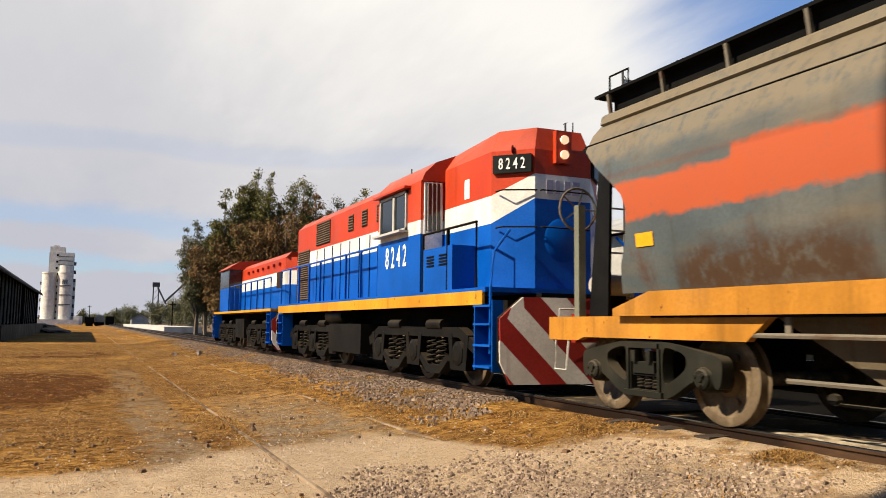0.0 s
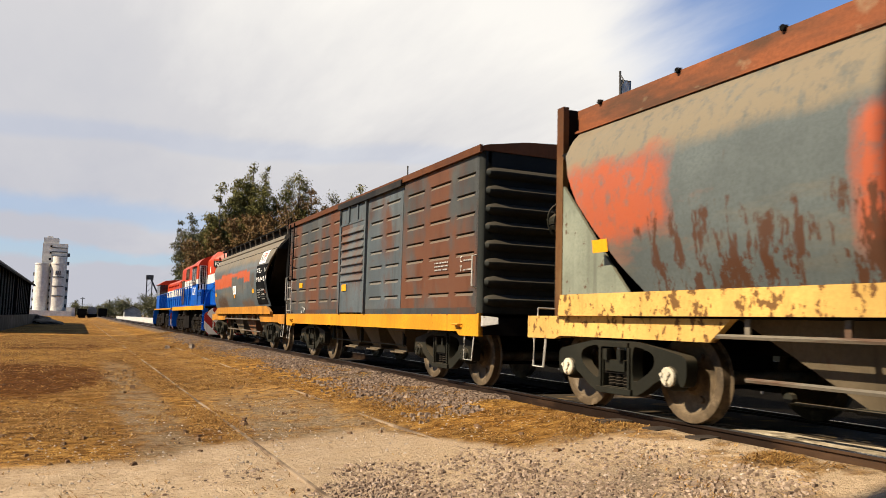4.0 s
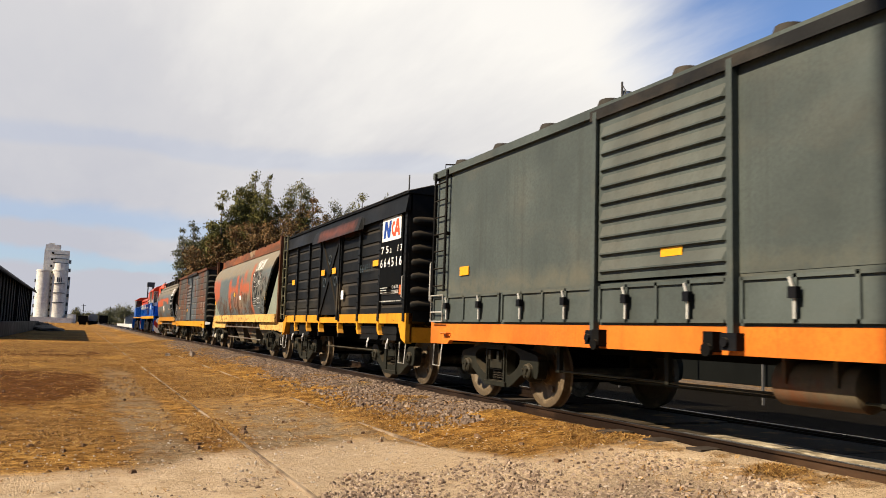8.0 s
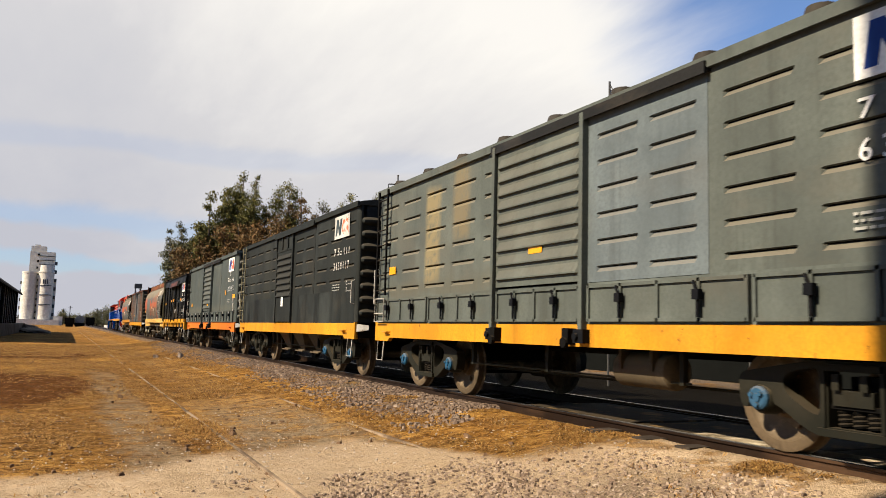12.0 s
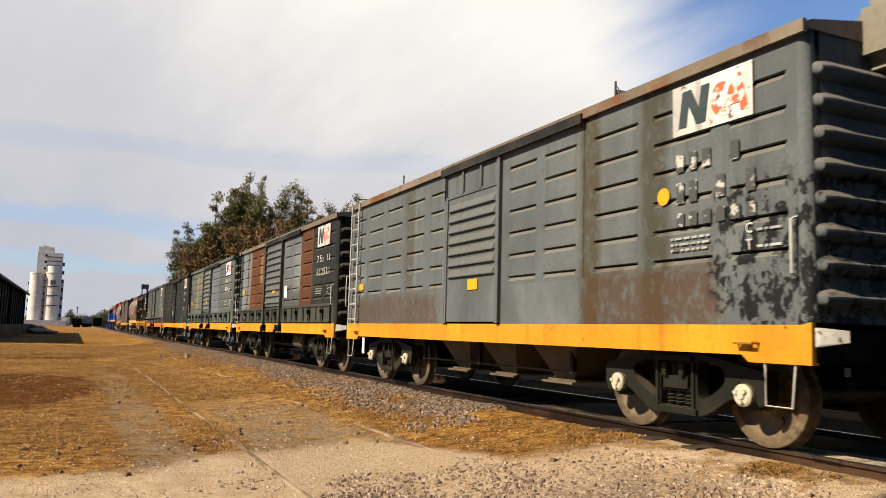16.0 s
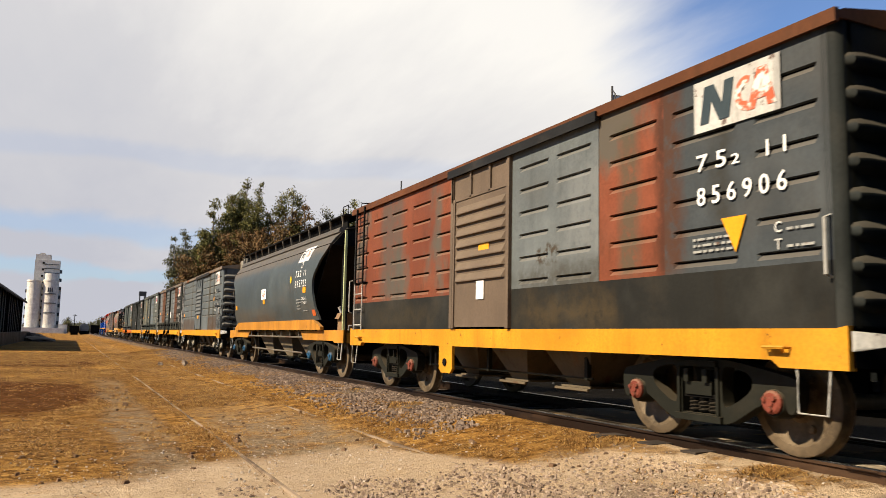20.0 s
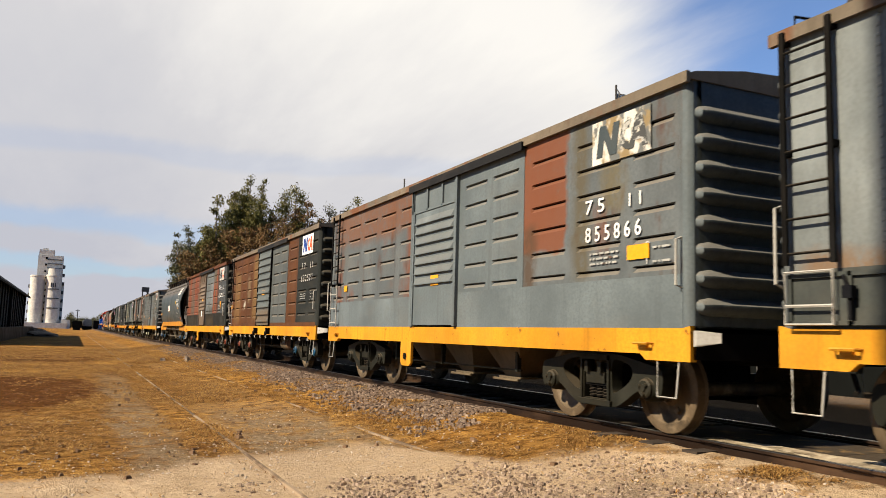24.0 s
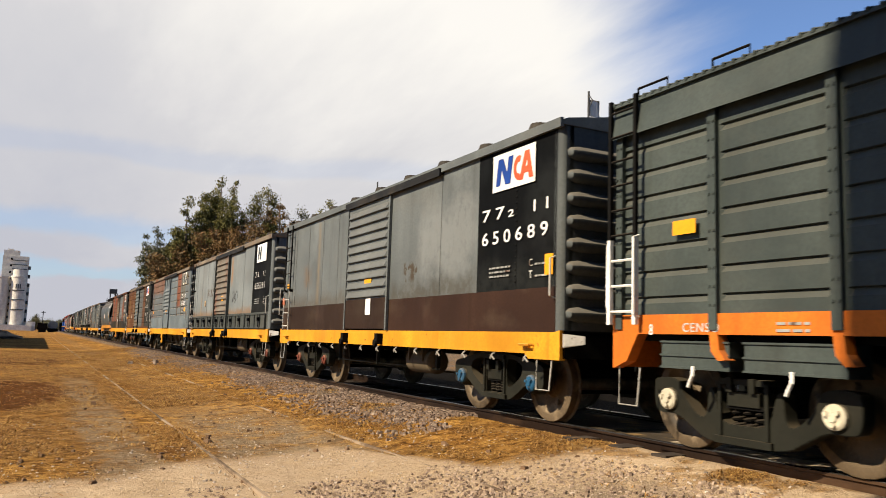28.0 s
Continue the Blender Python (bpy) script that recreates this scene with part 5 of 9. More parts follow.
def ladder(parent, s, y0, y1, z0, z1, rungs, material, x=1.52, label="steel ladder", pale_to=0.0):
    """Stiles on brackets; the foot below pale_to is painted pale."""
    bm = bmesh.new()
    for y in (y0, y1):
        box(bm, s * x - 0.012, s * x + 0.012, y - 0.024, y + 0.024, max(z0, pale_to), z1)
        for z in (z0 + 0.9, z1 - 0.08):
            box(bm, min(s * 1.44, s * x), max(s * 1.44, s * x), y - 0.03, y + 0.03, z - 0.025, z + 0.025)
    lad = part("ladder", bm, material, parent, label)
    if pale_to > z0:
        for y in (y0, y1): boxed("ladder_foot", (s * x - 0.010, s * x + 0.010, y - 0.011, y + 0.011, z0, pale_to), LIGHT_GREY, lad, "pale foot of the ladder")
    for k in range(rungs):
        z = z0 + 0.02 + (k + 0.25) * (z1 - z0) / rungs
        bm = bmesh.new(); tube(bm, [(s * x, y0, z), (s * x, y1, z)], 0.012, 5)
        part("rung", bm, LIGHT_GREY if z < pale_to else material, lad)


def grab(parent, s, y, z0, z1, x=1.45, material=None):
    bm = bmesh.new()
    tube(bm, [(s * x, y, z0), (s * (x + 0.07), y, z0 + 0.02), (s * (x + 0.07), y, z1 - 0.02), (s * x, y, z1)], 0.013, 5)
    part("grab_handle", bm, material or LIGHT_GREY, parent, "thin pale grab handle")


def brake_wheel(parent, y, out, x=0.1, z=2.55, r=0.27, tone=None, chain=True):
    bm = bmesh.new()
    yy = y + out * 0.28
    ring = [(x + r * math.cos(a), yy, z + r * math.sin(a)) for a in [2 * math.pi * k / 24 for k in range(24)]]
    tube(bm, ring, 0.014, 6, closed=True)
    for k in range(6):
        a = 2 * math.pi * k / 6 + 0.3
        tube(bm, [(x + 0.09 * math.cos(a), yy - out * 0.03, z + 0.09 * math.sin(a)), (x + r * math.cos(a), yy, z + r * math.sin(a))], 0.012, 5)
    part("brake_wheel", bm, tone or TRUCK_IRON, parent, "spoked hand brake wheel")
    bm = bmesh.new()
    lathe_x(bm, [(0, 0.0), (0, 0.15), (0.05, 0.16), (0.16, 0.13), (0.22, 0.13)], seg=14)
    for v in bm.verts: v.co = (x + v.co.y, yy - out * (v.co.x + 0.02), z + v.co.z)
    part("brake_gearbox", bm, TRUCK_IRON, parent, "round cast brake gearbox")
    if chain:
        bm = bmesh.new()
        zz = z - 0.30
        while zz > 1.15:
            tube(bm, [(x - 0.05 + 0.018 * math.cos(a), yy - out * 0.10, zz + 0.035 * math.sin(a)) for a in [2 * math.pi * k / 8 for k in range(8)]], 0.007, 4, closed=True)
            zz -= 0.058
        part("brake_chain", bm, TRUCK_IRON, parent, "hanging rusty brake chain")


def end_wall(parent, y, out, z0, z1, half, material, ribs=8, rib_z0=1.27, pitch=0.262, dep=0.085):
    """Pressed steel end with tapered horizontal ribs."""
    bm = bmesh.new()
    xs = (-half, -half + 0.015, -half + 0.05, -half + 0.16, half - 0.16, half - 0.05, half - 0.015, half)
    dx, hx = (0, 0, 0.75, 1, 1, 0.75, 0, 0), (0.4, 0.4, 0.75, 1, 1, 0.75, 0.4, 0.4)
    prof = ((-0.085, 0), (-0.062, 0.62), (-0.02, 1), (0.022, 1), (0.064, 0.55), (0.085, 0))
    zs, dz, zc_of, off = [z0], [0], [z0], [0]
    for k in range(ribs):
        zc = rib_z0 + k * pitch
        if zc > z1 - 0.2: break
        for o, d in prof: zs.append(zc + o); dz.append(d); zc_of.append(zc); off.append(o)
    zs.append(z1); dz.append(0); zc_of.append(z1); off.append(0)
    g = [[bm.verts.new((x, y + out * dep * dx[i] * dz[j], zc_of[j] + off[j] * (hx[i] if 0 < j < len(zs) - 1 else 1))) for j in range(len(zs))] for i, x in enumerate(xs)]
    for a, b in zip(g, g[1:]):
        for j in range(len(zs) - 1): bm.faces.new((a[j], a[j + 1], b[j + 1], b[j]))
    return part("end_wall", bm, material, parent, "pressed steel end wall with horizontal ribs", smooth=True)


def corner_post(parent, s, y, out, z0, z1, material):
    bm = bmesh.new()
    r = 0.09
    arc = [(s * (1.45 - r + r * math.sin(a)), y - out * (r - r * math.cos(a))) for a in [math.pi / 2 * k / 4 for k in range(5)]]
    loop = arc + [(s * 1.45, y - out * 0.16), (s * 1.36, y - out * 0.16), (s * 1.30, y - out * 0.0)]
    hull(bm, [(x, yy, z0) for x, yy in loop], [(x, yy, z1) for x, yy in loop])
    part("corner_post", bm, material, parent, smooth=True)

# ---------------------------------------------------------------- box wagons
VEHICLES = []        # (thing, place of its front end when the clip starts)
RIB_Z = (1.37, 1.66, 1.95, 2.24, 2.53, 2.82, 3.11)
XW = 1.45


def thing(name, front, label, category, group):
    e = new(name)
    VEHICLES.append((e, front))
    return tagged(e, label, category, group)


def pressed(bm, s, u0, u1, z0, z1, x, cols, rows, depth, h):
    """Side sheet with pressed grooves (depth < 0) or ridges."""
    us, du = [u0], [0]
    for a, b in cols:
        us += [a, a + 0.035, b - 0.035, b]; du += [0, 1, 1, 0]
    us.append(u1); du.append(0)
    vs, dv = [z0], [0]
    prof = ((-h, 0), (h * 0.35, 0.72), (h * 0.72, 1), (h, 0)) if depth < 0 else ((-h, 0), (-h * 0.86, 1), (-h * 0.60, 1), (h, 0))
    for r in rows:
        if z0 + h < r < z1 - h:
            for a, d in prof: vs.append(r + a); dv.append(d)
    vs.append(z1); dv.append(0)
    relief(bm, lambda u, v, d: (s * (x + d), -u, v), us, vs, lambda i, j: depth * du[i] * dv[j])


def side_panel(parent, s, u0, u1, z0, z1, material, cols=(), rows=RIB_Z, x=XW, name="side_panel", label="", seams=(), h=0.033, depth=-0.046):
    edges = [u0, *seams, u1]
    for a, b in zip(edges, edges[1:]):
        bm = bmesh.new()
        pressed(bm, s, a, b, z0, z1, x, [c for c in cols if a < c[0] and c[1] < b], rows, depth, h)
        ob = part(name, bm, material, parent, label)
    for u in seams:
        bm = bmesh.new()
        rz = [z0 + 0.02 + 0.075 * k for k in range(int((z1 - z0) / 0.075))]
        relief(
            bm, lambda a, v, d: (s * (x + 0.004 + d), -a, v), [u - 0.022, u - 0.016, u + 0.016, u + 0.022], [z0] + [q for r in rz[1:] for q in (r - 0.016, r - 0.006, r + 0.006, r + 0.016)] + [z1],
            lambda i, j: 0.006 if 0 < i < 3 and j % 4 in (2, 3) and j > 0 else 0)
        part("rivet_strip", bm, material, parent)
    return ob


def logo(parent, u0, u1, z0, z1, x=-1.462, state="clean"):
    """White panel with three slanted letter-like shapes in blue and red."""
    w, h = u1 - u0, z1 - z0
    P = lambda a, b: (-(u0 + a * w), z0 + b * h)
    decal("logo_panel", [P(0, 0), P(1, 0), P(1, 1), P(0, 1)], {"worn": FADED_WHITE, "ghost": STAINED_PANEL}.get(state, WHITE), parent, "white painted emblem panel", x)
    blue, red = (LOGO_BLUE, LOGO_RED) if state == "clean" else (LOGO_DARK, FLAKED_MARK if state == "ghost" else WORN_RED)
    bm = bmesh.new()
    for q in ([(0.08, 0.14), (0.19, 0.14), (0.25, 0.86), (0.14, 0.86)], [(0.33, 0.14), (0.44, 0.14), (0.50, 0.86), (0.39, 0.86)], [(0.15, 0.86), (0.26, 0.86), (0.43, 0.14), (0.32, 0.14)]):
        d = 0.001 * (q[0][0] > 0.14) + 0.001 * (q[0][0] > 0.2)
        hull(bm, [(x - 0.005 - d, *P(*k)) for k in q], [(x - 0.008 - d, *P(*k)) for k in q])
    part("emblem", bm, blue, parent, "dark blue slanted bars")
    if state == "half": return
    bm = bmesh.new()
    arc = [math.pi * (0.35 + 1.25 * k / 12) for k in range(13)]
    for a, b in zip(arc, arc[1:]):
        q = [(0.63 + 0.12 * math.cos(a), 0.48 + 0.32 * math.sin(a)), (0.63 + 0.12 * math.cos(b), 0.48 + 0.32 * math.sin(b)), (0.63 + 0.055 * math.cos(b), 0.48 + 0.15 * math.sin(b)), (0.63 + 0.055 * math.cos(a), 0.48 + 0.15 * math.sin(a))]
        hull(bm, [(x - 0.005, *P(*k)) for k in q], [(x - 0.008, *P(*k)) for k in q])
    for i, q in enumerate(([(0.64, 0.14), (0.73, 0.14), (0.85, 0.86), (0.77, 0.86)], [(0.87, 0.14), (0.96, 0.14), (0.87, 0.86), (0.79, 0.86)], [(0.70, 0.30), (0.92, 0.30), (0.90, 0.46), (0.73, 0.46)])):
        hull(bm, [(x - 0.0055 - 0.001 * i, *P(*k)) for k in q], [(x - 0.0085 - 0.001 * i, *P(*k)) for k in q])
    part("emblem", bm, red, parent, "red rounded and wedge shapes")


def under_gear(parent, L, kind, caps, style="arch", centres=(1.70, 9.45)):
    bm = bmesh.new()
    box(bm, -0.32, 0.32, -L + 0.1, -0.1, 0.72, 1.06)
    for u in (0.05, 1.7, 4.2, 5.6, 7.0, L - 1.8, L - 0.1):
        box(bm, -1.40, 1.40, -u - 0.05, -u + 0.05, 0.84, 1.06)
    box(bm, -1.40, 1.40, -L, 0, 1.03, 1.075)
    part("underframe", bm, BLACKISH, parent, "black steel underframe")
    for i, u in enumerate(centres): truck(parent, -u, caps[i], style)
    if kind == "chutes":
        for u in (4.35, 5.75, 7.15):
            for s in (-1, 1):
                bm = bmesh.new()
                lo = [(s * x, -u + d, 0.40) for x, d in ((0.35, 0.20), (0.92, 0.20), (0.92, -0.20), (0.35, -0.20))]
                hi = [(s * x, -u + d, 0.84) for x, d in ((0.30, 0.50), (1.12, 0.50), (1.12, -0.50), (0.30, -0.50))]
                hull(bm, lo, hi)
                box(bm, min(s * 0.3, s * 0.98), max(s * 0.3, s * 0.98), -u - 0.30, -u + 0.30, 0.375, 0.40)
                tube(bm, [(s * 1.04, -u - 0.34, 0.36), (s * 1.04, -u + 0.34, 0.36)], 0.02, 5)
                part("discharge_chute", bm, CHUTE, parent, "dusty steel discharge chute")
    else:
        bm = bmesh.new()
        lathe_x(bm, [(-0.45, 0.0), (-0.45, 0.12), (-0.40, 0.19), (0.40, 0.19), (0.45, 0.12), (0.45, 0.0)], seg=16)
        for v in bm.verts: v.co = (-0.95 + v.co.y, -6.9 + v.co.x, 0.60 + v.co.z)
        for d in (-0.25, 0.25): box(bm, -1.16, -0.74, -6.9 + d - 0.02, -6.9 + d + 0.02, 0.60, 0.86)
        part("air_tank", bm, CHUTE, parent, "dusty brake air reservoir", smooth=True)
    bm = bmesh.new()
    tube(bm, [(-1.05, -3.0, 0.50), (-1.05, -7.6, 0.50)], 0.014, 6)
    tube(bm, [(-0.6, -2.6, 0.42), (-0.6, -8.2, 0.44)], 0.018, 6)
    for u in (3.1, 5.1, 7.5): box(bm, -1.08, -1.02, -u - 0.03, -u + 0.03, 0.48, 0.86)
    part("brake_rod", bm, TRUCK_IRON, parent, "thin dark brake rod")


CHUTE = worn("dusty_chute_steel", (0.15, 0.115, 0.072), dirt=0.6, dust=0.35, rust=0.03, rough=0.75)


def sills(parent, L, material, z0=0.82, z1=1.07, label="yellow painted side sill", bracket=False):
    for s in (-1, 1):
        bm = bmesh.new()
        a, b = s * (XW + 0.012), s * (XW - 0.06)
        prism = [(0, z0 - 0.06), (0, z1 + 0.02), (-0.1, z1), (-L + 0.1, z1), (-L, z1 + 0.02), (-L, z0 - 0.06), (-L + 0.62, z0 - 0.06), (-L + 0.70, z0), (-0.70, z0), (-0.62, z0 - 0.06)]
        prism_yz(bm, prism, min(a, b), max(a, b))
        part("side_sill", bm, material, parent, label)
        for u in (0.25, L - 0.32): stirrup(parent, s, -u, z0 - 0.06)
        for u in (0.62, L - 0.62):
            bm = bmesh.new()
            tube(bm, [(s * 1.46, -u + 0.11, z0 + 0.1), (s * 1.53, -u + 0.10, z0 + 0.1), (s * 1.53, -u - 0.10, z0 + 0.1), (s * 1.46, -u - 0.11, z0 + 0.1)], 0.014, 5)
            box(bm, min(s * 1.45, s * 1.50), max(s * 1.45, s * 1.50), -u - 0.05, -u + 0.05, z0 + 0.06, z0 + 0.11)
            part("rope_hook", bm, material, parent)
    for y, o in ((0, 1), (-L, -1)):
        bm = bmesh.new()
        box(bm, -1.42, 1.42, min(y, y - o * 0.06), max(y, y - o * 0.06), 0.78, 1.09)
        part("headstock", bm, BLACKISH, parent)
        coupler(parent, y, o)
        bm = bmesh.new()
        hull(bm, [(-1.42, y, 0.90), (-1.36, y, 0.90), (-1.36, y, 1.05), (-1.42, y, 1.05)], [(-1.40, y + o * 0.02, 0.92), (-1.22, y + o * 0.14, 0.94), (-1.22, y + o * 0.14, 1.03), (-1.40, y + o * 0.02, 1.04)])
        part("push_plate", bm, FADED_WHITE, parent, "scuffed pale corner plate")
    if bracket:
        bm = bmesh.new()
        prism_yz(bm, [(-4.25, z0), (-4.70, z0), (-4.70, 0.48), (-4.62, 0.42), (-4.33, 0.42), (-4.25, 0.48)], -XW - 0.012, -XW + 0.03)
        part("sill_bracket", bm, material, parent)
        bm = bmesh.new()
        lathe_x(bm, [(0, 0.0), (0, 0.055), (0.02, 0.055), (0.02, 0)], cx=-XW - 0.034, cy=-4.47, cz=0.58, seg=12)
        part("bracket_hole", bm, BLACKISH, parent)


def roof(parent, L, material, z=3.42, over=0.02, hatches=0, dome=True):
    bm = bmesh.new()
    w = XW + over
    prof = [(-w, z), (-w, z + 0.055), (-w + 0.08, z + 0.085), (-0.75, z + 0.19), (0, z + 0.24), (0.75, z + 0.19), (w - 0.08, z + 0.085), (w, z + 0.055), (w, z)]
    prism_xz(bm, prof, -L - 0.02, 0.02)
    for s in (-1, 1): box(bm, min(s * (w - 0.01), s * (w + 0.035)), max(s * (w - 0.01), s * (w + 0.035)), -L - 0.02, 0.02, z - 0.035, z + 0.075)
    for k in range(int(L / 0.95)):
        y = -0.5 - 0.95 * k
        for s in (-1, 1):
            hull(bm, [(s * 1.42, y - 0.03, z + 0.08), (s * 1.42, y + 0.03, z + 0.08), (0, y + 0.03, z + 0.23), (0, y - 0.03, z + 0.23)],
                 [(s * 1.42, y - 0.02, z + 0.11), (s * 1.42, y + 0.02, z + 0.11), (0, y + 0.02, z + 0.265), (0, y - 0.02, z + 0.265)])
    part("roof", bm, material, parent)
    for k in range(hatches):
        y = -0.75 - k * (L - 1.4) / max(1, hatches - 1)
        for s in (-1, 1):
            bm = bmesh.new()
            ring = [(0.15 * math.cos(a), 0.15 * math.sin(a)) for a in [2 * math.pi * j / 12 for j in range(12)]]
            hull(bm, [(s * 1.33 + a, y + b, z + 0.08) for a, b in ring], [(s * 1.33 + a * 0.8, y + b * 0.8, z + 0.165) for a, b in ring])
            part("roof_hatch", bm, HATCH, parent, "small round dark roof hatch", smooth=True)
    for s in (-1, 1):
        bm = bmesh.new()
        tube(bm, [(s * 1.35, -0.12, z + 0.09), (s * 1.35, -0.12, z + 0.22), (s * 0.95, -0.12, z + 0.26), (s * 0.95, -0.12, z + 0.13)], 0.013, 5)
        tube(bm, [(s * 1.0, -0.55, z + 0.13), (s * 1.0, -0.55, z + 0.27), (s * 1.0, -0.95, z + 0.27), (s * 1.0, -0.95, z + 0.13)], 0.013, 5)
        part("roof_grab", bm, BLACKISH, parent, "bent roof grab irons")


HATCH = worn("dark_hatch_paint", (0.030, 0.030, 0.030), dust=0.3)


def louvred_door(parent, s, u0, u1, z0, z1, ribs, material, x=XW + 0.035, frame=0.05, plain_to=None, frame_mat=None):
    bm = bmesh.new()
    zb = plain_to or z0 + 0.06
    step = (z1 - 0.08 - zb) / ribs
    pressed(bm, s, u0, u1, z0, z1, x, [(u0 + 0.06, u1 - 0.06)], [zb + (k + 0.5) * step for k in range(ribs)], 0.04, step * 0.36)
    d = part("door", bm, material, parent, "ribbed sliding wagon door")
    for u in (u0, u1):
        bm = bmesh.new()
        box(bm, min(s * (x - 0.02), s * (x + 0.022)), max(s * (x - 0.02), s * (x + 0.022)), -u - frame / 2, -u + frame / 2, z0 - 0.02, z1 + 0.02)
        part("door_frame", bm, frame_mat or material, d)
    return d


def door_track(parent, s, u0, u1, z, material=None, rollers=True):
    bm = bmesh.new()
    box(bm, min(s * XW, s * (XW + 0.085)), max(s * XW, s * (XW + 0.085)), -u1, -u0, z, z + 0.085)
    box(bm, min(s * (XW + 0.06), s * (XW + 0.085)), max(s * (XW + 0.06), s * (XW + 0.085)), -u1, -u0, z - 0.03, z)
    part("door_track", bm, material or HATCH, parent, "dark overhead door rail")
    for u in (u0 + 0.2, u0 + 1.85) if rollers else ():
        bm = bmesh.new()
        box(bm, min(s * XW, s * (XW + 0.12)), max(s * XW, s * (XW + 0.12)), -u - 0.06, -u + 0.06, 0.84, 1.02)
        lathe_x(bm, [(0, 0.06), (s * 0.05, 0.06), (s * 0.05, 0)], cx=s * (XW + 0.10), cy=-u, cz=0.86, seg=10)
        part("door_roller", bm, BLACKISH, parent)


def boxcar(name, front, c):
    """A bogie box wagon 11.25 m long over the headstocks; c holds what sets this one apart."""
    L = 11.25
    e = thing(name, front, c["label"], "freight wagon", "wagons of the train")
    drop = c.get("drop", False)
    base = c["body"]
    z_low = 1.52 if drop else c.get("band_z", 1.58)
    bm = bmesh.new()
    box(bm, -XW + 0.035, XW - 0.035, -L + 0.05, -0.05, 1.06, 3.44)
    part("body_core", bm, BLACKISH, e)
    for s in (-1, 1):
        near = s < 0
        ribbed = c.get("ribbed", True)
        d0, d1 = c["door_span"] if "door_span" in c else (4.45, 6.42) if c.get("wide") else (4.67, 6.38)
        fc = c.get("front_cols", ((0.20, 0.92), (1.14, 1.87), (2.10, 2.83), (3.06, 3.79), (4.04, d0 - 0.10))) if ribbed else ()
        pc = ((d1 + 0.20, d1 + 0.88), (d1 + 1.05, 8.12)) if ribbed else ()
        rc = ((8.44, 9.20), (9.42, 10.22), (10.42, 11.05)) if ribbed else ()
        seams = c.get("seams", ())
        side_panel(e, s, 0.10, d0, z_low, 3.43, c.get("front_panel", base), fc, seams=[u for u in seams if u < d0])
        if c.get("front_strip"):
            side_panel(e, s, 0.10, 1.60, z_low + 0.003, 3.425, c["front_strip"], ((0.78, 1.52),), x=XW + 0.004, name="corner_panel")
        side_panel(e, s, d1, 8.26, z_low, 3.43, c.get("plug", base), pc, x=XW + 0.006, name="plug_panel", label="riveted steel plug panel beside the door")
        split = c.get("split", 8.26)
        if split > 8.26:
            side_panel(e, s, 8.26, split, z_low, 3.43, c.get("mid_panel", c.get("plug", base)), [q for q in rc if q[1] <= split + 0.05], seams=[u for u in seams if 8.26 < u < split])
            side_panel(e, s, split, L - 0.10, z_low, 3.43, c.get("rear_panel", base), [q for q in rc if q[0] >= split - 0.05], seams=[u for u in seams if u > split])
        else:
            side_panel(e, s, 8.26, L - 0.10, z_low, 3.43, c.get("rear_panel", base), rc, seams=[u for u in seams if u > 8.26])
        if drop:
            bm = bmesh.new()
            box(bm, min(s * (XW - 0.03), s * XW), max(s * (XW - 0.03), s * XW), -L + 0.10, -0.10, 1.06, 1.52)
            part("lower_band", bm, c.get("drop_mat", base), e)
            drop_doors(e, s, c.get("drop_mat", base), c.get("latch", LATCH_HUB))
        else:
            for u0, u1, key in ((0.10, d0, "band_front"), (d1, L - 0.10, "band_rear")):
                side_panel(e, s, u0, u1, 1.07, z_low, c.get(key, c.get("band", base)), (), name="lower_band", x=XW + 0.004)
        # door with its header
        dm = c.get("door", base)
        if c.get("wide"):
            louvred_door(e, s, d0, d1, (1.54 if drop else 1.10), 3.34, 10 if not drop else 9, dm, plain_to=c.get("door_plain"), frame_mat=c.get("door_edge"))
            if c.get("door_plain"):
                side_panel(e, s, d0 + 0.03, d1 - 0.03, 1.10, c["door_plain"], c.get("band", base), (), x=XW + 0.042, name="door_kick_plate")
        else:
            louvred_door(e, s, d0 + 0.10, d1 - 0.04, 1.10, 2.96, 7, dm, plain_to=1.72)
            bm = bmesh.new()
            box(bm, min(s * XW, s * (XW + 0.02)), max(s * XW, s * (XW + 0.02)), -d1 + 0.04, -d0, 2.98, 3.34)
            for u in (d0 + 0.02, d0 + 0.60, d0 + 1.17, d1 - 0.06):
                box(bm, min(s * XW, s * (XW + 0.05)), max(s * XW, s * (XW + 0.05)), -u - 0.025, -u + 0.025, 2.96, 3.36)
            box(bm, min(s * XW, s * (XW + 0.05)), max(s * XW, s * (XW + 0.05)), -d1 + 0.03, -d0, 2.95, 2.99)
            box(bm, min(s * XW, s * (XW + 0.05)), max(s * XW, s * (XW + 0.05)), -d0 - 0.05, -d0 + 0.03, 1.08, 3.36)
            box(bm, min(s * XW, s * (XW + 0.06)), max(s * XW, s * (XW + 0.06)), -d1 - 0.02, -d1 + 0.03, 1.08, 3.36)
            part("door_header", bm, c.get("door_edge", dm), e, "boxed frame over the door")
        door_track(e, s, d0 - 0.10, 8.30, 3.36, c.get("track"), bool(c.get("wide")))
        lu = 0.13 if drop else c.get("ladder_u", 0.25)
        ladder(e, s, -lu, -lu - 0.43, 1.56 if drop else 1.06, 3.46, 7 if drop else 8, c.get("ladder", BLACKISH), pale_to=0.0 if drop or c.get("ladder") else 1.95)
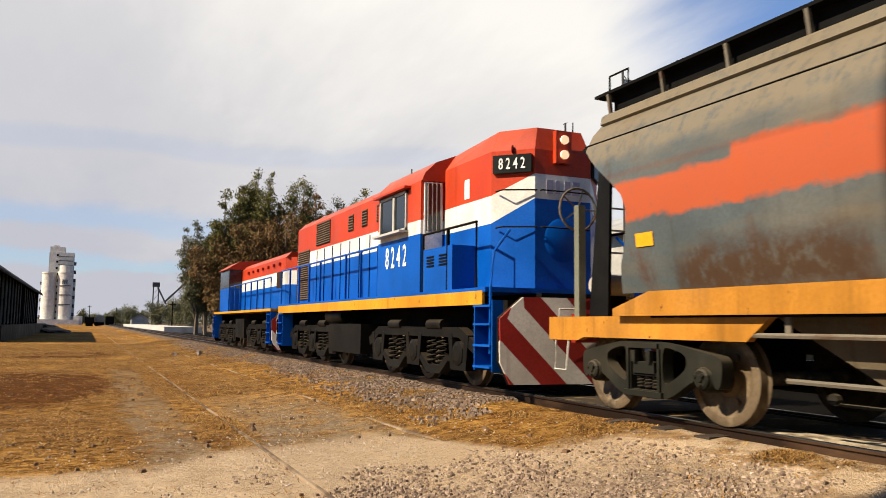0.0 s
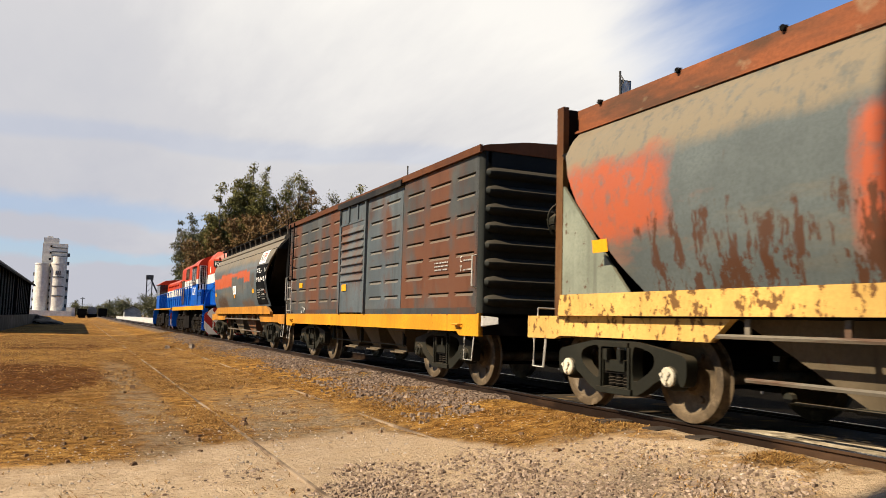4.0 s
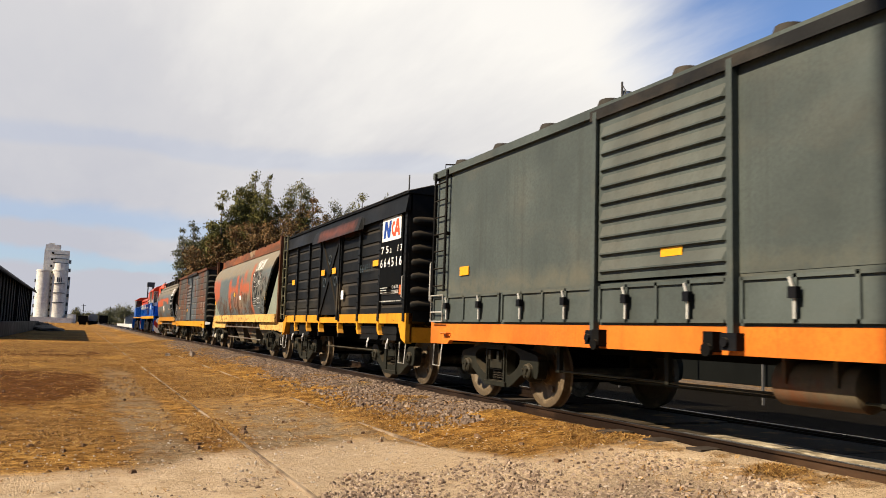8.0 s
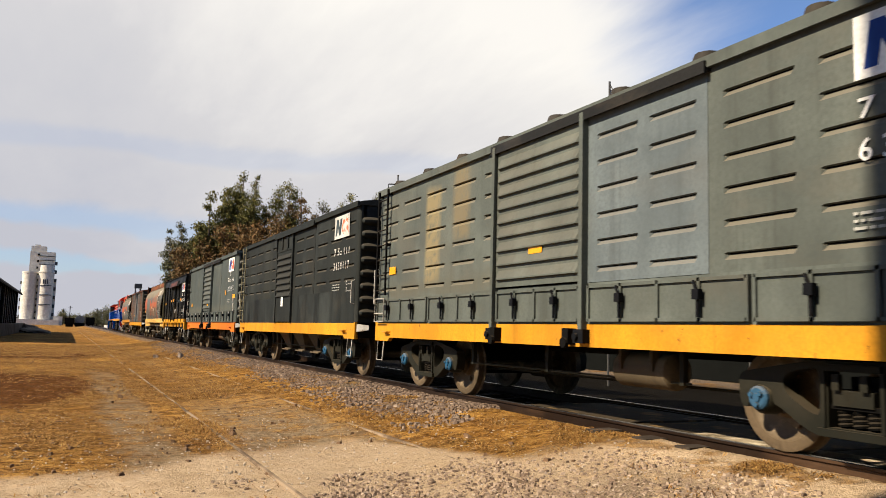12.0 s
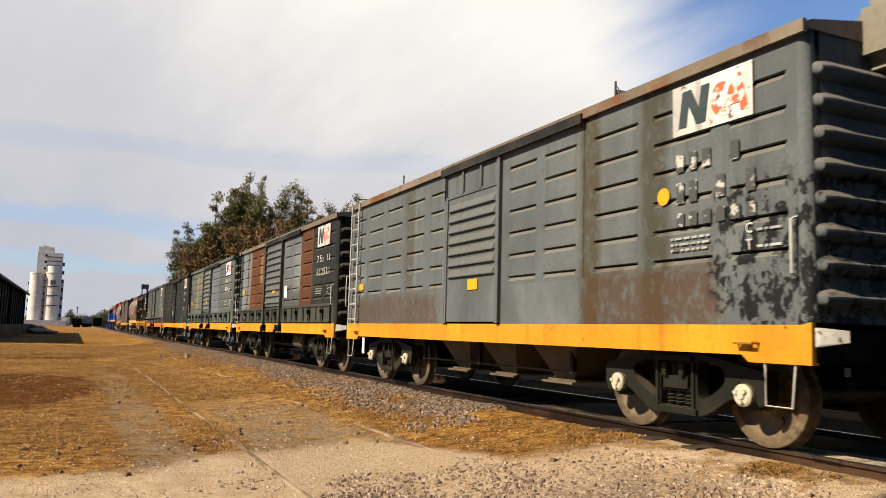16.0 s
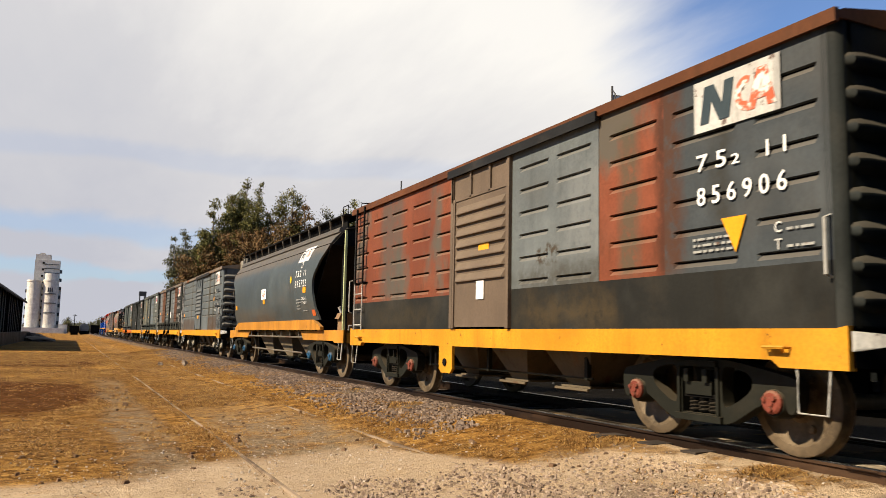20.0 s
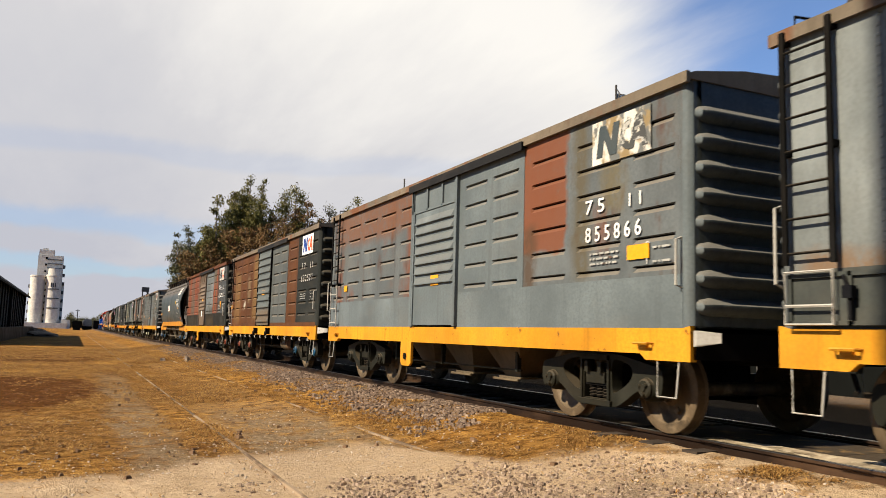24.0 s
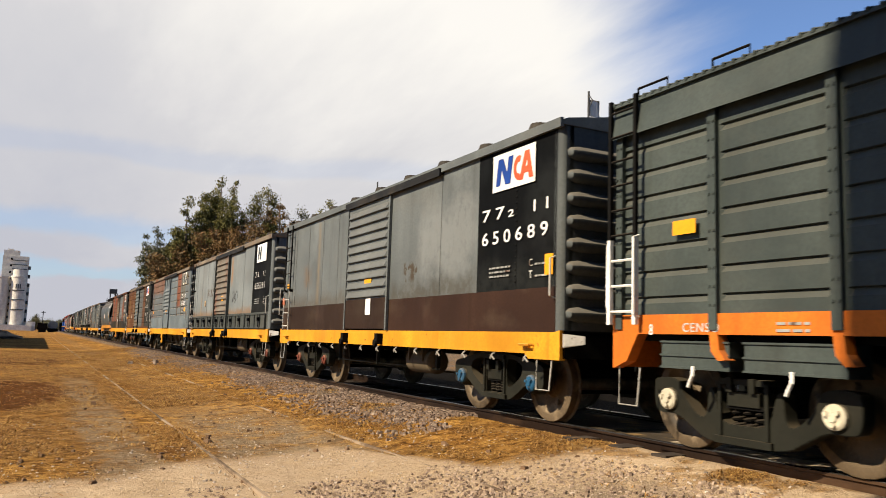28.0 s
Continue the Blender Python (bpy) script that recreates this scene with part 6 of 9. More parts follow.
        if drop:
            bm = bmesh.new()
            tube(bm, [(s * 1.535, -0.13, 1.10), (s * 1.535, -0.13, 1.50), (s * 1.535, -0.56, 1.50), (s * 1.535, -0.56, 1.10)], 0.014, 5, closed=True)
            tube(bm, [(s * 1.535, -0.13, 1.24), (s * 1.535, -0.56, 1.24)], 0.012, 5)
            part("ladder_foot", bm, LIGHT_GREY, e, "pale foot of the ladder")
        grab(e, s, -L + 0.12, 1.45, 1.92, material=c.get("grab"))
        grab(e, s, -0.03, 1.40, 2.05, material=c.get("grab"))
        for y, o in ((0, 1), (-L, -1)):
            corner_post(e, s, y, o, 1.07, 3.44, c.get("ends", base))
        if c.get("clamps"):
            for k in range(14):
                bm = bmesh.new()
                u = 0.7 + k * 0.76
                tube(bm, [(s * 1.44, -u - 0.03, 0.82), (s * 1.47, -u + 0.02, 0.775), (s * 1.45, -u + 0.07, 0.73)], 0.012, 4)
                tube(bm, [(s * 1.47, -u + 0.02, 0.775), (s * 1.45, -u - 0.03, 0.72)], 0.010, 4)
                part("hold_down_clamp", bm, LIGHT_GREY, e, "small pale hold-down clamp")
    for y, o in ((0, 1), (-L, -1)):
        end_wall(e, y, o, 1.07, 3.44, XW - 0.05, c.get("ends", base))
    roof(e, L, c.get("roof", base), hatches=c.get("hatches", 0))
    sills(e, L, c.get("sill", YELLOW), label=c.get("sill_label", "yellow painted side sill"), bracket=c.get("bracket", False))
    under_gear(e, L, c.get("gear", "tank"), c.get("caps", ("dark", "dark")), c.get("truck", "arch"))
    if c.get("brake", True): brake_wheel(e, -L, -1, x=c.get("brake_x", -0.25), z=2.45, tone=c.get("brake_tone"))
    if c.get("end_tank"):
        bm = bmesh.new()
        r, yy = 0.10, -L - 0.02
        box(bm, -0.80, 0.75, -L - 0.62, -L + 0.10, 3.20, 3.82)
        bmesh.ops.bevel(bm, geom=bm.edges[:] + bm.verts[:], offset=0.11, segments=3, affect="EDGES")
        part("end_tank", bm, TANKGREY, e, "weathered rounded box tank on the roof end", smooth=True)
    x = -XW - 0.016
    # emblem, numbers, data
    if c.get("logo"): logo(e, 9.74, 10.72, 2.85, 3.33, x, c["logo"])
    nm = c.get("num_mat", WHITE)
    (tu, tw), tz = c.get("text", (9.76, 1.0)), c.get("text_dz", 0.0)
    if c.get("top"): type_mark(e, c["top"], lambda a, b: (x - 0.004, -tu - tw * a, 2.49 + tz + 0.155 * b), nm)
    if c.get("num"): lettering("number", c["num"], -tu, 2.175 + tz, tw, 0.17, x - 0.004, nm, e, "white stencilled wagon number")
    if c.get("data", True):
        zz = 1.86
        small_print(e, -9.70, zz, 0.5, 3, x)
        lettering("number", "C", -10.62, zz - 0.02, 0.07, 0.09, x, FADED_WHITE, e)
        lettering("number", "T", -10.62, zz - 0.16, 0.07, 0.09, x, FADED_WHITE, e)
        small_print(e, -10.74, zz - 0.01, 0.30, 1, x)
        small_print(e, -10.74, zz - 0.15, 0.30, 1, x)
    if c.get("mark_b"):
        for u in (1.42, 3.30): lettering("letter", "B", 0, 0, 0, 0, 0, FADED_WHITE, e, "white stencilled letter", place=lambda a, b: (-XW - 0.029, -u - 0.11 * a, 1.19 + 0.17 * b))
    if c.get("dmark"):
        lettering("letter", "D", 0, 0, 0, 0, 0, FADED_WHITE, e, "white stencilled letter", place=lambda a, b: (x - 0.004, -10.08 - 0.17 * a, 2.70 + 0.13 * b))
        decal("painted_dot", [(-9.36 + 0.07 * math.cos(math.pi * k / 8), 2.14 + 0.09 * math.sin(math.pi * k / 8)) for k in range(16)], STICKER, e, "sprayed amber dot", x)
    if c.get("triangle"): decal("warning_mark", [(-10.05, 2.03), (-10.33, 2.03), (-10.21, 1.72)], STICKER, e, "amber painted triangle", x)
    if c.get("ghost"):
        r = random.Random(5)
        for z, h in ((2.50, 0.17), (2.20, 0.20), (1.98, 0.13)):
            for k in range(6):
                u = 9.78 + 0.17 * k
                if r.random() < 0.8: decal("faded_mark", [(-u, z), (-u - 0.10, z), (-u - 0.10, z + h), (-u, z + h)], FLAKED_MARK, e, "flaked white number mark", x)
        decal("painted_dot", [(-9.60 + 0.085 * math.cos(math.pi * k / 8), 2.30 + 0.085 * math.sin(math.pi * k / 8)) for k in range(16)], STICKER, e, "sprayed amber dot", x)
    for u, z, w, h, m in c.get("sheets", ()):
        sticker(e, -u, z, w, h, m, x - 0.03 if 4.4 < u < 6.4 else x, "notice" if m in (WHITE,) else "reflector", "white paper notice" if m is WHITE else "amber reflector sheet")
    return e


STAINED_PANEL = surface("stained_emblem_white", (0.66, 0.63, 0.56), [((0.20, 0.13, 0.04), (2.6, 2.6, 1.6), 0.47, 0.55, 0.9), ((0.13, 0.135, 0.13), (4.2, 4.2, 3.0), 0.52, 0.56, 1.0)], rough=0.7)
FLAKED_MARK = surface("flaked_lettering_paint", (0.45, 0.44, 0.40), [((0.06, 0.062, 0.06), (6, 6, 8), 0.42, 0.47, 1.0)], rough=0.7)
TANKGREY = worn("weathered_tank_paint", (0.27, 0.24, 0.185), dirt=0.4, dust=0.5)


LATCH_HUB = worn("dark_latch_paint", (0.010, 0.011, 0.014), dust=0.08)
LATCH_PALE = worn("pale_latch_paint", (0.42, 0.41, 0.38), dust=0.1)


def drop_doors(parent, s, material, latch_mat):
    """Row of hinged drop panels with latches along the lower body side."""
    spans = [(0.14, 2.26), (2.36, 4.36), (4.52, 6.34), (6.52, 8.72), (8.80, 10.98)]
    for u0, u1 in spans:
        bm = bmesh.new()
        x0, x1 = XW, XW + 0.025
        box(bm, min(s * x0, s * x1), max(s * x0, s * x1), -u1, -u0, 1.10, 1.47)
        xf = XW + 0.05
        for z in (1.095, 1.455): box(bm, min(s * x0, s * xf), max(s * x0, s * xf), -u1, -u0, z, z + 0.032)
        n = 4
        for k in range(n + 1):
            u = u0 + (u1 - u0) * k / n
            box(bm, min(s * x0, s * xf), max(s * x0, s * xf), -u - 0.018, -u + 0.018, 1.095, 1.487)
        p = part("drop_panel", bm, material, parent, "hinged lower drop panel with raised frame")
        for k in range(n):
            if k % 2: continue
            u = u0 + (u1 - u0) * (k + 1) / n + 0.02
            bm = bmesh.new()
            stroke(bm, [(-u, 1.13), (-u, 1.33), (-u + 0.05, 1.46)], [0.026, 0.030, 0.022], min(s * (xf + 0.02), s * (xf + 0.035)), max(s * (xf + 0.02), s * (xf + 0.035)))
            part("latch", bm, latch_mat, p, "thin hanging latch lever")
            bm = bmesh.new()
            box(bm, min(s * xf, s * (xf + 0.06)), max(s * xf, s * (xf + 0.06)), -u - 0.04, -u + 0.04, 1.29, 1.38)
            part("latch_hub", bm, LATCH_HUB, p)
    for u in (4.44, 6.43):
        bm = bmesh.new()
        box(bm, min(s * XW, s * (XW + 0.09)), max(s * XW, s * (XW + 0.09)), -u - 0.035, -u + 0.035, 1.0, 3.42)
        part("door_post", bm, material, parent, "dark door post")
        bm = bmesh.new()
        box(bm, min(s * XW, s * (XW + 0.11)), max(s * XW, s * (XW + 0.11)), -u - 0.09, -u + 0.09, 0.86, 1.01)
        lathe_x(bm, [(0, 0.045), (s * 0.05, 0.04), (s * 0.05, 0)], cx=s * (XW + 0.09), cy=-u + 0.03, cz=0.93, seg=10)
        part("post_lug", bm, LATCH_HUB, parent, "dark lug at the foot of the door post")


DKGREEN = worn("dark_green_grey_paint", (0.078, 0.092, 0.085), dirt=0.25, dust=0.2, patches=((0.2, 4.4, 1.5, 1.72, (0.13, 0.12, 0.085), 0.5, 0.5), (6.4, 11.0, 1.5, 1.66, (0.13, 0.12, 0.085), 0.4, 0.5)))
OLIVE = worn("olive_grey_paint", (0.112, 0.126, 0.112), dirt=0.35, dust=0.25, patches=((2.1, 2.62, 1.7, 3.2, (0.26, 0.205, 0.105), 0.8, 0.18), (3.1, 3.6, 2.3, 3.4, (0.20, 0.155, 0.085), 0.7, 0.3), (0.6, 4.4, 1.5, 1.75, (0.11, 0.10, 0.07), 0.5, 0.4)))
CHARCOAL = worn("charcoal_paint", (0.034, 0.038, 0.035), dirt=0.35, dust=0.10, patches=((3.0, 4.0, 1.0, 3.4, (0.040, 0.040, 0.032), 0.4, 0.6), (9.8, 11.2, 1.0, 1.5, (0.05, 0.05, 0.045), 0.5, 0.5)))
BLUEGREY = worn("blue_grey_paint", (0.145, 0.172, 0.182), dirt=0.3, dust=0.2)
MIDGREY = worn("weathered_grey_paint", (0.105, 0.115, 0.112), dirt=0.4, dust=0.2, chips=0.12)
GREY9 = worn("streaked_grey_paint", (0.125, 0.140, 0.142), dirt=0.4, dust=0.2, chips=0.12, patches=((8.2, 8.55, 1.0, 3.5, (0.060, 0.048, 0.025), 0.85, 0.12), (9.25, 9.65, 1.0, 3.5, (0.050, 0.045, 0.028), 0.85, 0.15), (8.3, 10.3, 1.0, 1.62, (0.070, 0.038, 0.018), 0.8, 0.35), (0.5, 4.4, 1.0, 1.56, (0.075, 0.045, 0.026), 0.75, 0.5), (10.2, 11.3, 1.0, 2.3, (0.010, 0.011, 0.012), 1.0, 0.5), (3.0, 3.4, 1.6, 3.4, (0.065, 0.055, 0.035), 0.7, 0.2)))
LTGREY = worn("light_grey_green_paint", (0.205, 0.225, 0.225), dirt=0.2, dust=0.2, chips=0.06, patches=((6.58, 6.80, 2.45, 3.25, (0.28, 0.14, 0.05), 0.8, 0.35), (6.9, 7.6, 1.85, 2.2, (0.02, 0.02, 0.02), 1.0, 0.25), (2.9, 3.9, 2.15, 2.4, (0.06, 0.035, 0.02), 1.0, 0.2), (0.2, 9.3, 1.4, 1.64, (0.19, 0.11, 0.055), 0.8, 0.4), (1.7, 1.9, 1.5, 2.2, (0.24, 0.17, 0.09), 0.6, 0.3)))
SLATE11 = worn("dark_slate_paint", (0.062, 0.070, 0.074), dirt=0.35, dust=0.15, patches=((9.2, 9.55, 1.6, 3.4, (0.075, 0.030, 0.014), 0.85, 0.35), (9.9, 10.15, 2.0, 3.0, (0.035, 0.032, 0.024), 0.7, 0.3)))
SLATE = worn("slate_grey_paint", (0.135, 0.148, 0.148), dirt=0.25, dust=0.15, patches=((1.65, 2.1, 2.05, 2.3, (0.14, 0.085, 0.042), 0.7, 0.9), (2.55, 2.7, 1.6, 3.3, (0.20, 0.15, 0.09), 0.6, 0.2), (7.0, 7.5, 1.85, 2.1, (0.06, 0.045, 0.03), 1.0, 0.4), (6.5, 9.3, 1.5, 1.82, (0.055, 0.048, 0.035), 0.7, 0.6), (7.6, 9.2, 1.95, 2.9, (0.20, 0.205, 0.20), 0.6, 1.0), (0.2, 4.4, 1.5, 1.75, (0.075, 0.06, 0.04), 0.6, 0.5)))
BROWN = worn("brown_oxide_paint", (0.115, 0.044, 0.015), dirt=0.4, dust=0.10, chips=0.25, patches=((0.75, 1.75, 1.2, 2.9, (0.20, 0.122, 0.048), 0.5, 0.8), (3.85, 4.62, 1.3, 3.3, (0.21, 0.13, 0.045), 0.55, 0.7), (3.0, 3.45, 1.9, 2.6, (0.24, 0.18, 0.10), 0.5, 0.9), (2.42, 2.66, 1.60, 1.86, (0.42, 0.38, 0.30), 0.9, 0.9)))
BROWN2 = worn("chestnut_oxide_paint", (0.13, 0.046, 0.016), dirt=0.35, dust=0.1)
BROWN8 = worn("peeling_chestnut_paint", (0.118, 0.045, 0.016), dirt=0.3, dust=0.05, rust=0.15, patches=((0.0, 1.52, 1.4, 3.5, (0.155, 0.17, 0.175), 0.98, 0.7), (1.72, 2.05, 1.5, 3.5, (0.16, 0.165, 0.155), 0.95, 0.6), (-0.2, 0.72, 1.4, 3.5, (0.045, 0.050, 0.050), 0.95, 0.15), (3.5, 3.8, 2.3, 3.2, (0.25, 0.19, 0.10), 0.7, 0.4), (4.3, 4.7, 1.8, 2.4, (0.25, 0.19, 0.10), 0.7, 0.4)))
DKBROWN = worn("dark_brown_paint", (0.045, 0.026, 0.018), dirt=0.4, dust=0.15)
NIGHT = worn("black_panel_paint", (0.007, 0.008, 0.009), dirt=0.15, dust=0.02, spec=0.03, rough=0.85, patches=((9.3, 11.3, 1.5, 1.9, (0.030, 0.032, 0.030), 0.4, 0.7), (10.6, 11.3, 2.2, 3.0, (0.022, 0.024, 0.024), 0.4, 0.7)))
RUSTGREY = worn("rust_over_grey_paint", (0.080, 0.085, 0.082), rust=0.50, rust_col=(0.115, 0.045, 0.022), dirt=0.6, chips=0.3)
BAND2 = worn("mottled_lower_paint", (0.060, 0.066, 0.066), rust=0.38, rust_col=(0.075, 0.034, 0.020), dirt=0.6, chips=0.35)
REDGREY = worn("red_oxide_over_grey_paint", (0.21, 0.060, 0.028), dirt=0.25, dust=0.15, rust=0.25, rust_col=(0.085, 0.078, 0.060), patches=((8.62, 8.92, 1.6, 3.2, (0.080, 0.070, 0.045), 0.8, 0.25), (9.2, 9.4, 1.5, 3.5, (0.05, 0.022, 0.012), 0.8, 0.2), (1.6, 2.6, 1.6, 3.4, (0.08, 0.075, 0.06), 0.7, 0.5)))
SOOTBAND = worn("sooty_lower_paint", (0.034, 0.033, 0.028), dirt=0.4, dust=0.2, patches=((6.6, 8.6, 1.15, 1.45, (0.08, 0.055, 0.026), 0.55, 0.9), (1.0, 4.0, 1.1, 1.4, (0.06, 0.045, 0.024), 0.4, 0.9)))
PATCHBLUE = worn("rusty_blue_grey_paint", (0.125, 0.14, 0.145), rust=0.25, rust_col=(0.14, 0.055, 0.03), dirt=0.45, patches=((8.2, 9.2, 2.0, 3.5, (0.17, 0.06, 0.028), 0.92, 0.5), (0.4, 4.6, 2.75, 3.5, (0.16, 0.07, 0.035), 0.8, 0.6), (8.25, 8.55, 1.1, 2.3, (0.075, 0.045, 0.025), 0.8, 0.3), (9.35, 9.65, 1.6, 3.4, (0.09, 0.07, 0.035), 0.75, 0.35), (9.9, 10.3, 2.3, 2.9, (0.13, 0.10, 0.04), 0.6, 0.4)))
TAN = worn("sun_bleached_roof_paint", (0.20, 0.16, 0.115), dirt=0.35, dust=0.4, rust=0.2)
DOOR12 = worn("grey_green_door_paint", (0.125, 0.147, 0.146), dirt=0.45, dust=0.2, chips=0.2, patches=((4.4, 6.4, 1.0, 1.55, (0.12, 0.07, 0.03), 0.7, 0.5),))
BLUE2 = worn("rust_flecked_blue_grey_paint", (0.105, 0.125, 0.135), rust=0.22, rust_col=(0.10, 0.042, 0.022), dirt=0.5, chips=0.3)
OLIVE_STEEL = worn("olive_ladder_steel_paint", (0.24, 0.215, 0.13), dust=0.1)
PLATE_BUFF = surface("buff_steel_plate", (0.42, 0.30, 0.16), [(RUST, (9, 9, 9), 0.50, 0.58, 0.8)], rough=0.7)
W_, A_ = WHITE, STICKER

boxcar("box_wagon", -6.05, dict(label="grey box wagon with rust-brown weathering and a corrugated end", body=RUSTGREY, plug=BLUE2, door=BLUE2, band=BAND2, roof=BROWN2, ends=CHARCOAL,
       gear="chutes", caps=("dark", "dark"), num=None, data=True, band_z=1.17, num_mat=FADED_WHITE, sheets=((1.27, 1.73, .3, .12, A_), (4.95, 1.55, .3, .14, A_), (1.52, 1.085, .38, .16, FLAKED_MARK))))
boxcar("box_wagon", -42.49, dict(label="smooth dark green-grey box wagon with drop panels and an orange sill", body=DKGREEN, ribbed=False, drop=True, wide=True, sill=ORANGE, latch=LATCH_PALE, sill_label="bright orange side sill", hatches=9, dmark=True,
       logo="clean", num="651455", top="76 2  11", caps=("dark", "dark"), brake=True, sheets=((1.0, 1.78, .29, .13, A_), (5.5, 1.73, .3, .16, A_), (10.7, 1.90, .42, .14, A_), (10.6, 1.14, .25, .24, RED_STICKER))))
boxcar("box_wagon", -54.72, dict(label="charcoal box wagon with pressed side ribs and a yellow sill", body=CHARCOAL, band=worn("streaked_charcoal_paint", (0.036, 0.041, 0.039), dirt=0.5, dust=0.12, streak=((0.004, 0.005, 0.005), 0.8)), ladder=OLIVE_STEEL, track=CHARCOAL, band_z=1.74, gear="chutes", caps=("dark", "blue"), logo="worn", num="3459117", top="75 2 111", num_mat=FADED_WHITE,
       sheets=((5.4, 1.50, .2, .28, W_),)))
boxcar("box_wagon", -67.12, dict(label="olive-grey box wagon with drop panels and pale streaks", body=OLIVE, drop=True, wide=True, hatches=9, plug=BLUEGREY, caps=("blue", "blue"), logo="clean", num="634154", top="76 2  11", text_dz=0.07, truck="arch",
       sheets=((0.62, 1.92, .28, .13, A_), (5.3, 1.92, .3, .14, A_))))
boxcar("box_wagon", -79.45, dict(label="brown and grey box wagon with drop panels", body=BROWN8, drop=True, wide=True, hatches=9, plug=SLATE, door=MIDGREY, drop_mat=worn("dark_olive_paint", (0.064, 0.066, 0.052), dirt=0.4, dust=0.2), caps=("dark", "dark"), split=9.3, mid_panel=BROWN8, mark_b=True,
       rear_panel=CHARCOAL, roof=TAN, ends=CHARCOAL, logo="worn", num="632521", top="75 2  11", num_mat=FADED_WHITE, truck="arch", sheets=((1.0, 2.02, .28, .14, A_), (5.4, 1.92, .3, .14, A_), (6.7, 1.75, .28, .32, W_))))
boxcar("box_wagon", -91.61, dict(label="weathered grey box wagon with a rounded tank on its end", body=GREY9, gear="chutes", caps=("white", "white"), logo="worn", num=None, top=None, roof=TAN, end_tank=True, brake_tone=LIGHT_GREY, ladder=LIGHT_GREY,
       ghost=True, mid_panel=GREY9, sheets=((0.7, 1.72, .25, .12, A_), (5.5, 1.55, .3, .15, A_), (1.0, 0.5, .12, .3, W_))))
boxcar("box_wagon", -118.32, dict(label="rust-red and grey box wagon with a sooty lower band", ladder_u=0.37, body=REDGREY, plug=SLATE, door=worn("dusty_door_paint", (0.16, 0.115, 0.08), dirt=0.3), band=SOOTBAND, gear="chutes", bracket=True, caps=("red", "red"), split=9.3, mid_panel=REDGREY, rear_panel=SLATE11, triangle=True,
       ends=CHARCOAL, roof=BROWN2, end_tank=True, logo="worn", num="856906", top="75 2  11", sheets=((5.55, 2.12, .3, .15, A_), (5.5, 1.48, .22, .26, W_))))
boxcar("box_wagon", -130.71, dict(label="brown box wagon with a pale grey ribbed door", band_z=1.17, door_span=(4.72, 6.42), front_cols=((0.20, 0.80), (1.03, 1.73), (2.01, 2.68), (2.95, 3.65), (3.90, 4.60)), body=BROWN, wide=True, door=DOOR12, door_edge=BLACKISH, plug=MIDGREY, split=9.3, mid_panel=BROWN, rear_panel=CHARCOAL, roof=TAN, ends=CHARCOAL, band=BROWN, hatches=9, clamps=True, caps=("red", "blue"),
       logo="clean", num="632521", top="77  11", num_mat=FADED_WHITE, sheets=((0.26, 1.68, .28, .12, A_), (5.4, 2.0, .3, .14, A_))))
boxcar("box_wagon", -142.98, dict(label="blue-grey box wagon with rusty upper panels", body=PATCHBLUE, plug=BLUEGREY, door=BLUEGREY, band=BLUEGREY, gear="chutes", bracket=True, caps=("dark", "dark"), logo="ghost", num="855866", top="75  11", text=(9.62, 0.95), text_dz=-0.17, ends=BLUEGREY, roof=TAN, brake=False,
       sheets=((1.0, 1.80, .2, .12, A_), (5.5, 1.72, .28, .16, A_), (10.35, 1.76, .34, .15, A_))))
boxcar("box_wagon", -155.23, dict(label="light grey riveted box wagon with drop panels, black number panel", body=LTGREY, ribbed=False, drop=True, wide=True, door=worn("rusty_door_paint", (0.17, 0.15, 0.12), rust=0.42, rust_col=(0.12, 0.055, 0.032), dirt=0.5), drop_mat=worn("grey_green_drop_paint", (0.065, 0.072, 0.066), dirt=0.3), split=9.35, rear_panel=NIGHT, seams=(0.93, 1.88, 2.84, 3.80),
       hatches=9, roof=TAN, ends=SLATE, caps=("dark", "red"), logo="half", brake_x=-0.95, num="655391", top="76  11", text=(9.68, 1.02), text_dz=-0.04, num_mat=FADED_WHITE, sheets=((5.45, 1.95, .34, .16, A_), (2.54, 1.85, .2, .19, PLATE_BUFF))))
boxcar("box_wagon", -167.64, dict(label="slate-grey riveted box wagon with brown lower band, black panel", body=SLATE, ribbed=False, wide=True, band=DKBROWN, band_rear=worn("umber_band_paint", (0.055, 0.028, 0.019), dirt=0.4), door_plain=1.62, split=9.35, rear_panel=NIGHT, seams=(0.98, 1.92, 2.86, 3.80, 10.3), ladder_u=0.38, hatches=9, clamps=True,
       caps=("red", "blue"), logo="clean", num="650689", top="77 2  11", text=(9.50, 1.50), ends=MIDGREY, brake=False, sheets=((5.4, 1.84, .32, .15, A_), (5.5, 1.34, .22, .28, W_), (0.42, 2.02, .2, .1, A_), (0.10, 1.64, .18, .17, RED_STICKER), (10.95, 1.72, .16, .24, STICKER))))


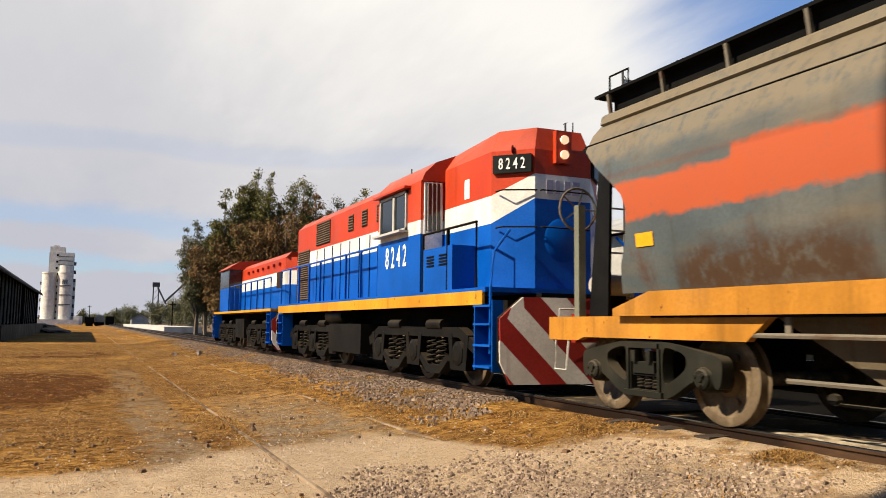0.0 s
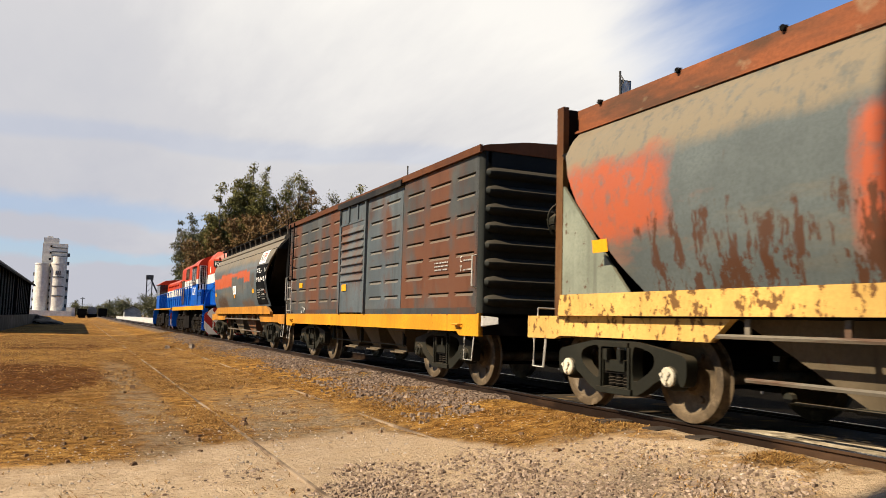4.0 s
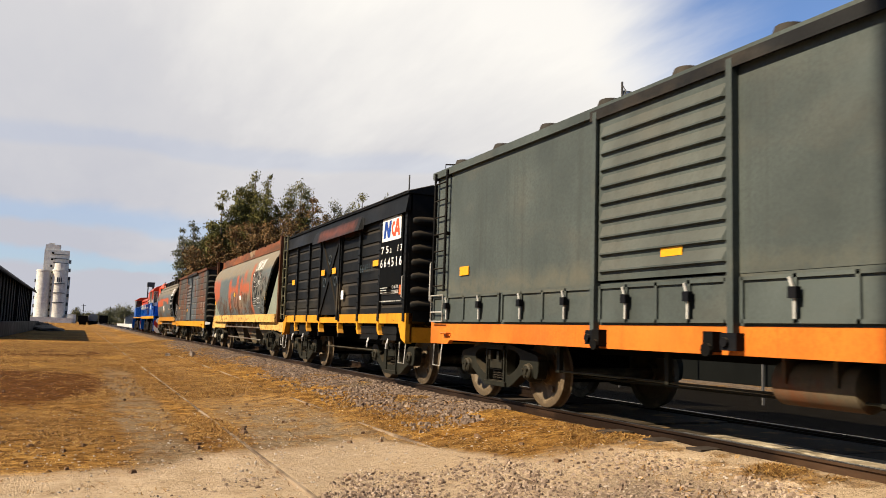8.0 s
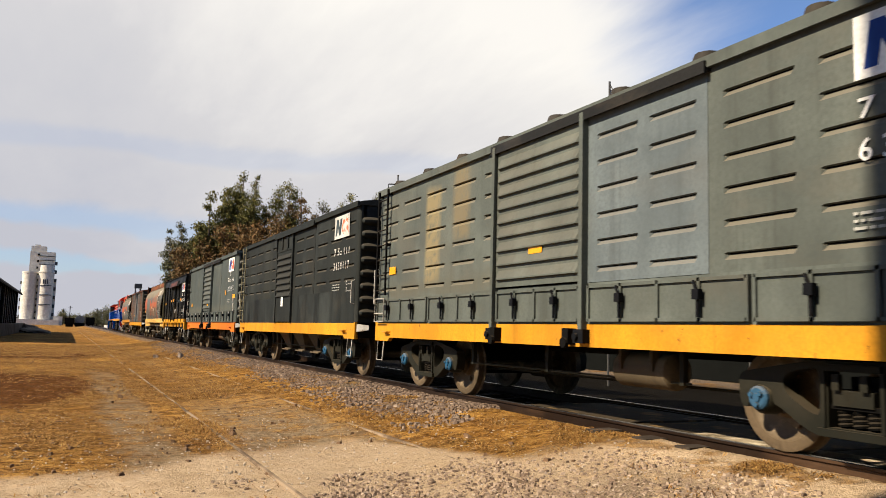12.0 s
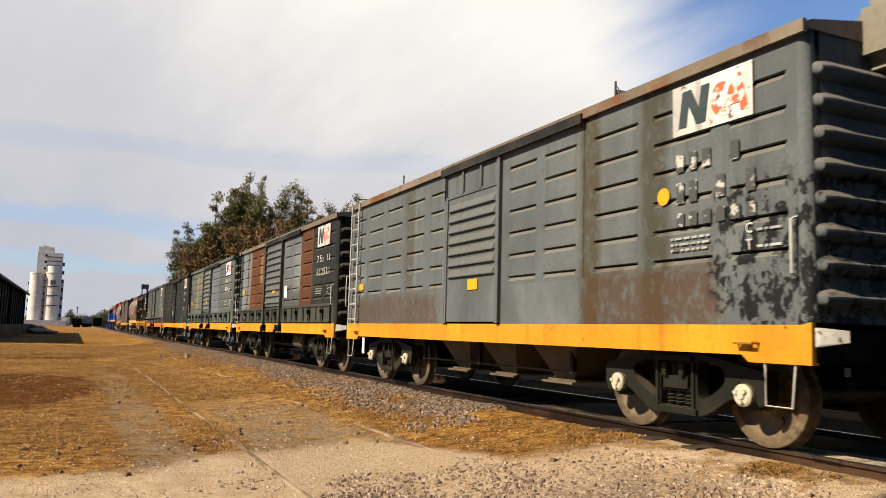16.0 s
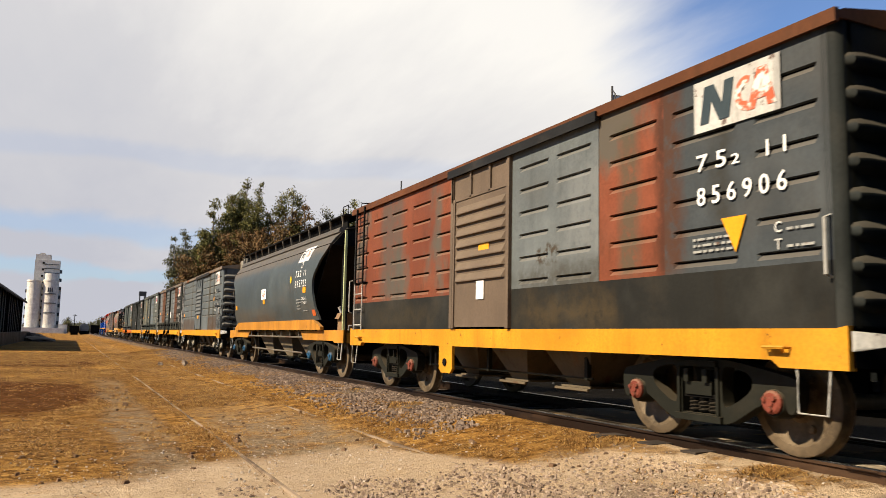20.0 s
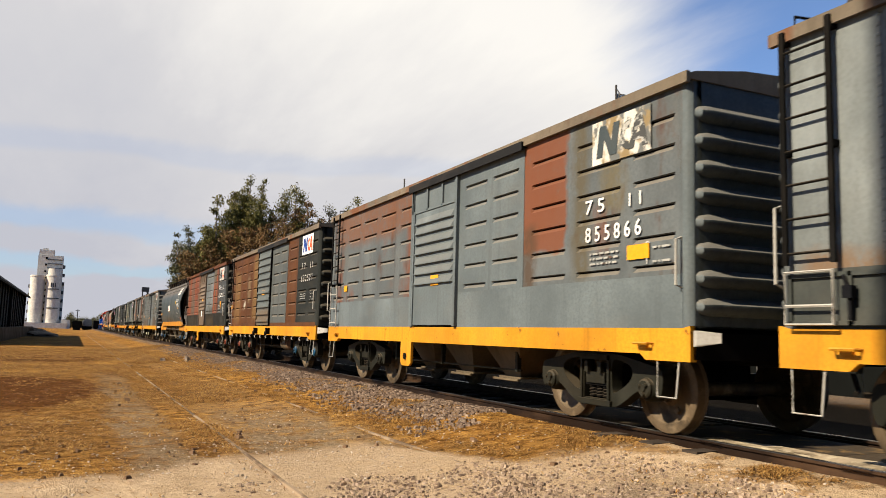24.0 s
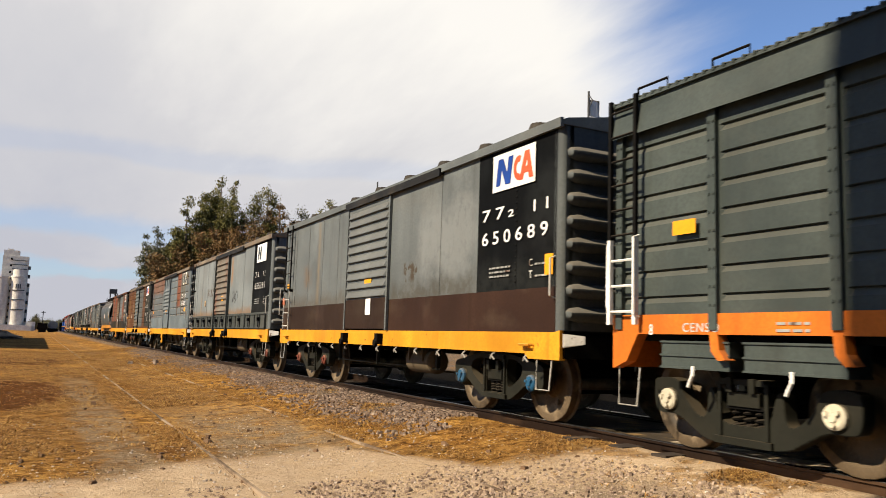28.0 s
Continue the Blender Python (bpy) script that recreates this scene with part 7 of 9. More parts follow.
# ---------------------------------------------------------------- older low box wagons with a deep fascia
def old_boxcar(front, paint, sill, label, number, marks):
    L = 8.96
    e = thing("covered_wagon", front, label, "freight wagon", "wagons of the train")
    bm = bmesh.new()
    box(bm, -XW + 0.035, XW - 0.035, -L + 0.05, -0.05, 1.06, 3.30)
    part("body_core", bm, BLACKISH, e)
    d0, d1 = 3.58, 5.06
    rows = [1.38 + 0.245 * k for k in range(7)]
    for s in (-1, 1):
        for u0, u1, cuts in ((0.05, d0, (1.31, 2.48)), (d1, L - 0.05, (6.36, 7.58))):
            edges = [u0, *cuts, u1]
            for a, b in zip(edges, edges[1:]):
                bm = bmesh.new()
                pressed(bm, s, a, b, 1.22, 3.05, XW, [(a + 0.06, b - 0.06)], rows, -0.034, 0.034)
                part("side_panel", bm, paint, e)
            for u in cuts + (u0 + 0.05, u1 - 0.05):
                bm = bmesh.new()
                box(bm, min(s * XW, s * (XW + 0.05)), max(s * XW, s * (XW + 0.05)), -u - 0.045, -u + 0.045, 1.10, 3.06)
                for k in range(11):
                    for du in (-0.025, 0.025):
                        box(bm, min(s * XW, s * (XW + 0.062)), max(s * XW, s * (XW + 0.062)), -u + du - 0.009, -u + du + 0.009, 1.3 + k * 0.16, 1.318 + k * 0.16)
                part("riveted_post", bm, paint, e)
        # door with crossed braces
        bm = bmesh.new()
        x = XW + 0.03
        box(bm, min(s * (x - 0.03), s * x), max(s * (x - 0.03), s * x), -d1, -d0, 1.18, 3.08)
        for pts in ([(-d0 - 0.05, 1.25), (-d1 + 0.05, 2.95)], [(-d0 - 0.05, 2.95), (-d1 + 0.05, 1.25)]):
            stroke(bm, pts, 0.09, min(s * x, s * (x + 0.03)), max(s * x, s * (x + 0.03)))
        for u in (d0, d1): box(bm, min(s * x, s * (x + 0.05)), max(s * x, s * (x + 0.05)), -u - 0.04, -u + 0.04, 1.12, 3.10)
        dr = part("door", bm, paint, e, "plain sliding door with crossed braces")
        for u, z in ((4.28, 2.48), (3.90, 1.98), (4.76, 1.98)):
            bm = bmesh.new()
            lathe_x(bm, [(0, 0.11), (s * 0.012, 0.11), (s * 0.012, 0.085), (s * 0.004, 0.085)], cx=s * (x + 0.001), cy=-u, cz=z, seg=14)
            part("painted_ring", bm, LOGO_DARK, dr)
        bm = bmesh.new()
        hull(bm, [(s * XW, -0.02, 3.04), (s * XW, -L + 0.02, 3.04), (s * XW, -L + 0.02, 3.34), (s * XW, -0.02, 3.34)],
             [(s * (XW + 0.10), -0.02, 3.00), (s * (XW + 0.10), -L + 0.02, 3.00), (s * (XW + 0.04), -L + 0.02, 3.34), (s * (XW + 0.04), -0.02, 3.34)])
        hull(bm, [(s * (XW + 0.10), -3.2, 2.93), (s * (XW + 0.10), -6.7, 2.93), (s * (XW + 0.08), -6.7, 3.16), (s * (XW + 0.08), -3.2, 3.16)],
             [(s * (XW + 0.20), -3.25, 2.90), (s * (XW + 0.20), -6.65, 2.90), (s * (XW + 0.12), -6.65, 3.17), (s * (XW + 0.12), -3.25, 3.17)])
        part("eave_fascia", bm, paint, e, "deep dark eave fascia over the door rail")
        # deep sill with hanging brackets and boxes behind it
        bm = bmesh.new()
        prism_yz(bm, [(0, 1.24), (-L, 1.24), (-L, 0.72), (-L + 0.20, 0.80), (-L + 0.36, 1.06), (-0.36, 1.06), (-0.20, 0.80), (0, 0.72)], min(s * 1.36, s * (XW + 0.03)), max(s * 1.36, s * (XW + 0.03)))
        for u in (1.31, 2.48, d0, d1, 6.36, 7.58):
            prism_yz(bm, [(-u + 0.045, 1.08), (-u - 0.045, 1.08), (-u - 0.065, 0.93), (-u - 0.13, 0.85), (-u - 0.05, 0.84), (-u + 0.025, 0.92)], min(s * 1.38, s * (XW + 0.04)), max(s * 1.38, s * (XW + 0.04)))
        part("side_sill", bm, sill, e, "deep yellow side sill with hanging brackets")
        for u0, u1 in ((0.62, 1.42), (1.58, 2.50), (6.45, 7.45), (7.62, 8.40)):
            bm = bmesh.new()
            box(bm, min(s * 1.15, s * 1.42), max(s * 1.15, s * 1.42), -u1, -u0, 0.76, 1.0)
            for z in (0.755, 0.865, 0.985): box(bm, min(s * 1.15, s * 1.435), max(s * 1.15, s * 1.435), -u1 - 0.01, -u0 + 0.01, z, z + 0.018)
            part("floor_hatch_box", bm, paint, e)
            bm = bmesh.new()
            tube(bm, [(s * 1.43, -(u0 + u1) / 2, 0.78), (s * 1.46, -(u0 + u1) / 2 - 0.02, 0.70), (s * 1.45, -(u0 + u1) / 2 + 0.04, 0.60)], 0.016, 5)
            part("hatch_lever", bm, WHITE, e, "small white hatch lever")
        bm = bmesh.new()
        x = XW + 0.10
        for y in (-0.03, -0.40): box(bm, s * x - 0.018, s * x + 0.018, y - 0.02, y + 0.02, 1.15, 3.40)
        lad = part("ladder", bm, marks["ladder"], e, "steel ladder")
        for k in range(9):
            bm = bmesh.new(); tube(bm, [(s * x, -0.03, 1.27 + 0.25 * k), (s * x, -0.40, 1.27 + 0.25 * k)], 0.013, 5)
            part("rung", bm, WHITE if marks.get("rail") and k < 3 else marks["ladder"], lad)
        if marks.get("rail"):
            for y in (-0.03, -0.40): boxed("ladder_foot", (s * x - 0.021, s * x + 0.021, y - 0.023, y + 0.023, 1.145, 1.98), WHITE, lad, "white painted ladder foot")
        for y in (-0.20, -L + 0.20): stirrup(e, s, y, 0.74, drop=0.36)
        grab(e, s, -L + 0.15, 1.5, 1.9)
        if marks.get("rail"): grab(e, s, 0.05, 1.30, 1.95, material=WHITE); grab(e, s, -0.42, 1.22, 2.0, material=WHITE, x=1.52)
    for y, o in ((0, 1), (-L, -1)):
        end_wall(e, y, o, 1.06, 3.34, XW - 0.02, paint, ribs=7, rib_z0=1.38, pitch=0.245, dep=0.05)
        bm = bmesh.new()
        box(bm, -1.40, 1.40, min(y, y - o * 0.06), max(y, y - o * 0.06), 0.74, 1.10)
        part("headstock", bm, sill, e)
        coupler(e, y, o)
    bm = bmesh.new()
    w = XW + 0.08
    prism_xz(bm, [(-w, 3.33), (-w, 3.36), (-1.0, 3.52), (0, 3.62), (1.0, 3.52), (w, 3.36), (w, 3.33)], -L - 0.03, 0.03)
    for k in range(int(L / 0.11)):
        y = -0.06 - 0.11 * k
        for s in (-1, 1):
            tube(bm, [(s * (w + 0.01), y, 3.36), (s * 1.0, y, 3.525)], 0.022, 4)
    part("roof", bm, paint, e, "corrugated dark roof sheets")
    bm = bmesh.new()
    box(bm, -0.34, 0.34, -L - 0.1, 0.1, 3.70, 3.74)
    for k in range(7): box(bm, -0.3, 0.3, -0.4 - 1.35 * k - 0.03, -0.4 - 1.35 * k + 0.03, 3.55, 3.71)
    part("roof_walk", bm, BLACKISH, e, "dark roof running board")
    bm = bmesh.new()
    for y in (-0.15, -1.15):
        tube(bm, [(-1.30, y, 3.42), (-1.30, y, 3.56), (-1.30, y - 0.42, 3.56), (-1.30, y - 0.42, 3.42)], 0.014, 5)
    part("roof_grab", bm, BLACKISH, e, "bent roof grab irons")
    bm = bmesh.new()
    box(bm, -0.32, 0.32, -L + 0.1, -0.1, 0.62, 1.06)
    box(bm, -1.36, 1.36, -L, 0, 1.0, 1.06)
    for u in (2.9, 4.5, 6.1): box(bm, -1.3, 1.3, -u - 0.05, -u + 0.05, 0.75, 1.02)
    part("underframe", bm, BLACKISH, e, "black steel underframe")
    bm = bmesh.new()
    tube(bm, [(-1.05, -2.9, 0.52), (-1.05, -6.2, 0.52)], 0.02, 6)
    part("brake_rod", bm, TRUCK_IRON, e)
    truck(e, -1.36, marks["caps"], "sag"), truck(e, -7.62, marks["caps"], "sag")
    brake_wheel(e, -L, -1, x=0.2, z=2.35)
    x = -XW - 0.05
    if number:
        bm = bmesh.new()
        box(bm, x + 0.002, x + 0.05, -8.72, -7.62, 1.72, 3.02)
        part("number_panel", bm, NIGHT, e, "glossy black number panel")
        logo(e, 7.70, 8.64, 2.57, 3.0, x, "clean")
        type_mark(e, "75 2 13", lambda a, b: (x - 0.006, -7.68 - 1.04 * a, 2.345 + 0.135 * b), WHITE)
        lettering("number", number, -7.66, 2.09, 1.06, 0.165, x - 0.006, WHITE, e, "white stencilled wagon number")
        lettering("number", number, -6.48, 2.06, 0.74, 0.16, x - 0.004, LOGO_DARK, e, "faded wagon number")
        small_print(e, -7.69, 1.70, 0.36, 3, x, 0.045), small_print(e, -7.69, 1.45, 1.05, 1, x)
        for t, z in (("C 56200", 1.685), ("T 23800", 1.595)): lettering("data", t, -8.29, z, 0.32, 0.062, x - 0.004, FADED_WHITE, e, "small white stencilled weight")
        sticker(e, -7.22, 2.15, .31, .11, STICKER, x)
        sticker(e, -8.64, 1.57, .16, .17, RED_STICKER, x)
        sticker(e, -5.26, 1.56, .17, .19, WHITE, x, "notice", "white paper notice")
    for u, z in marks["amber"]: sticker(e, -u, z, .28, .13, STICKER, x - 0.03 if 3.4 < u < 5.1 else x)
    if marks.get("words"):
        lettering("number", "CENSO", -0.95, 1.08, 0.42, 0.08, -XW - 0.035, FADED_WHITE, e)
        lettering("number", "8", -0.52, 1.05, 0.05, 0.10, -XW - 0.035, WHITE, e)
        lettering("number", "6", -3.1, 1.06, 0.06, 0.11, -XW - 0.035, WHITE, e)
        small_print(e, -1.95, 1.14, 0.3, 2, -XW - 0.035)
    return e


BLACKCAR = worn("black_wagon_paint", (0.015, 0.016, 0.0165), dirt=0.25, dust=0.1, rough=0.5, patches=((3.7, 6.4, 2.95, 3.14, (0.14, 0.045, 0.03), 0.8, 0.3), (4.9, 5.6, 1.3, 1.9, (0.09, 0.07, 0.045), 0.6, 0.5), (0.6, 3.2, 1.2, 1.6, (0.05, 0.045, 0.035), 0.5, 0.5)))
GREENBLACK = worn("dark_bottle_green_paint", (0.064, 0.078, 0.072), dirt=0.25, dust=0.1, rough=0.5)
old_boxcar(-32.49, BLACKCAR, YELLOW, "black ribbed covered wagon with a cross-braced door", "664516", dict(ladder=worn("olive_ladder_paint", (0.14, 0.13, 0.07)), caps="dark", amber=((0.9, 2.04), (3.76, 2.14), (4.62, 2.14))))
old_boxcar(-179.82, GREENBLACK, ORANGE, "dark green ribbed covered wagon with an orange sill", None, dict(ladder=BLACKISH, caps="white", rail=True, words=True, amber=((0.85, 1.95),)))


# ---------------------------------------------------------------- covered hopper wagons
HOP = ((1.30, 1.30), (1.40, 1.60), (1.445, 2.0), (1.45, 2.35), (1.42, 2.70), (1.33, 2.98), (1.20, 3.18), (1.06, 3.32), (0.95, 3.38))   # half section
HOP_L = 13.35


def hop_x(z):
    for (a, za), (b, zb) in zip(HOP, HOP[1:]):
        if za <= z <= zb: return a + (b - a) * (z - za) / (zb - za)
    return HOP[0][0] if z < HOP[0][1] else HOP[-1][0]


END_CUT = {"walk": ((1.30, 1.60), (1.5, 1.66), (1.9, 1.84), (2.25, 1.85), (2.39, 1.74), (2.95, 0.98), (3.4, 0.88)),
           "box": ((1.30, 2.44), (1.5, 2.24), (2.0, 1.74), (2.4, 1.36), (3.0, 0.98), (3.4, 0.88))}


def hop_end(z, kind="walk"):
    """How far the side sheet stops short of the headstock."""
    pts = END_CUT[kind]
    for (za, a), (zb, b) in zip(pts, pts[1:]):
        if za <= z <= zb: return a + (b - a) * (z - za) / (zb - za)
    return pts[0][1] if z < 1.3 else pts[-1][1]


def hop_sheet(parent, name, u0, u1, z0, z1, material, label="", lift=0.006, slant=0.0, kind="walk"):
    """Sheet painted on the bulging near side."""
    bm = bmesh.new()
    n = 6
    rows = []
    for k in range(n + 1):
        z = z0 + (z1 - z0) * k / n
        x = -hop_x(z) - lift
        d = slant * k / n
        rows.append([bm.verts.new((x, -u0 - d, z)), bm.verts.new((x, -min(u1 + d, HOP_L - hop_end(z, kind) - 0.015), z))])
    for a, b in zip(rows, rows[1:]): bm.faces.new((a[0], a[1], b[1], b[0]))
    return part(name, bm, material, parent, label)


def hopper(front, c):
    L = HOP_L
    e = thing("hopper_wagon", front, c["label"], "hopper wagon", "wagons of the train")
    zs = [1.30, 1.45, 1.60, 1.80, 2.0, 2.2, 2.35, 2.5, 2.70, 2.85, 2.98, 3.08, 3.18, 3.25, 3.32, 3.38]
    for s in (-1, 1):
        bm = bmesh.new()
        cuts = (0.0, 0.02, 0.25, 0.26, 0.5, 0.51, 0.75, 0.76, 0.98, 1.0)
        g = []
        for z in zs:
            a, b = hop_end(z, c["kind"]), L - hop_end(z, c["kind"])
            g.append([bm.verts.new((s * hop_x(z), -(a + (b - a) * q), z)) for q in cuts])
        for r0, r1 in zip(g, g[1:]):
            for i in range(len(cuts) - 1): bm.faces.new((r0[i], r0[i + 1], r1[i + 1], r1[i]))
        inner = [[bm.verts.new((s * (hop_x(z) - 0.05), -(hop_end(z, c["kind"]) if q == 0 else L - hop_end(z, c["kind"])), z)) for z in zs] for q in (0, 1)]
        for q, col in ((0, 0), (1, len(cuts) - 1)):
            for j in range(len(zs) - 1): bm.faces.new((g[j][col], g[j + 1][col], inner[q][j + 1], inner[q][j]))
        part("side_sheet", bm, c["body"], e, "bulging curved hopper side", smooth=True)
    bm = bmesh.new()
    prism_xz(bm, [(-0.95, 3.36), (-0.93, 3.42), (-0.5, 3.47), (0.5, 3.47), (0.93, 3.42), (0.95, 3.36)], -L + 0.84, -0.84)
    part("roof", bm, c.get("roof", c["body"]), e)
    # ends: short upright sheet, then the slope sheet running in under the load
    for o in (0, 1):
        Y = lambda u: -(u if o == 0 else L - u)
        bm = bmesh.new()
        ring = [(-0.95, 3.40), (-0.5, 3.47), (0.5, 3.47), (0.95, 3.40), (1.28, 3.0), (-1.28, 3.0)]
        hull(bm, [(x, Y(0.84), z) for x, z in ring], [(x, Y(0.90), z) for x, z in ring])
        part("end_sheet", bm, c["end"], e)
        bm = bmesh.new()
        hull(bm, [(-1.30, Y(0.86), 3.02), (1.30, Y(0.86), 3.02), (1.22, Y(2.75), 1.32), (-1.22, Y(2.75), 1.32)],
             [(-1.30, Y(0.92), 3.04), (1.30, Y(0.92), 3.04), (1.22, Y(2.81), 1.34), (-1.22, Y(2.81), 1.34)])
        part("slope_sheet", bm, c["end"], e)
        for x in (-0.98, 0.98):
            bm = bmesh.new()
            hull(bm, [(x - 0.02, Y(0.82), 3.30), (x + 0.02, Y(0.82), 3.30), (x + 0.02, Y(0.55), 1.06), (x - 0.02, Y(0.55), 1.06)],
                 [(x - 0.02, Y(1.0), 3.25), (x + 0.02, Y(1.0), 3.25), (x + 0.02, Y(0.92), 1.06), (x - 0.02, Y(0.92), 1.06)])
            part("end_strut", bm, c.get("strut", c["body"]), e)
        if c["kind"] == "box":
            bm = bmesh.new()
            box(bm, -1.22, 1.22, min(Y(0.78), Y(0.83)), max(Y(0.78), Y(0.83)), 1.08, 3.62)
            part("end_plate", bm, c["end"], e, "black flat end plate")
            for s in (-1, 1):
                bm = bmesh.new()
                box(bm, s * 1.24 - 0.04, s * 1.24 + 0.04, min(Y(0.72), Y(0.86)), max(Y(0.72), Y(0.86)), 1.06, 3.64)
                part("end_post", bm, BROWN, e, "rusty end post")
                bm = bmesh.new()
                outline = ((0.84, 1.10), (2.30, 1.10), (2.12, 1.32), (1.50, 1.95), (0.84, 2.66))
                hull(bm, [(s * 1.27, Y(u), z) for u, z in outline], [(s * 1.235, Y(u), z) for u, z in outline])
                part("end_gusset", bm, c.get("gusset", c["body"]), e, "pale triangular end gusset")
        else:
            bm = bmesh.new()
            for x in (-0.72, -0.34): box(bm, x - 0.022, x + 0.022, min(Y(0.50), Y(0.54)), max(Y(0.50), Y(0.54)), 1.06, 3.46)
            for x in (-0.72, -0.34): tube(bm, [(x, Y(0.52), 3.44), (x, Y(0.70), 3.56), (x, Y(0.95), 3.50)], 0.02, 5)
            lad = part("ladder", bm, LIGHT_GREY, e, "pale steel end ladder")
            for k in range(8):
                bm = bmesh.new(); tube(bm, [(-0.72, Y(0.52), 1.30 + 0.28 * k), (-0.34, Y(0.52), 1.30 + 0.28 * k)], 0.013, 5)
                part("rung", bm, LIGHT_GREY, lad)
        # end platform
        bm = bmesh.new()
        box(bm, -1.18, 1.18, min(Y(0.0), Y(2.0)), max(Y(0.0), Y(2.0)), 1.0, 1.05)
        box(bm, -1.20, 1.20, min(Y(0.0), Y(0.07)), max(Y(0.0), Y(0.07)), 0.78, 1.06)
        part("end_platform", bm, c["sill"], e)
        coupler(e, Y(0.0), 1 if o == 0 else -1)
        for s in (-1, 1):
            bm = bmesh.new()
            pts = [(Y(0.0), 0.78), (Y(0.0), 1.06), (Y(3.55), 1.06), (Y(3.25), 0.82), (Y(0.75), 0.82), (Y(0.62), 0.78)]
            prism_yz(bm, pts, min(s * 1.14, s * 1.225), max(s * 1.14, s * 1.225))
            part("end_sill", bm, c["sill"], e)
            bm = bmesh.new()
            tube(bm, [(s * 1.2, Y(0.40), 0.78), (s * 1.22, Y(0.38), 0.42), (s * 1.22, Y(0.14), 0.42), (s * 1.2, Y(0.12), 0.78)], 0.015, 5)
            part("step", bm, LIGHT_GREY, e, "thin steel stirrup step")
        bm = bmesh.new()
        tube(bm, [(-1.1, Y(0.04), 1.06), (-1.1, Y(0.04), 1.16), (-0.75, Y(0.04), 1.16), (-0.75, Y(0.04), 1.06)], 0.013, 5)
        part("platform_handle", bm, LIGHT_GREY, e)
    for s in (-1, 1):
        bm = bmesh.new()
        a, b = (0.86, 0.90) if c["kind"] == "box" else (1.45, 2.05)
        prism_yz(bm, [(-a, 1.06), (-a, 1.14), (-b, 1.31), (-L + b, 1.31), (-L + a, 1.14), (-L + a, 1.06)], min(s * 1.24, s * 1.325), max(s * 1.24, s * 1.325))
        part("side_sill", bm, c["sill"], e, "ochre painted side sill")
        bm = bmesh.new()
        tube(bm, [(s * 1.20, -3.2, 0.88), (s * 1.20, -L + 3.3, 0.88)], 0.025, 6)
        tube(bm, [(s * 1.12, -3.6, 0.50), (s * 1.12, -L + 3.6, 0.48)], 0.025, 6)
        for u in (3.7, 4.7, 5.7, 6.7, 7.7, 8.7, 9.6): box(bm, s * 1.20 - 0.012, s * 1.20 + 0.012, -u - 0.03, -u + 0.03, 0.86, 1.07)
        part("side_pipe", bm, PIPE, e, "pale dusty side pipes and hangers")
    # discharge hoppers
    bm = bmesh.new()
    box(bm, -1.26, 1.26, -L + 2.0, -2.0, 1.04, 1.30)
    box(bm, -0.30, 0.30, -L + 0.1, -0.1, 0.70, 1.04)
    part("underframe", bm, BLACKISH, e, "black steel underframe")
    for u in (4.35, 6.67, 9.0):
        bm = bmesh.new()
        hull(bm, [(x, -u + d, 0.34) for x, d in ((-0.80, -0.20), (0.80, -0.20), (0.80, -0.92), (-0.80, -0.92))], [(x, -u + d, 1.06) for x, d in ((-0.92, 1.06), (0.92, 1.06), (0.92, -1.0), (-0.92, -1.0))])
        p = part("discharge_hopper", bm, CHUTE, e, "brown dusty discharge hopper")
        bm = bmesh.new()
        box(bm, -0.84, 0.84, -u - 0.98, -u - 0.12, 0.29, 0.34)
        tube(bm, [(-0.86, -u - 0.5, 0.32), (-0.86, -u + 0.45, 0.32)], 0.016, 6)
        lathe_x(bm, [(0, 0.05), (-0.06, 0.05), (-0.06, 0)], cx=-0.84, cy=-u + 0.5, cz=0.36, seg=8)
        part("slide_gate", bm, TRUCK_IRON, p)
    for u, cap in ((1.80, c["caps"][0]), (L - 1.80, c["caps"][1])): truck(e, -u, cap, "arch")
    if c["kind"] == "walk":
        for s in (-1, 1):
            bm = bmesh.new()
            box(bm, s * 0.78 - 0.26, s * 0.78 + 0.26, -L + 0.75, -0.75, 3.70, 3.735)
            part("roof_walk", bm, BLACKISH, e, "dark roof walkway")
            boxed("walk_skirt", (min(s * 0.86, s * 0.90), max(s * 0.86, s * 0.90), -L + 0.95, -0.95, 3.40, 3.70), BLACKISH, e, "black sheet under the walkway")
            for k in range(13):
                bm = bmesh.new()
                y = -1.0 - k * (L - 2.0) / 12
                lo, hi = [[(s * x + dx, y + dy, z) for dx, dy in ((-0.03, -0.02), (0.008, -0.02), (0.008, 0.02), (-0.03, 0.02))] for x, z in ((0.97, 3.44), (1.01, 3.70))]
                hull(bm, lo, hi)
                part("walk_post", bm, PIPE, e)
                if k % 3 == 1:
                    bm = bmesh.new()
                    tube(bm, [(s * 0.8, y, 3.72), (s * 0.8, y, 3.86)], 0.012, 4)
                    part("walk_stud", bm, BLACKISH, e)
        for s in (-1, 1):
            bm = bmesh.new()
            prism = [(s * x, z) for x, z in ((0.90, 3.36), (1.07, 3.31), (1.105, 3.33), (1.085, 3.42), (1.04, 3.455), (0.90, 3.455))]
            hull(bm, [(x, -0.95, z) for x, z in prism], [(x, -L + 0.95, z) for x, z in prism])
            part("eave_rail", bm, c["body"], e, "rolled dusty rail along the roof edge")
            bm = bmesh.new()
            tube(bm, [(s * 1.29, -0.9, 3.048), (s * 1.29, -L + 0.9, 3.048)], 0.010, 5)
            part("roof_seam", bm, BLACKISH, e, "dark seam along the roof edge")
        bm = bmesh.new()
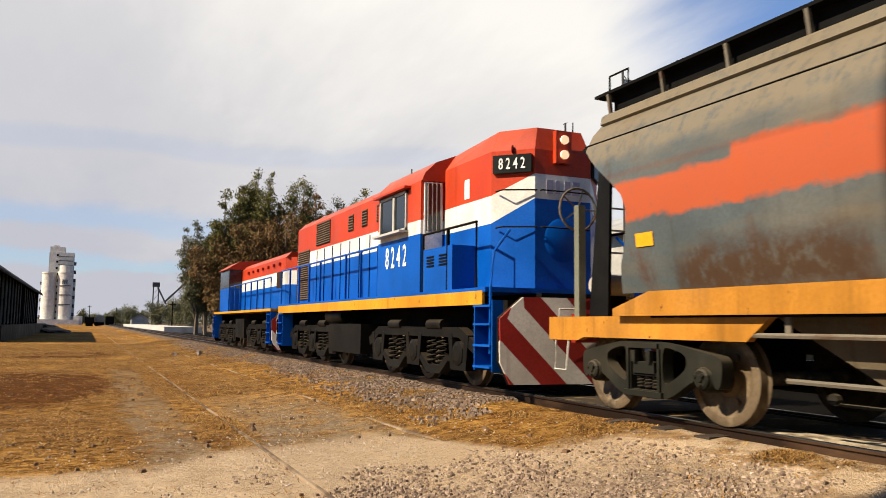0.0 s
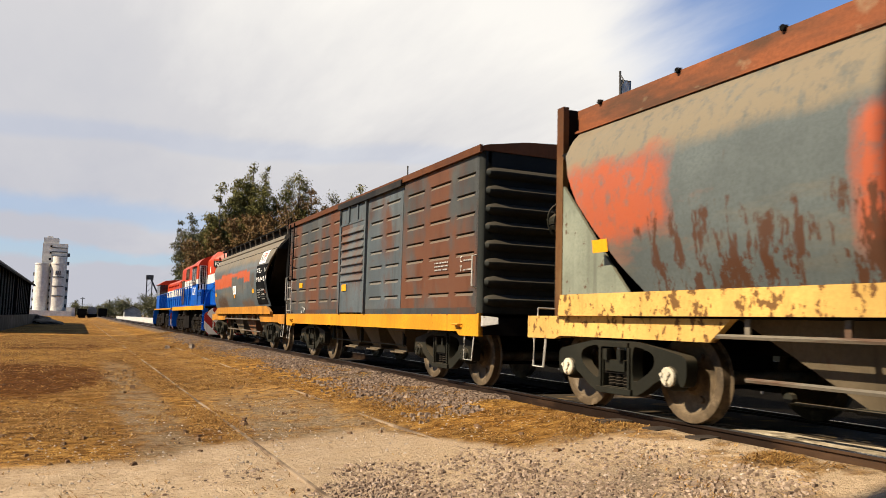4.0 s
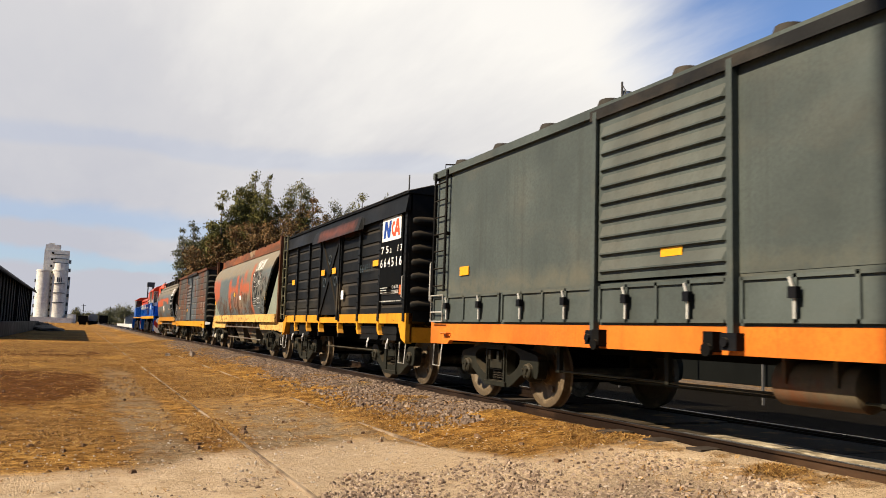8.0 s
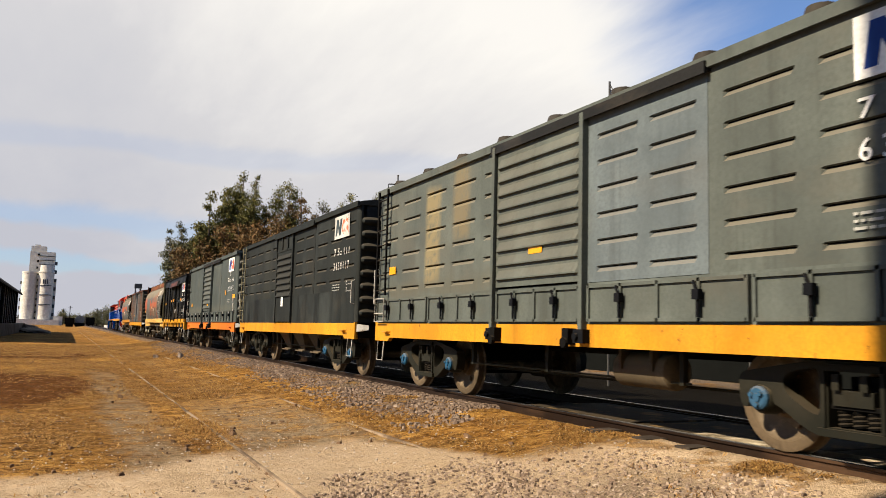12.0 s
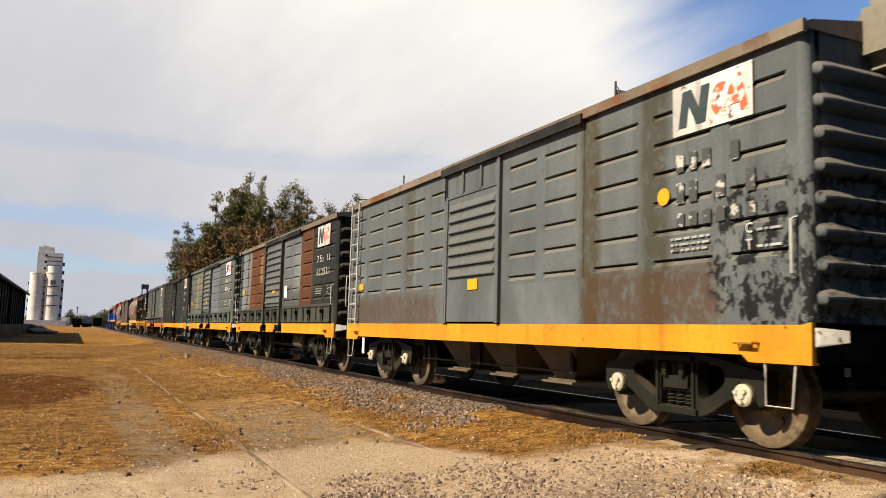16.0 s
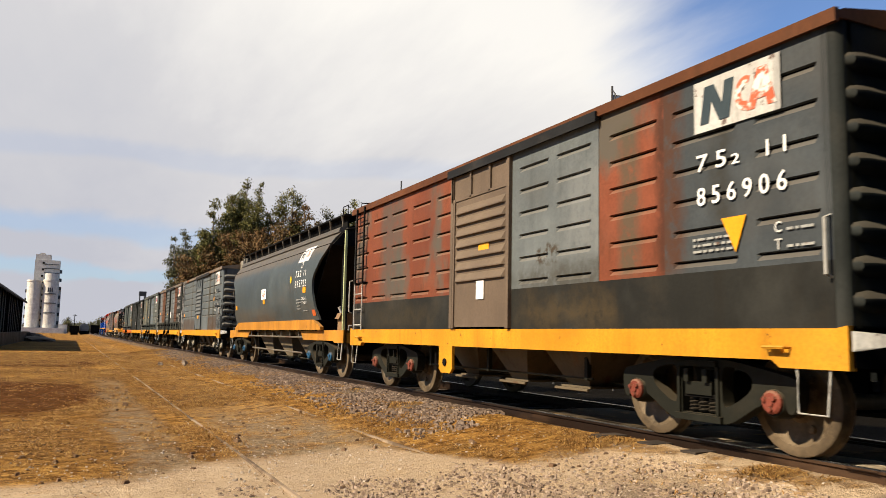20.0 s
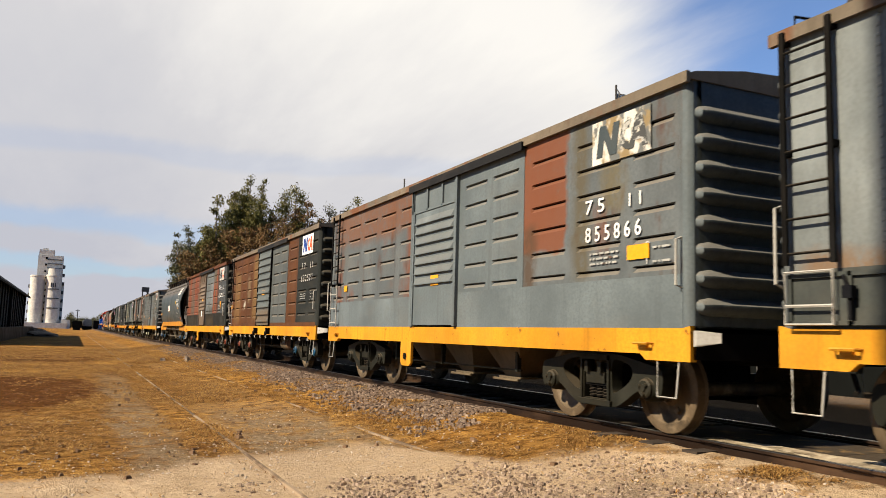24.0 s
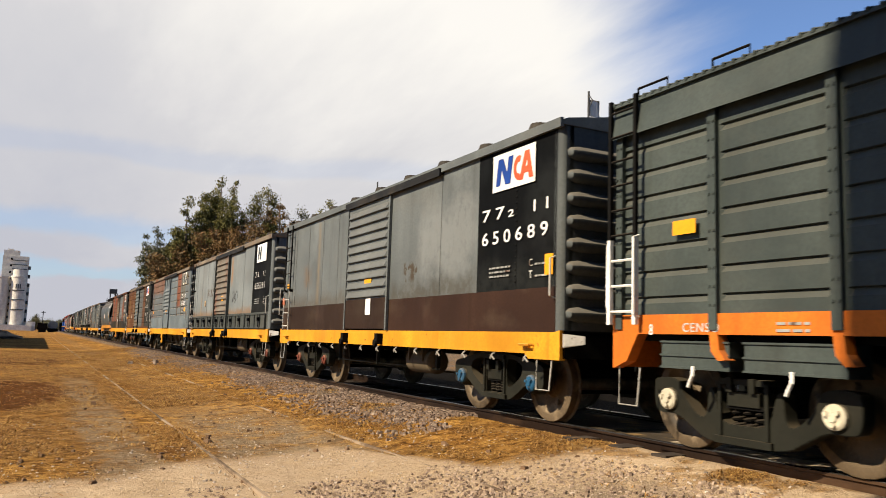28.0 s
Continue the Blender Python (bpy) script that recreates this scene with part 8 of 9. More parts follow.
        box(bm, -0.42, 0.42, -L + 1.1, -1.1, 3.46, 3.66)
        part("loading_hatch", bm, BLACKISH, e, "long black loading hatch")
        bm = bmesh.new()
        for y in (-1.0, -L + 1.0):
            tube(bm, [(-1.0, y, 3.72), (-1.0, y, 3.92), (-1.0, y - 0.35, 3.92), (-1.0, y - 0.35, 3.72)], 0.014, 5)
        part("roof_grab", bm, BLACKISH, e)
    else:
        for s in (-1, 1):
            bm = bmesh.new()
            box(bm, s * 1.02 - 0.025, s * 1.02 + 0.025, -L + 0.80, -0.80, 3.33, 3.62)
            box(bm, s * 1.07 - 0.03, s * 1.07 + 0.03, -L + 0.80, -0.80, 3.315, 3.345)
            part("coaming", bm, c["coaming"], e, "rust-red top coaming")
            for k in range(9):
                bm = bmesh.new()
                y = -1.3 - k * 1.35
                lathe_x(bm, [(0, 0.035), (s * 0.05, 0.03), (s * 0.05, 0)], cx=s * 1.03, cy=y, cz=3.62, seg=8)
                part("hinge_lug", bm, BLACKISH, e)
    # painted areas
    for name, u0, u1, z0, z1, m, lab, slant in c["areas"]: hop_sheet(e, name, u0, u1, z0, z1, m, lab, slant=slant, kind=c["kind"])
    if c.get("af"):
        u, z = c["af"]
        hop_sheet(e, "notice", u, u + 0.62, z, z + 0.30, WHITE, "white board with red letters", 0.010)
        lettering("letters", "AF", 0, 0, 0, 0, 0, LOGO_RED, e, "red letters", place=lambda a, b: (-hop_x(z + 0.06 + 0.18 * b) - 0.014, -(u + 0.12 + 0.38 * a), z + 0.06 + 0.18 * b))
        hop_sheet(e, "reflector", u + 0.2, u + 0.42, z - 0.14, z - 0.02, STICKER, "amber reflector sheet", 0.010)
    for t, z, h, w in c["texts"]:
        u = c["text_u"]
        if " " in t: type_mark(e, t, lambda a, b: (-hop_x(z + h * b) - 0.014, -(u + w * a), z + h * b), c["num_mat"])
        else: lettering("number", t, 0, 0, 0, 0, 0, c["num_mat"], e, "white stencilled wagon number", place=lambda a, b: (-hop_x(z + h * b) - 0.014, -(u + w * a), z + h * b))
    if c["kind"] == "walk":
        boxed("brake_stand", (-1.06, -0.96, -0.42, -0.32, 1.05, 2.45), worn("olive_stand_paint", (0.20, 0.20, 0.15), dust=0.2), e, "olive upright brake stand")
        bm = bmesh.new()
        hub = Vector((-0.95, -0.24, 2.42))
        tube(bm, [hub + Vector((0.27 * math.cos(a), 0, 0.27 * math.sin(a))) for a in [2 * math.pi * k / 20 for k in range(20)]], 0.016, 6, closed=True)
        for k in range(5): tube(bm, [hub, hub + Vector((0.27 * math.cos(1.257 * k), 0.0, 0.27 * math.sin(1.257 * k)))], 0.011, 5)
        tube(bm, [hub + Vector((0, -0.12, 0)), hub + Vector((0, 0.02, 0))], 0.03, 8)
        part("brake_wheel", bm, PIPE, e, "grey spoked hand brake wheel")
        bm = bmesh.new()
        lathe_x(bm, [(-0.22, 0.0), (-0.22, 0.10), (-0.17, 0.15), (0.26, 0.15), (0.31, 0.08), (0.31, 0)], cx=-0.72, cy=-0.55, cz=1.45, seg=16)
        part("brake_cylinder", bm, LIGHT_GREY, e, "pale brake cylinder", smooth=True)
        boxed("cylinder_bracket", (-0.90, -0.50, -0.62, -0.48, 1.05, 1.34), BLACKISH, e)
    if c.get("extras"):
        bm = bmesh.new()
        star = [(0.085 * (1 if k % 2 else 0.82) * math.cos(math.pi * k / 9), 0.10 * (1 if k % 2 else 0.85) * math.sin(math.pi * k / 9)) for k in range(18)]
        hull(bm, [(-hop_x(2.36) - 0.006, -9.52 + a, 2.36 + b) for a, b in star], [(-hop_x(2.36) - 0.010, -9.52 + a, 2.36 + b) for a, b in star])
        part("painted_dot", bm, surface("sprayed_yellow", (0.62, 0.40, 0.01), rough=0.6), e, "sprayed yellow dot")
        lettering("letter", "D", 0, 0, 0, 0, 0, FADED_WHITE, e, "white outlined letter", place=lambda a, b: (-hop_x(2.62 + 0.16 * b) - 0.012, -(10.42 + 0.2 * a), 2.60 + 0.15 * b))
        boxed("marker_rod", (-1.12, -1.07, -L + 0.40, -L + 0.45, 1.06, 3.3), surface("lime_white_paint", (0.55, 0.60, 0.30)), e, "pale yellow upright end rod")
    for u, z, m in c["sheets"]: hop_sheet(e, "reflector", u, u + 0.27, z, z + 0.14, m, "amber reflector sheet", 0.012)
    lettering("number", c["end_text"], 0, 0, 0, 0, 0, FADED_WHITE, e, "faint stencilled number on the end", place=lambda a, b: (-0.15 + 0.85 * a, -L + (0.83 if c["kind"] == "walk" else 0.77), 3.12 + 0.2 * b))
    def bars(u, z, width, h):
        """One line of stencilled data as plain bars on the curved side."""
        bm = bmesh.new()
        r = random.Random(int(u * 50 + z * 90))
        end = u + width
        while u < end:
            d = min(r.uniform(0.03, 0.09), end - u + 0.01)
            x = lambda q: -hop_x(q)
            hull(bm, [(x(z) - 0.012, -u, z), (x(z) - 0.012, -u - d, z), (x(z + h) - 0.012, -u - d, z + h), (x(z + h) - 0.012, -u, z + h)],
                 [(x(z) - 0.015, -u, z), (x(z) - 0.015, -u - d, z), (x(z + h) - 0.015, -u - d, z + h), (x(z + h) - 0.015, -u, z + h)])
            u += d + 0.02
        part("data_stencil", bm, DIM_WHITE, e, "small white stencilled data")
    u = c["text_u"] + 0.08
    for k, (du, w, h) in enumerate(((0, 0.42, 0.03), (0, 0.42, 0.03), (0, 0.34, 0.022), (0, 0.34, 0.022))): bars(u + du, 1.80 - 0.075 * k, w, h)
    if c.get("weights"):
        for t, z in zip(c["weights"], (1.80, 1.69)):
            lettering("data", t, 0, 0, 0, 0, 0, FADED_WHITE, e, "small white stencilled weight", place=lambda a, b: (-hop_x(z + 0.07 * b) - 0.015, -(u + 0.50 + 0.46 * a), z + 0.07 * b))
    for k, t in enumerate("" if c.get("weights") else "CT"):
        z = 1.78 - 0.14 * k
        if u + 1.0 < L - hop_end(z):
            lettering("number", t, 0, 0, 0, 0, 0, FADED_WHITE, e, place=lambda a, b: (-hop_x(z) - 0.015, -(u + 0.52 + 0.06 * a), z + 0.08 * b))
            bars(u + 0.63, z + 0.01, 0.36, 0.05)
    bars(u + 0.58, 1.52, 0.40, 0.022)
    return e


def board_box():
    """Open cardboard carton with bottles, left on the end platform."""
    y = -HOP_L + 0.80
    bx = tagged(new("cardboard_box"), "brown open cardboard carton standing on the wagon end", "box")
    KRAFT = surface("brown_cardboard", (0.27, 0.165, 0.085), rough=0.85)
    bm = bmesh.new()
    for x0, x1, y0, y1 in ((-0.2, 0.2, -0.15, -0.14), (-0.2, 0.2, 0.14, 0.15), (-0.2, -0.19, -0.14, 0.14), (0.19, 0.2, -0.14, 0.14)): box(bm, x0, x1, y0, y1, 0, 0.40)
    box(bm, -0.19, 0.19, -0.14, 0.14, 0, 0.015)
    part("carton", bm, KRAFT, bx)
    for s, w in ((-1, 0.30), (1, 0.26)):
        bm = bmesh.new()
        hull(bm, [(s * 0.20, -0.15, 0.40), (s * 0.20, 0.15, 0.40), (s * 0.205, 0.15, 0.40), (s * 0.205, -0.15, 0.40)], [(s * 0.27, -0.14, 0.40 - 0.45 * w), (s * 0.27, 0.14, 0.40 - 0.45 * w), (s * 0.275, 0.14, 0.40 - 0.45 * w), (s * 0.275, -0.14, 0.40 - 0.45 * w)])
        part("flap", bm, KRAFT, bx)
    for x, yy, m, tilt in ((-0.10, 0.05, LIGHT_GREY, 0.10), (0.06, -0.03, BLACKISH, -0.03), (0.12, 0.07, LOGO_DARK, 0.04)):
        bm = bmesh.new()
        tube(bm, [(x, yy, 0.16), (x - tilt * 0.5, yy, 0.44), (x - tilt, yy, 0.54)], 0.045, 10)
        part("bottle", bm, m, bx, smooth=True)
    RIDERS.append((bx, -103.80 + y, -0.86, 1.052))


RIDERS = []
PRIMER = (0.40, 0.080, 0.026)
# the pale blue-grey patch at z 2.45 to 2.75 is a sheen painted in
HOP1 = surface("weathered_hopper_grey", (0.094, 0.114, 0.120), [((0.15, 0.11, 0.065), (0.5, 0.22, 1.1), 0.48, 0.66, 0.7), ((0.045, 0.040, 0.032), (3.0, 3.0, 0.35), 0.56, 0.72, 0.6), (RUST, (1.6, 1.3, 0.9), 0.62, 0.74, 0.7)], rough=0.6, bump=0.06, patches=((-1, 14, 2.78, 3.6, (0.21, 0.165, 0.105), 0.7, 0.35), (2.6, 4.6, 1.2, 1.72, (0.065, 0.030, 0.012), 0.85, 0.7), (7.6, 9.6, 1.2, 1.52, (0.12, 0.06, 0.025), 0.7, 0.4), (9.3, 9.9, 1.95, 2.35, (0.10, 0.06, 0.03), 0.6, 0.4), (5.2, 10.2, 2.45, 2.75, (0.15, 0.17, 0.175), 0.6, 0.3), (1.0, 3.5, 2.05, 2.46, PRIMER, 0.96, 0.22), (3.3, 5.7, 2.06, 2.58, PRIMER, 0.96, 0.26), (5.6, 7.1, 2.40, 2.53, PRIMER, 0.9, 0.16), (6.9, 8.5, 2.32, 2.56, PRIMER, 0.95, 0.22), (8.1, 9.1, 2.14, 2.50, PRIMER, 0.95, 0.24), (1.0, 10.25, 2.565, 2.578, (0.12, 0.03, 0.015), 0.8, 0.0)))
HOP3 = surface("rusty_hopper_grey", (0.112, 0.130, 0.128), [((0.18, 0.14, 0.085), (0.6, 0.2, 1.0), 0.48, 0.66, 0.7), ((0.30, 0.095, 0.040), (0.9, 0.45, 1.1), 0.56, 0.70, 0.55), (RUST, (2.6, 2.2, 0.75), 0.62, 0.70, 0.7)], rough=0.65, bump=0.08, patches=((-1, 14, 2.72, 3.6, (0.22, 0.175, 0.115), 0.85, 0.3), (0.9, 2.9, 1.9, 2.7, PRIMER, 0.82, 0.7), (4.98, 5.48, 1.5, 2.62, PRIMER, 0.88, 0.35), (5.2, 6.8, 2.14, 2.34, PRIMER, 0.88, 0.3), (6.55, 6.92, 2.05, 2.72, PRIMER, 0.88, 0.3), (7.3, 7.72, 1.9, 2.62, PRIMER, 0.88, 0.35), (7.6, 9.0, 2.02, 2.38, PRIMER, 0.86, 0.35), (7.9, 8.4, 2.45, 2.85, PRIMER, 0.6, 0.4), (9.18, 9.58, 1.3, 3.0, (0.36, 0.085, 0.03), 0.88, 0.35), (2.6, 9.4, 1.1, 2.02, (0.075, 0.030, 0.014), 2.0, 1.1), (3.5, 8.5, 1.1, 1.62, (0.075, 0.032, 0.016), 2.0, 0.6), (10.2, 11.9, 1.3, 2.5, (0.02, 0.018, 0.014), 1.0, 1.1)))
HOP10 = surface("dark_hopper_grey", (0.070, 0.084, 0.086), [((0.11, 0.08, 0.05), (0.4, 0.16, 0.9), 0.52, 0.72, 0.55), ((0.04, 0.045, 0.045), (0.8, 0.4, 0.5), 0.5, 0.7, 0.4)], rough=0.5, bump=0.05, patches=((-1, 14, 2.86, 3.6, (0.14, 0.10, 0.062), 0.55, 0.35), (4.5, 7.5, 1.2, 1.45, (0.09, 0.055, 0.03), 0.6, 0.4)))
FADED_RED = surface("faded_red_smudge", (0.50, 0.22, 0.15), [((0.72, 0.68, 0.62), (6, 6, 8), 0.47, 0.52, 1.0)], rough=0.6)
FLAKY = surface("flaking_dark_paint", (0.018, 0.022, 0.022), [((0.12, 0.115, 0.10), (4.5, 4.5, 3.4), 0.45, 0.52, 1.0), ((0.16, 0.055, 0.03), (1.5, 1.5, 1.2), 0.58, 0.62, 0.9)], rough=0.7, bump=0.08)
EMBLEM_WHITE = surface("scuffed_emblem_white", (0.46, 0.43, 0.38), [((0.20, 0.175, 0.13), (3.0, 3.0, 4.0), 0.50, 0.62, 0.9), ((0.10, 0.10, 0.09), (7, 7, 6), 0.58, 0.62, 0.9)], rough=0.7, bump=0.05)
FLAKY_WHITE = surface("flaking_white_paint", (0.62, 0.60, 0.55), [((0.10, 0.105, 0.10), (4.2, 4.2, 5.5), 0.48, 0.52, 1.0)], rough=0.7, bump=0.05)
# near-black colour stands in for shade on the hopper ends and struts
SHADE_END = worn("shade_black_hopper_end", (0.008, 0.008, 0.008), dirt=0.2, dust=0.04)
COAMING = surface("rust_coaming", (0.26, 0.085, 0.035), [((0.07, 0.04, 0.025), (2.0, 0.5, 2.0), 0.45, 0.6, 0.85), ((0.30, 0.24, 0.15), (1.2, 0.8, 1.2), 0.58, 0.66, 0.7)], rough=0.75, bump=0.1)


hopper(8.50, dict(kind="walk", label="grey hopper wagon with an orange primer stripe and roof walkway", body=HOP1, end=SHADE_END, sill=DEEP_YELLOW, strut=SHADE_END, caps=("dark", "dark"),
       areas=[("number_field", 10.22, 11.95, 1.36, 2.60, NIGHT, "black number field", 0.0), ("emblem_panel", 10.46, 11.42, 2.64, 3.05, WHITE, "white slanted emblem panel", 0.15),
              ("emblem", 10.57, 10.65, 2.70, 2.98, LOGO_DARK, "dark slanted bar", 0.12), ("emblem", 10.79, 10.87, 2.70, 2.98, LOGO_DARK, "dark slanted bar", 0.12), ("emblem", 10.68, 10.80, 2.76, 2.92, LOGO_DARK, "dark slanted bar", 0.02), ("emblem", 10.96, 11.10, 2.72, 2.97, LOGO_RED, "red rounded shape", 0.10), ("emblem", 11.16, 11.29, 2.70, 3.00, LOGO_RED, "red wedge shape", 0.06)],
       af=(6.05, 1.77), texts=(("75 2  11", 2.355, 0.150, 1.34), ("900407", 2.065, 0.165, 1.38)), text_u=10.33, num_mat=WHITE, end_text="900407", sheets=((9.58, 1.74, STICKER), (2.0, 1.76, STICKER), (11.52, 1.70, RED_STICKER))))
hopper(-18.25, dict(kind="box", label="grey hopper wagon streaked with rust and orange primer", body=HOP3, end=SHADE_END, sill=PALE_YELLOW, gusset=worn("pale_green_gusset_paint", (0.24, 0.26, 0.20), chips=0.4), strut=SHADE_END, caps=("white", "dark"), coaming=COAMING,
       areas=[("emblem_panel", 9.75, 10.85, 2.74, 3.06, EMBLEM_WHITE, "worn white emblem panel", 0.22), ("number_field", 9.5, 10.9, 1.62, 2.70, FLAKY, "flaking dark number field", 0.0)],
       texts=(("75 2  11", 2.46, 0.18, 1.2), ("900377", 2.18, 0.20, 1.2)), text_u=9.62, num_mat=FLAKY_WHITE, end_text="900377", sheets=((6.2, 1.98, STICKER), (7.3, 1.84, WHITE), (1.7, 1.75, STICKER), (11.5, 1.75, STICKER))))
hopper(-103.80, dict(kind="walk", label="dark grey hopper wagon with a dusty top and roof walkway", body=HOP10, end=SHADE_END, sill=DEEP_YELLOW, strut=SHADE_END, caps=("blue", "blue"),
       areas=[("emblem_panel", 10.0, 10.98, 2.76, 3.12, WHITE, "white slanted emblem panel", 0.20), ("emblem", 10.14, 10.21, 2.82, 3.06, LOGO_DARK, "dark slanted bar", 0.11), ("emblem", 10.34, 10.41, 2.82, 3.06, LOGO_DARK, "dark slanted bar", 0.11), ("emblem", 10.23, 10.33, 2.88, 2.98, LOGO_DARK, "dark slanted bar", 0.06), ("emblem", 10.54, 10.90, 2.86, 3.02, FADED_RED, "faded red smudge", 0.08)],
       af=(6.05, 1.96), texts=(("752  11", 2.38, 0.17, 0.95), ("895722", 2.12, 0.18, 1.02)), text_u=9.99, weights=("C 55000 K", "T 24100 K"), num_mat=WHITE, end_text="895722", sheets=((1.98, 1.74, STICKER), (10.72, 1.97, STICKER), (11.36, 1.40, RED_STICKER)), extras=True))
board_box()


# ---------------------------------------------------------------- locomotives (origin at the coupler end nearest the camera, body towards +y)
RED = worn("locomotive_red_paint", (0.45, 0.045, 0.014), dirt=0.2, dust=0.12, rough=0.42, chips=0.05)
BLUE = worn("locomotive_blue_paint", (0.001, 0.076, 0.38), dirt=0.12, dust=0.0, rough=0.40, chips=0.05)
LWHITE = worn("locomotive_white_paint", (0.68, 0.66, 0.62), dirt=0.3, dust=0.15, rough=0.45, chips=0.1)
LOCO_IRON = worn("oily_black_iron", (0.013, 0.012, 0.0105), dirt=0.35, dust=0.07, rough=0.5, spec=0.12)
GLASS = surface("dark_cab_glass", (0.02, 0.024, 0.026), rough=0.08, bump=0.0, vary=0.05, spec=0.5)
GRILLE = worn("rusty_dark_grille", (0.05, 0.028, 0.02), dirt=0.4)
STRIPE_RED = worn("pilot_stripe_red", (0.30, 0.022, 0.016), dirt=0.25, dust=0.08)
STRIPE_WHITE = worn("pilot_stripe_white", (0.66, 0.61, 0.54), dirt=0.3, dust=0.25, chips=0.2)
BOARD = surface("number_board_black", (0.025, 0.028, 0.026), rough=0.4, bump=0.02)


def lamp_glow():
    m = bpy.data.materials.new("headlight_glow")
    m.use_nodes = True
    b = m.node_tree.nodes["Principled BSDF"]
    b.inputs["Base Color"].default_value = (0.9, 0.8, 0.6, 1)
    b.inputs["Emission Color"].default_value = (1.0, 0.62, 0.28, 1)
    b.inputs["Emission Strength"].default_value = 0.35
    return m


GLOW = lamp_glow()


def banded(parent, name, loop, cuts, top_fn=None, close=True):
    """Upright hood built from horizontal colour bands. loop: (x, y) round the hood; cuts: (z0, z1, material, label)."""
    for z0, z1, m, lab in cuts:
        bm = bmesh.new()
        hull(bm, [(x, y, z0) for x, y in loop], [(x, y, z1) for x, y in loop])
        part(name, bm, m, parent, lab)


def loco_truck(parent, yc, axles):
    bm = bmesh.new()
    box(bm, -0.95, 0.95, yc - 0.3, yc + 0.3, 0.45, 0.80)
    tr = part("truck", bm, BLACKISH, parent, "heavy black three-axle truck")
    span = (axles - 1) * 1.85 / 2
    ys = [-span + 1.85 * k for k in range(axles)]
    for s in (-1, 1):
        bm = bmesh.new()
        top = [(yc - span - 0.55, 0.60)] + [(yc + y, 0.83) for y in ys] + [(yc + span + 0.55, 0.60)]
        stroke(bm, top, [0.18] + [0.16] * axles + [0.18], s * 1.06, s * 1.22)
        for y in ys:
            stroke(bm, [(yc + y - 0.30, 0.80), (yc + y - 0.22, 0.30), (yc + y + 0.22, 0.30), (yc + y + 0.30, 0.80)], [0.14, 0.16, 0.16, 0.14], s * 1.06, s * 1.23)
            lathe_x(bm, [(0, 0.20), (s * 0.12, 0.19), (s * 0.14, 0.12), (s * 0.14, 0)], cx=s * 1.12, cy=yc + y, cz=0.50, seg=14)
        for a, b in zip(ys, ys[1:]):
            m = yc + (a + b) / 2
            stroke(bm, [(m - 0.55, 0.42), (m - 0.25, 0.22), (m + 0.25, 0.22), (m + 0.55, 0.42)], [0.12, 0.14, 0.14, 0.12], s * 1.08, s * 1.25)
        part("side_frame", bm, LOCO_IRON, tr, "cast locomotive side frame")
        for a, b in zip(ys, ys[1:]):
            bm = bmesh.new()
            m = yc + (a + b) / 2
            for yy in (-0.20, 0.20):
                tube(bm, [(s * 1.17 + 0.085 * math.cos(q), m + yy + 0.085 * math.sin(q), 0.30 + 0.40 * k / 50) for k, q in [(k, 2 * math.pi * k / 10) for k in range(51)]], 0.020, 5)
            part("spring_nest", bm, LOCO_IRON, tr)
            bm = bmesh.new()
            lathe_x(bm, [(-0.30, 0), (-0.30, 0.09), (0.30, 0.09), (0.30, 0)], seg=10)
            for v in bm.verts: v.co = (s * 1.18 + v.co.y, m + v.co.x, 0.95 + v.co.z)
            part("brake_cylinder", bm, LOCO_IRON, tr, smooth=True)
    for y in ys:
        w = wheelset(tr, yc + y)
        w.matrix_basis = pose(0, yc + y, R_WHEEL)


def rails_along(parent, x, y0, y1, z0, n, m):
    bm = bmesh.new()
    tube(bm, [(x, y0, z0 + 0.0), (x, y0, z0 + 0.98), (x, y1, z0 + 0.98), (x, y1, z0)], 0.022, 6)
    part("handrail", bm, m, parent, "painted walkway handrail")
    for k in range(1, n):
        bm = bmesh.new()
        y = y0 + (y1 - y0) * k / n
        box(bm, x - 0.022, x + 0.022, y - 0.022, y + 0.022, z0, z0 + 0.98)
        part("handrail_post", bm, m, parent)


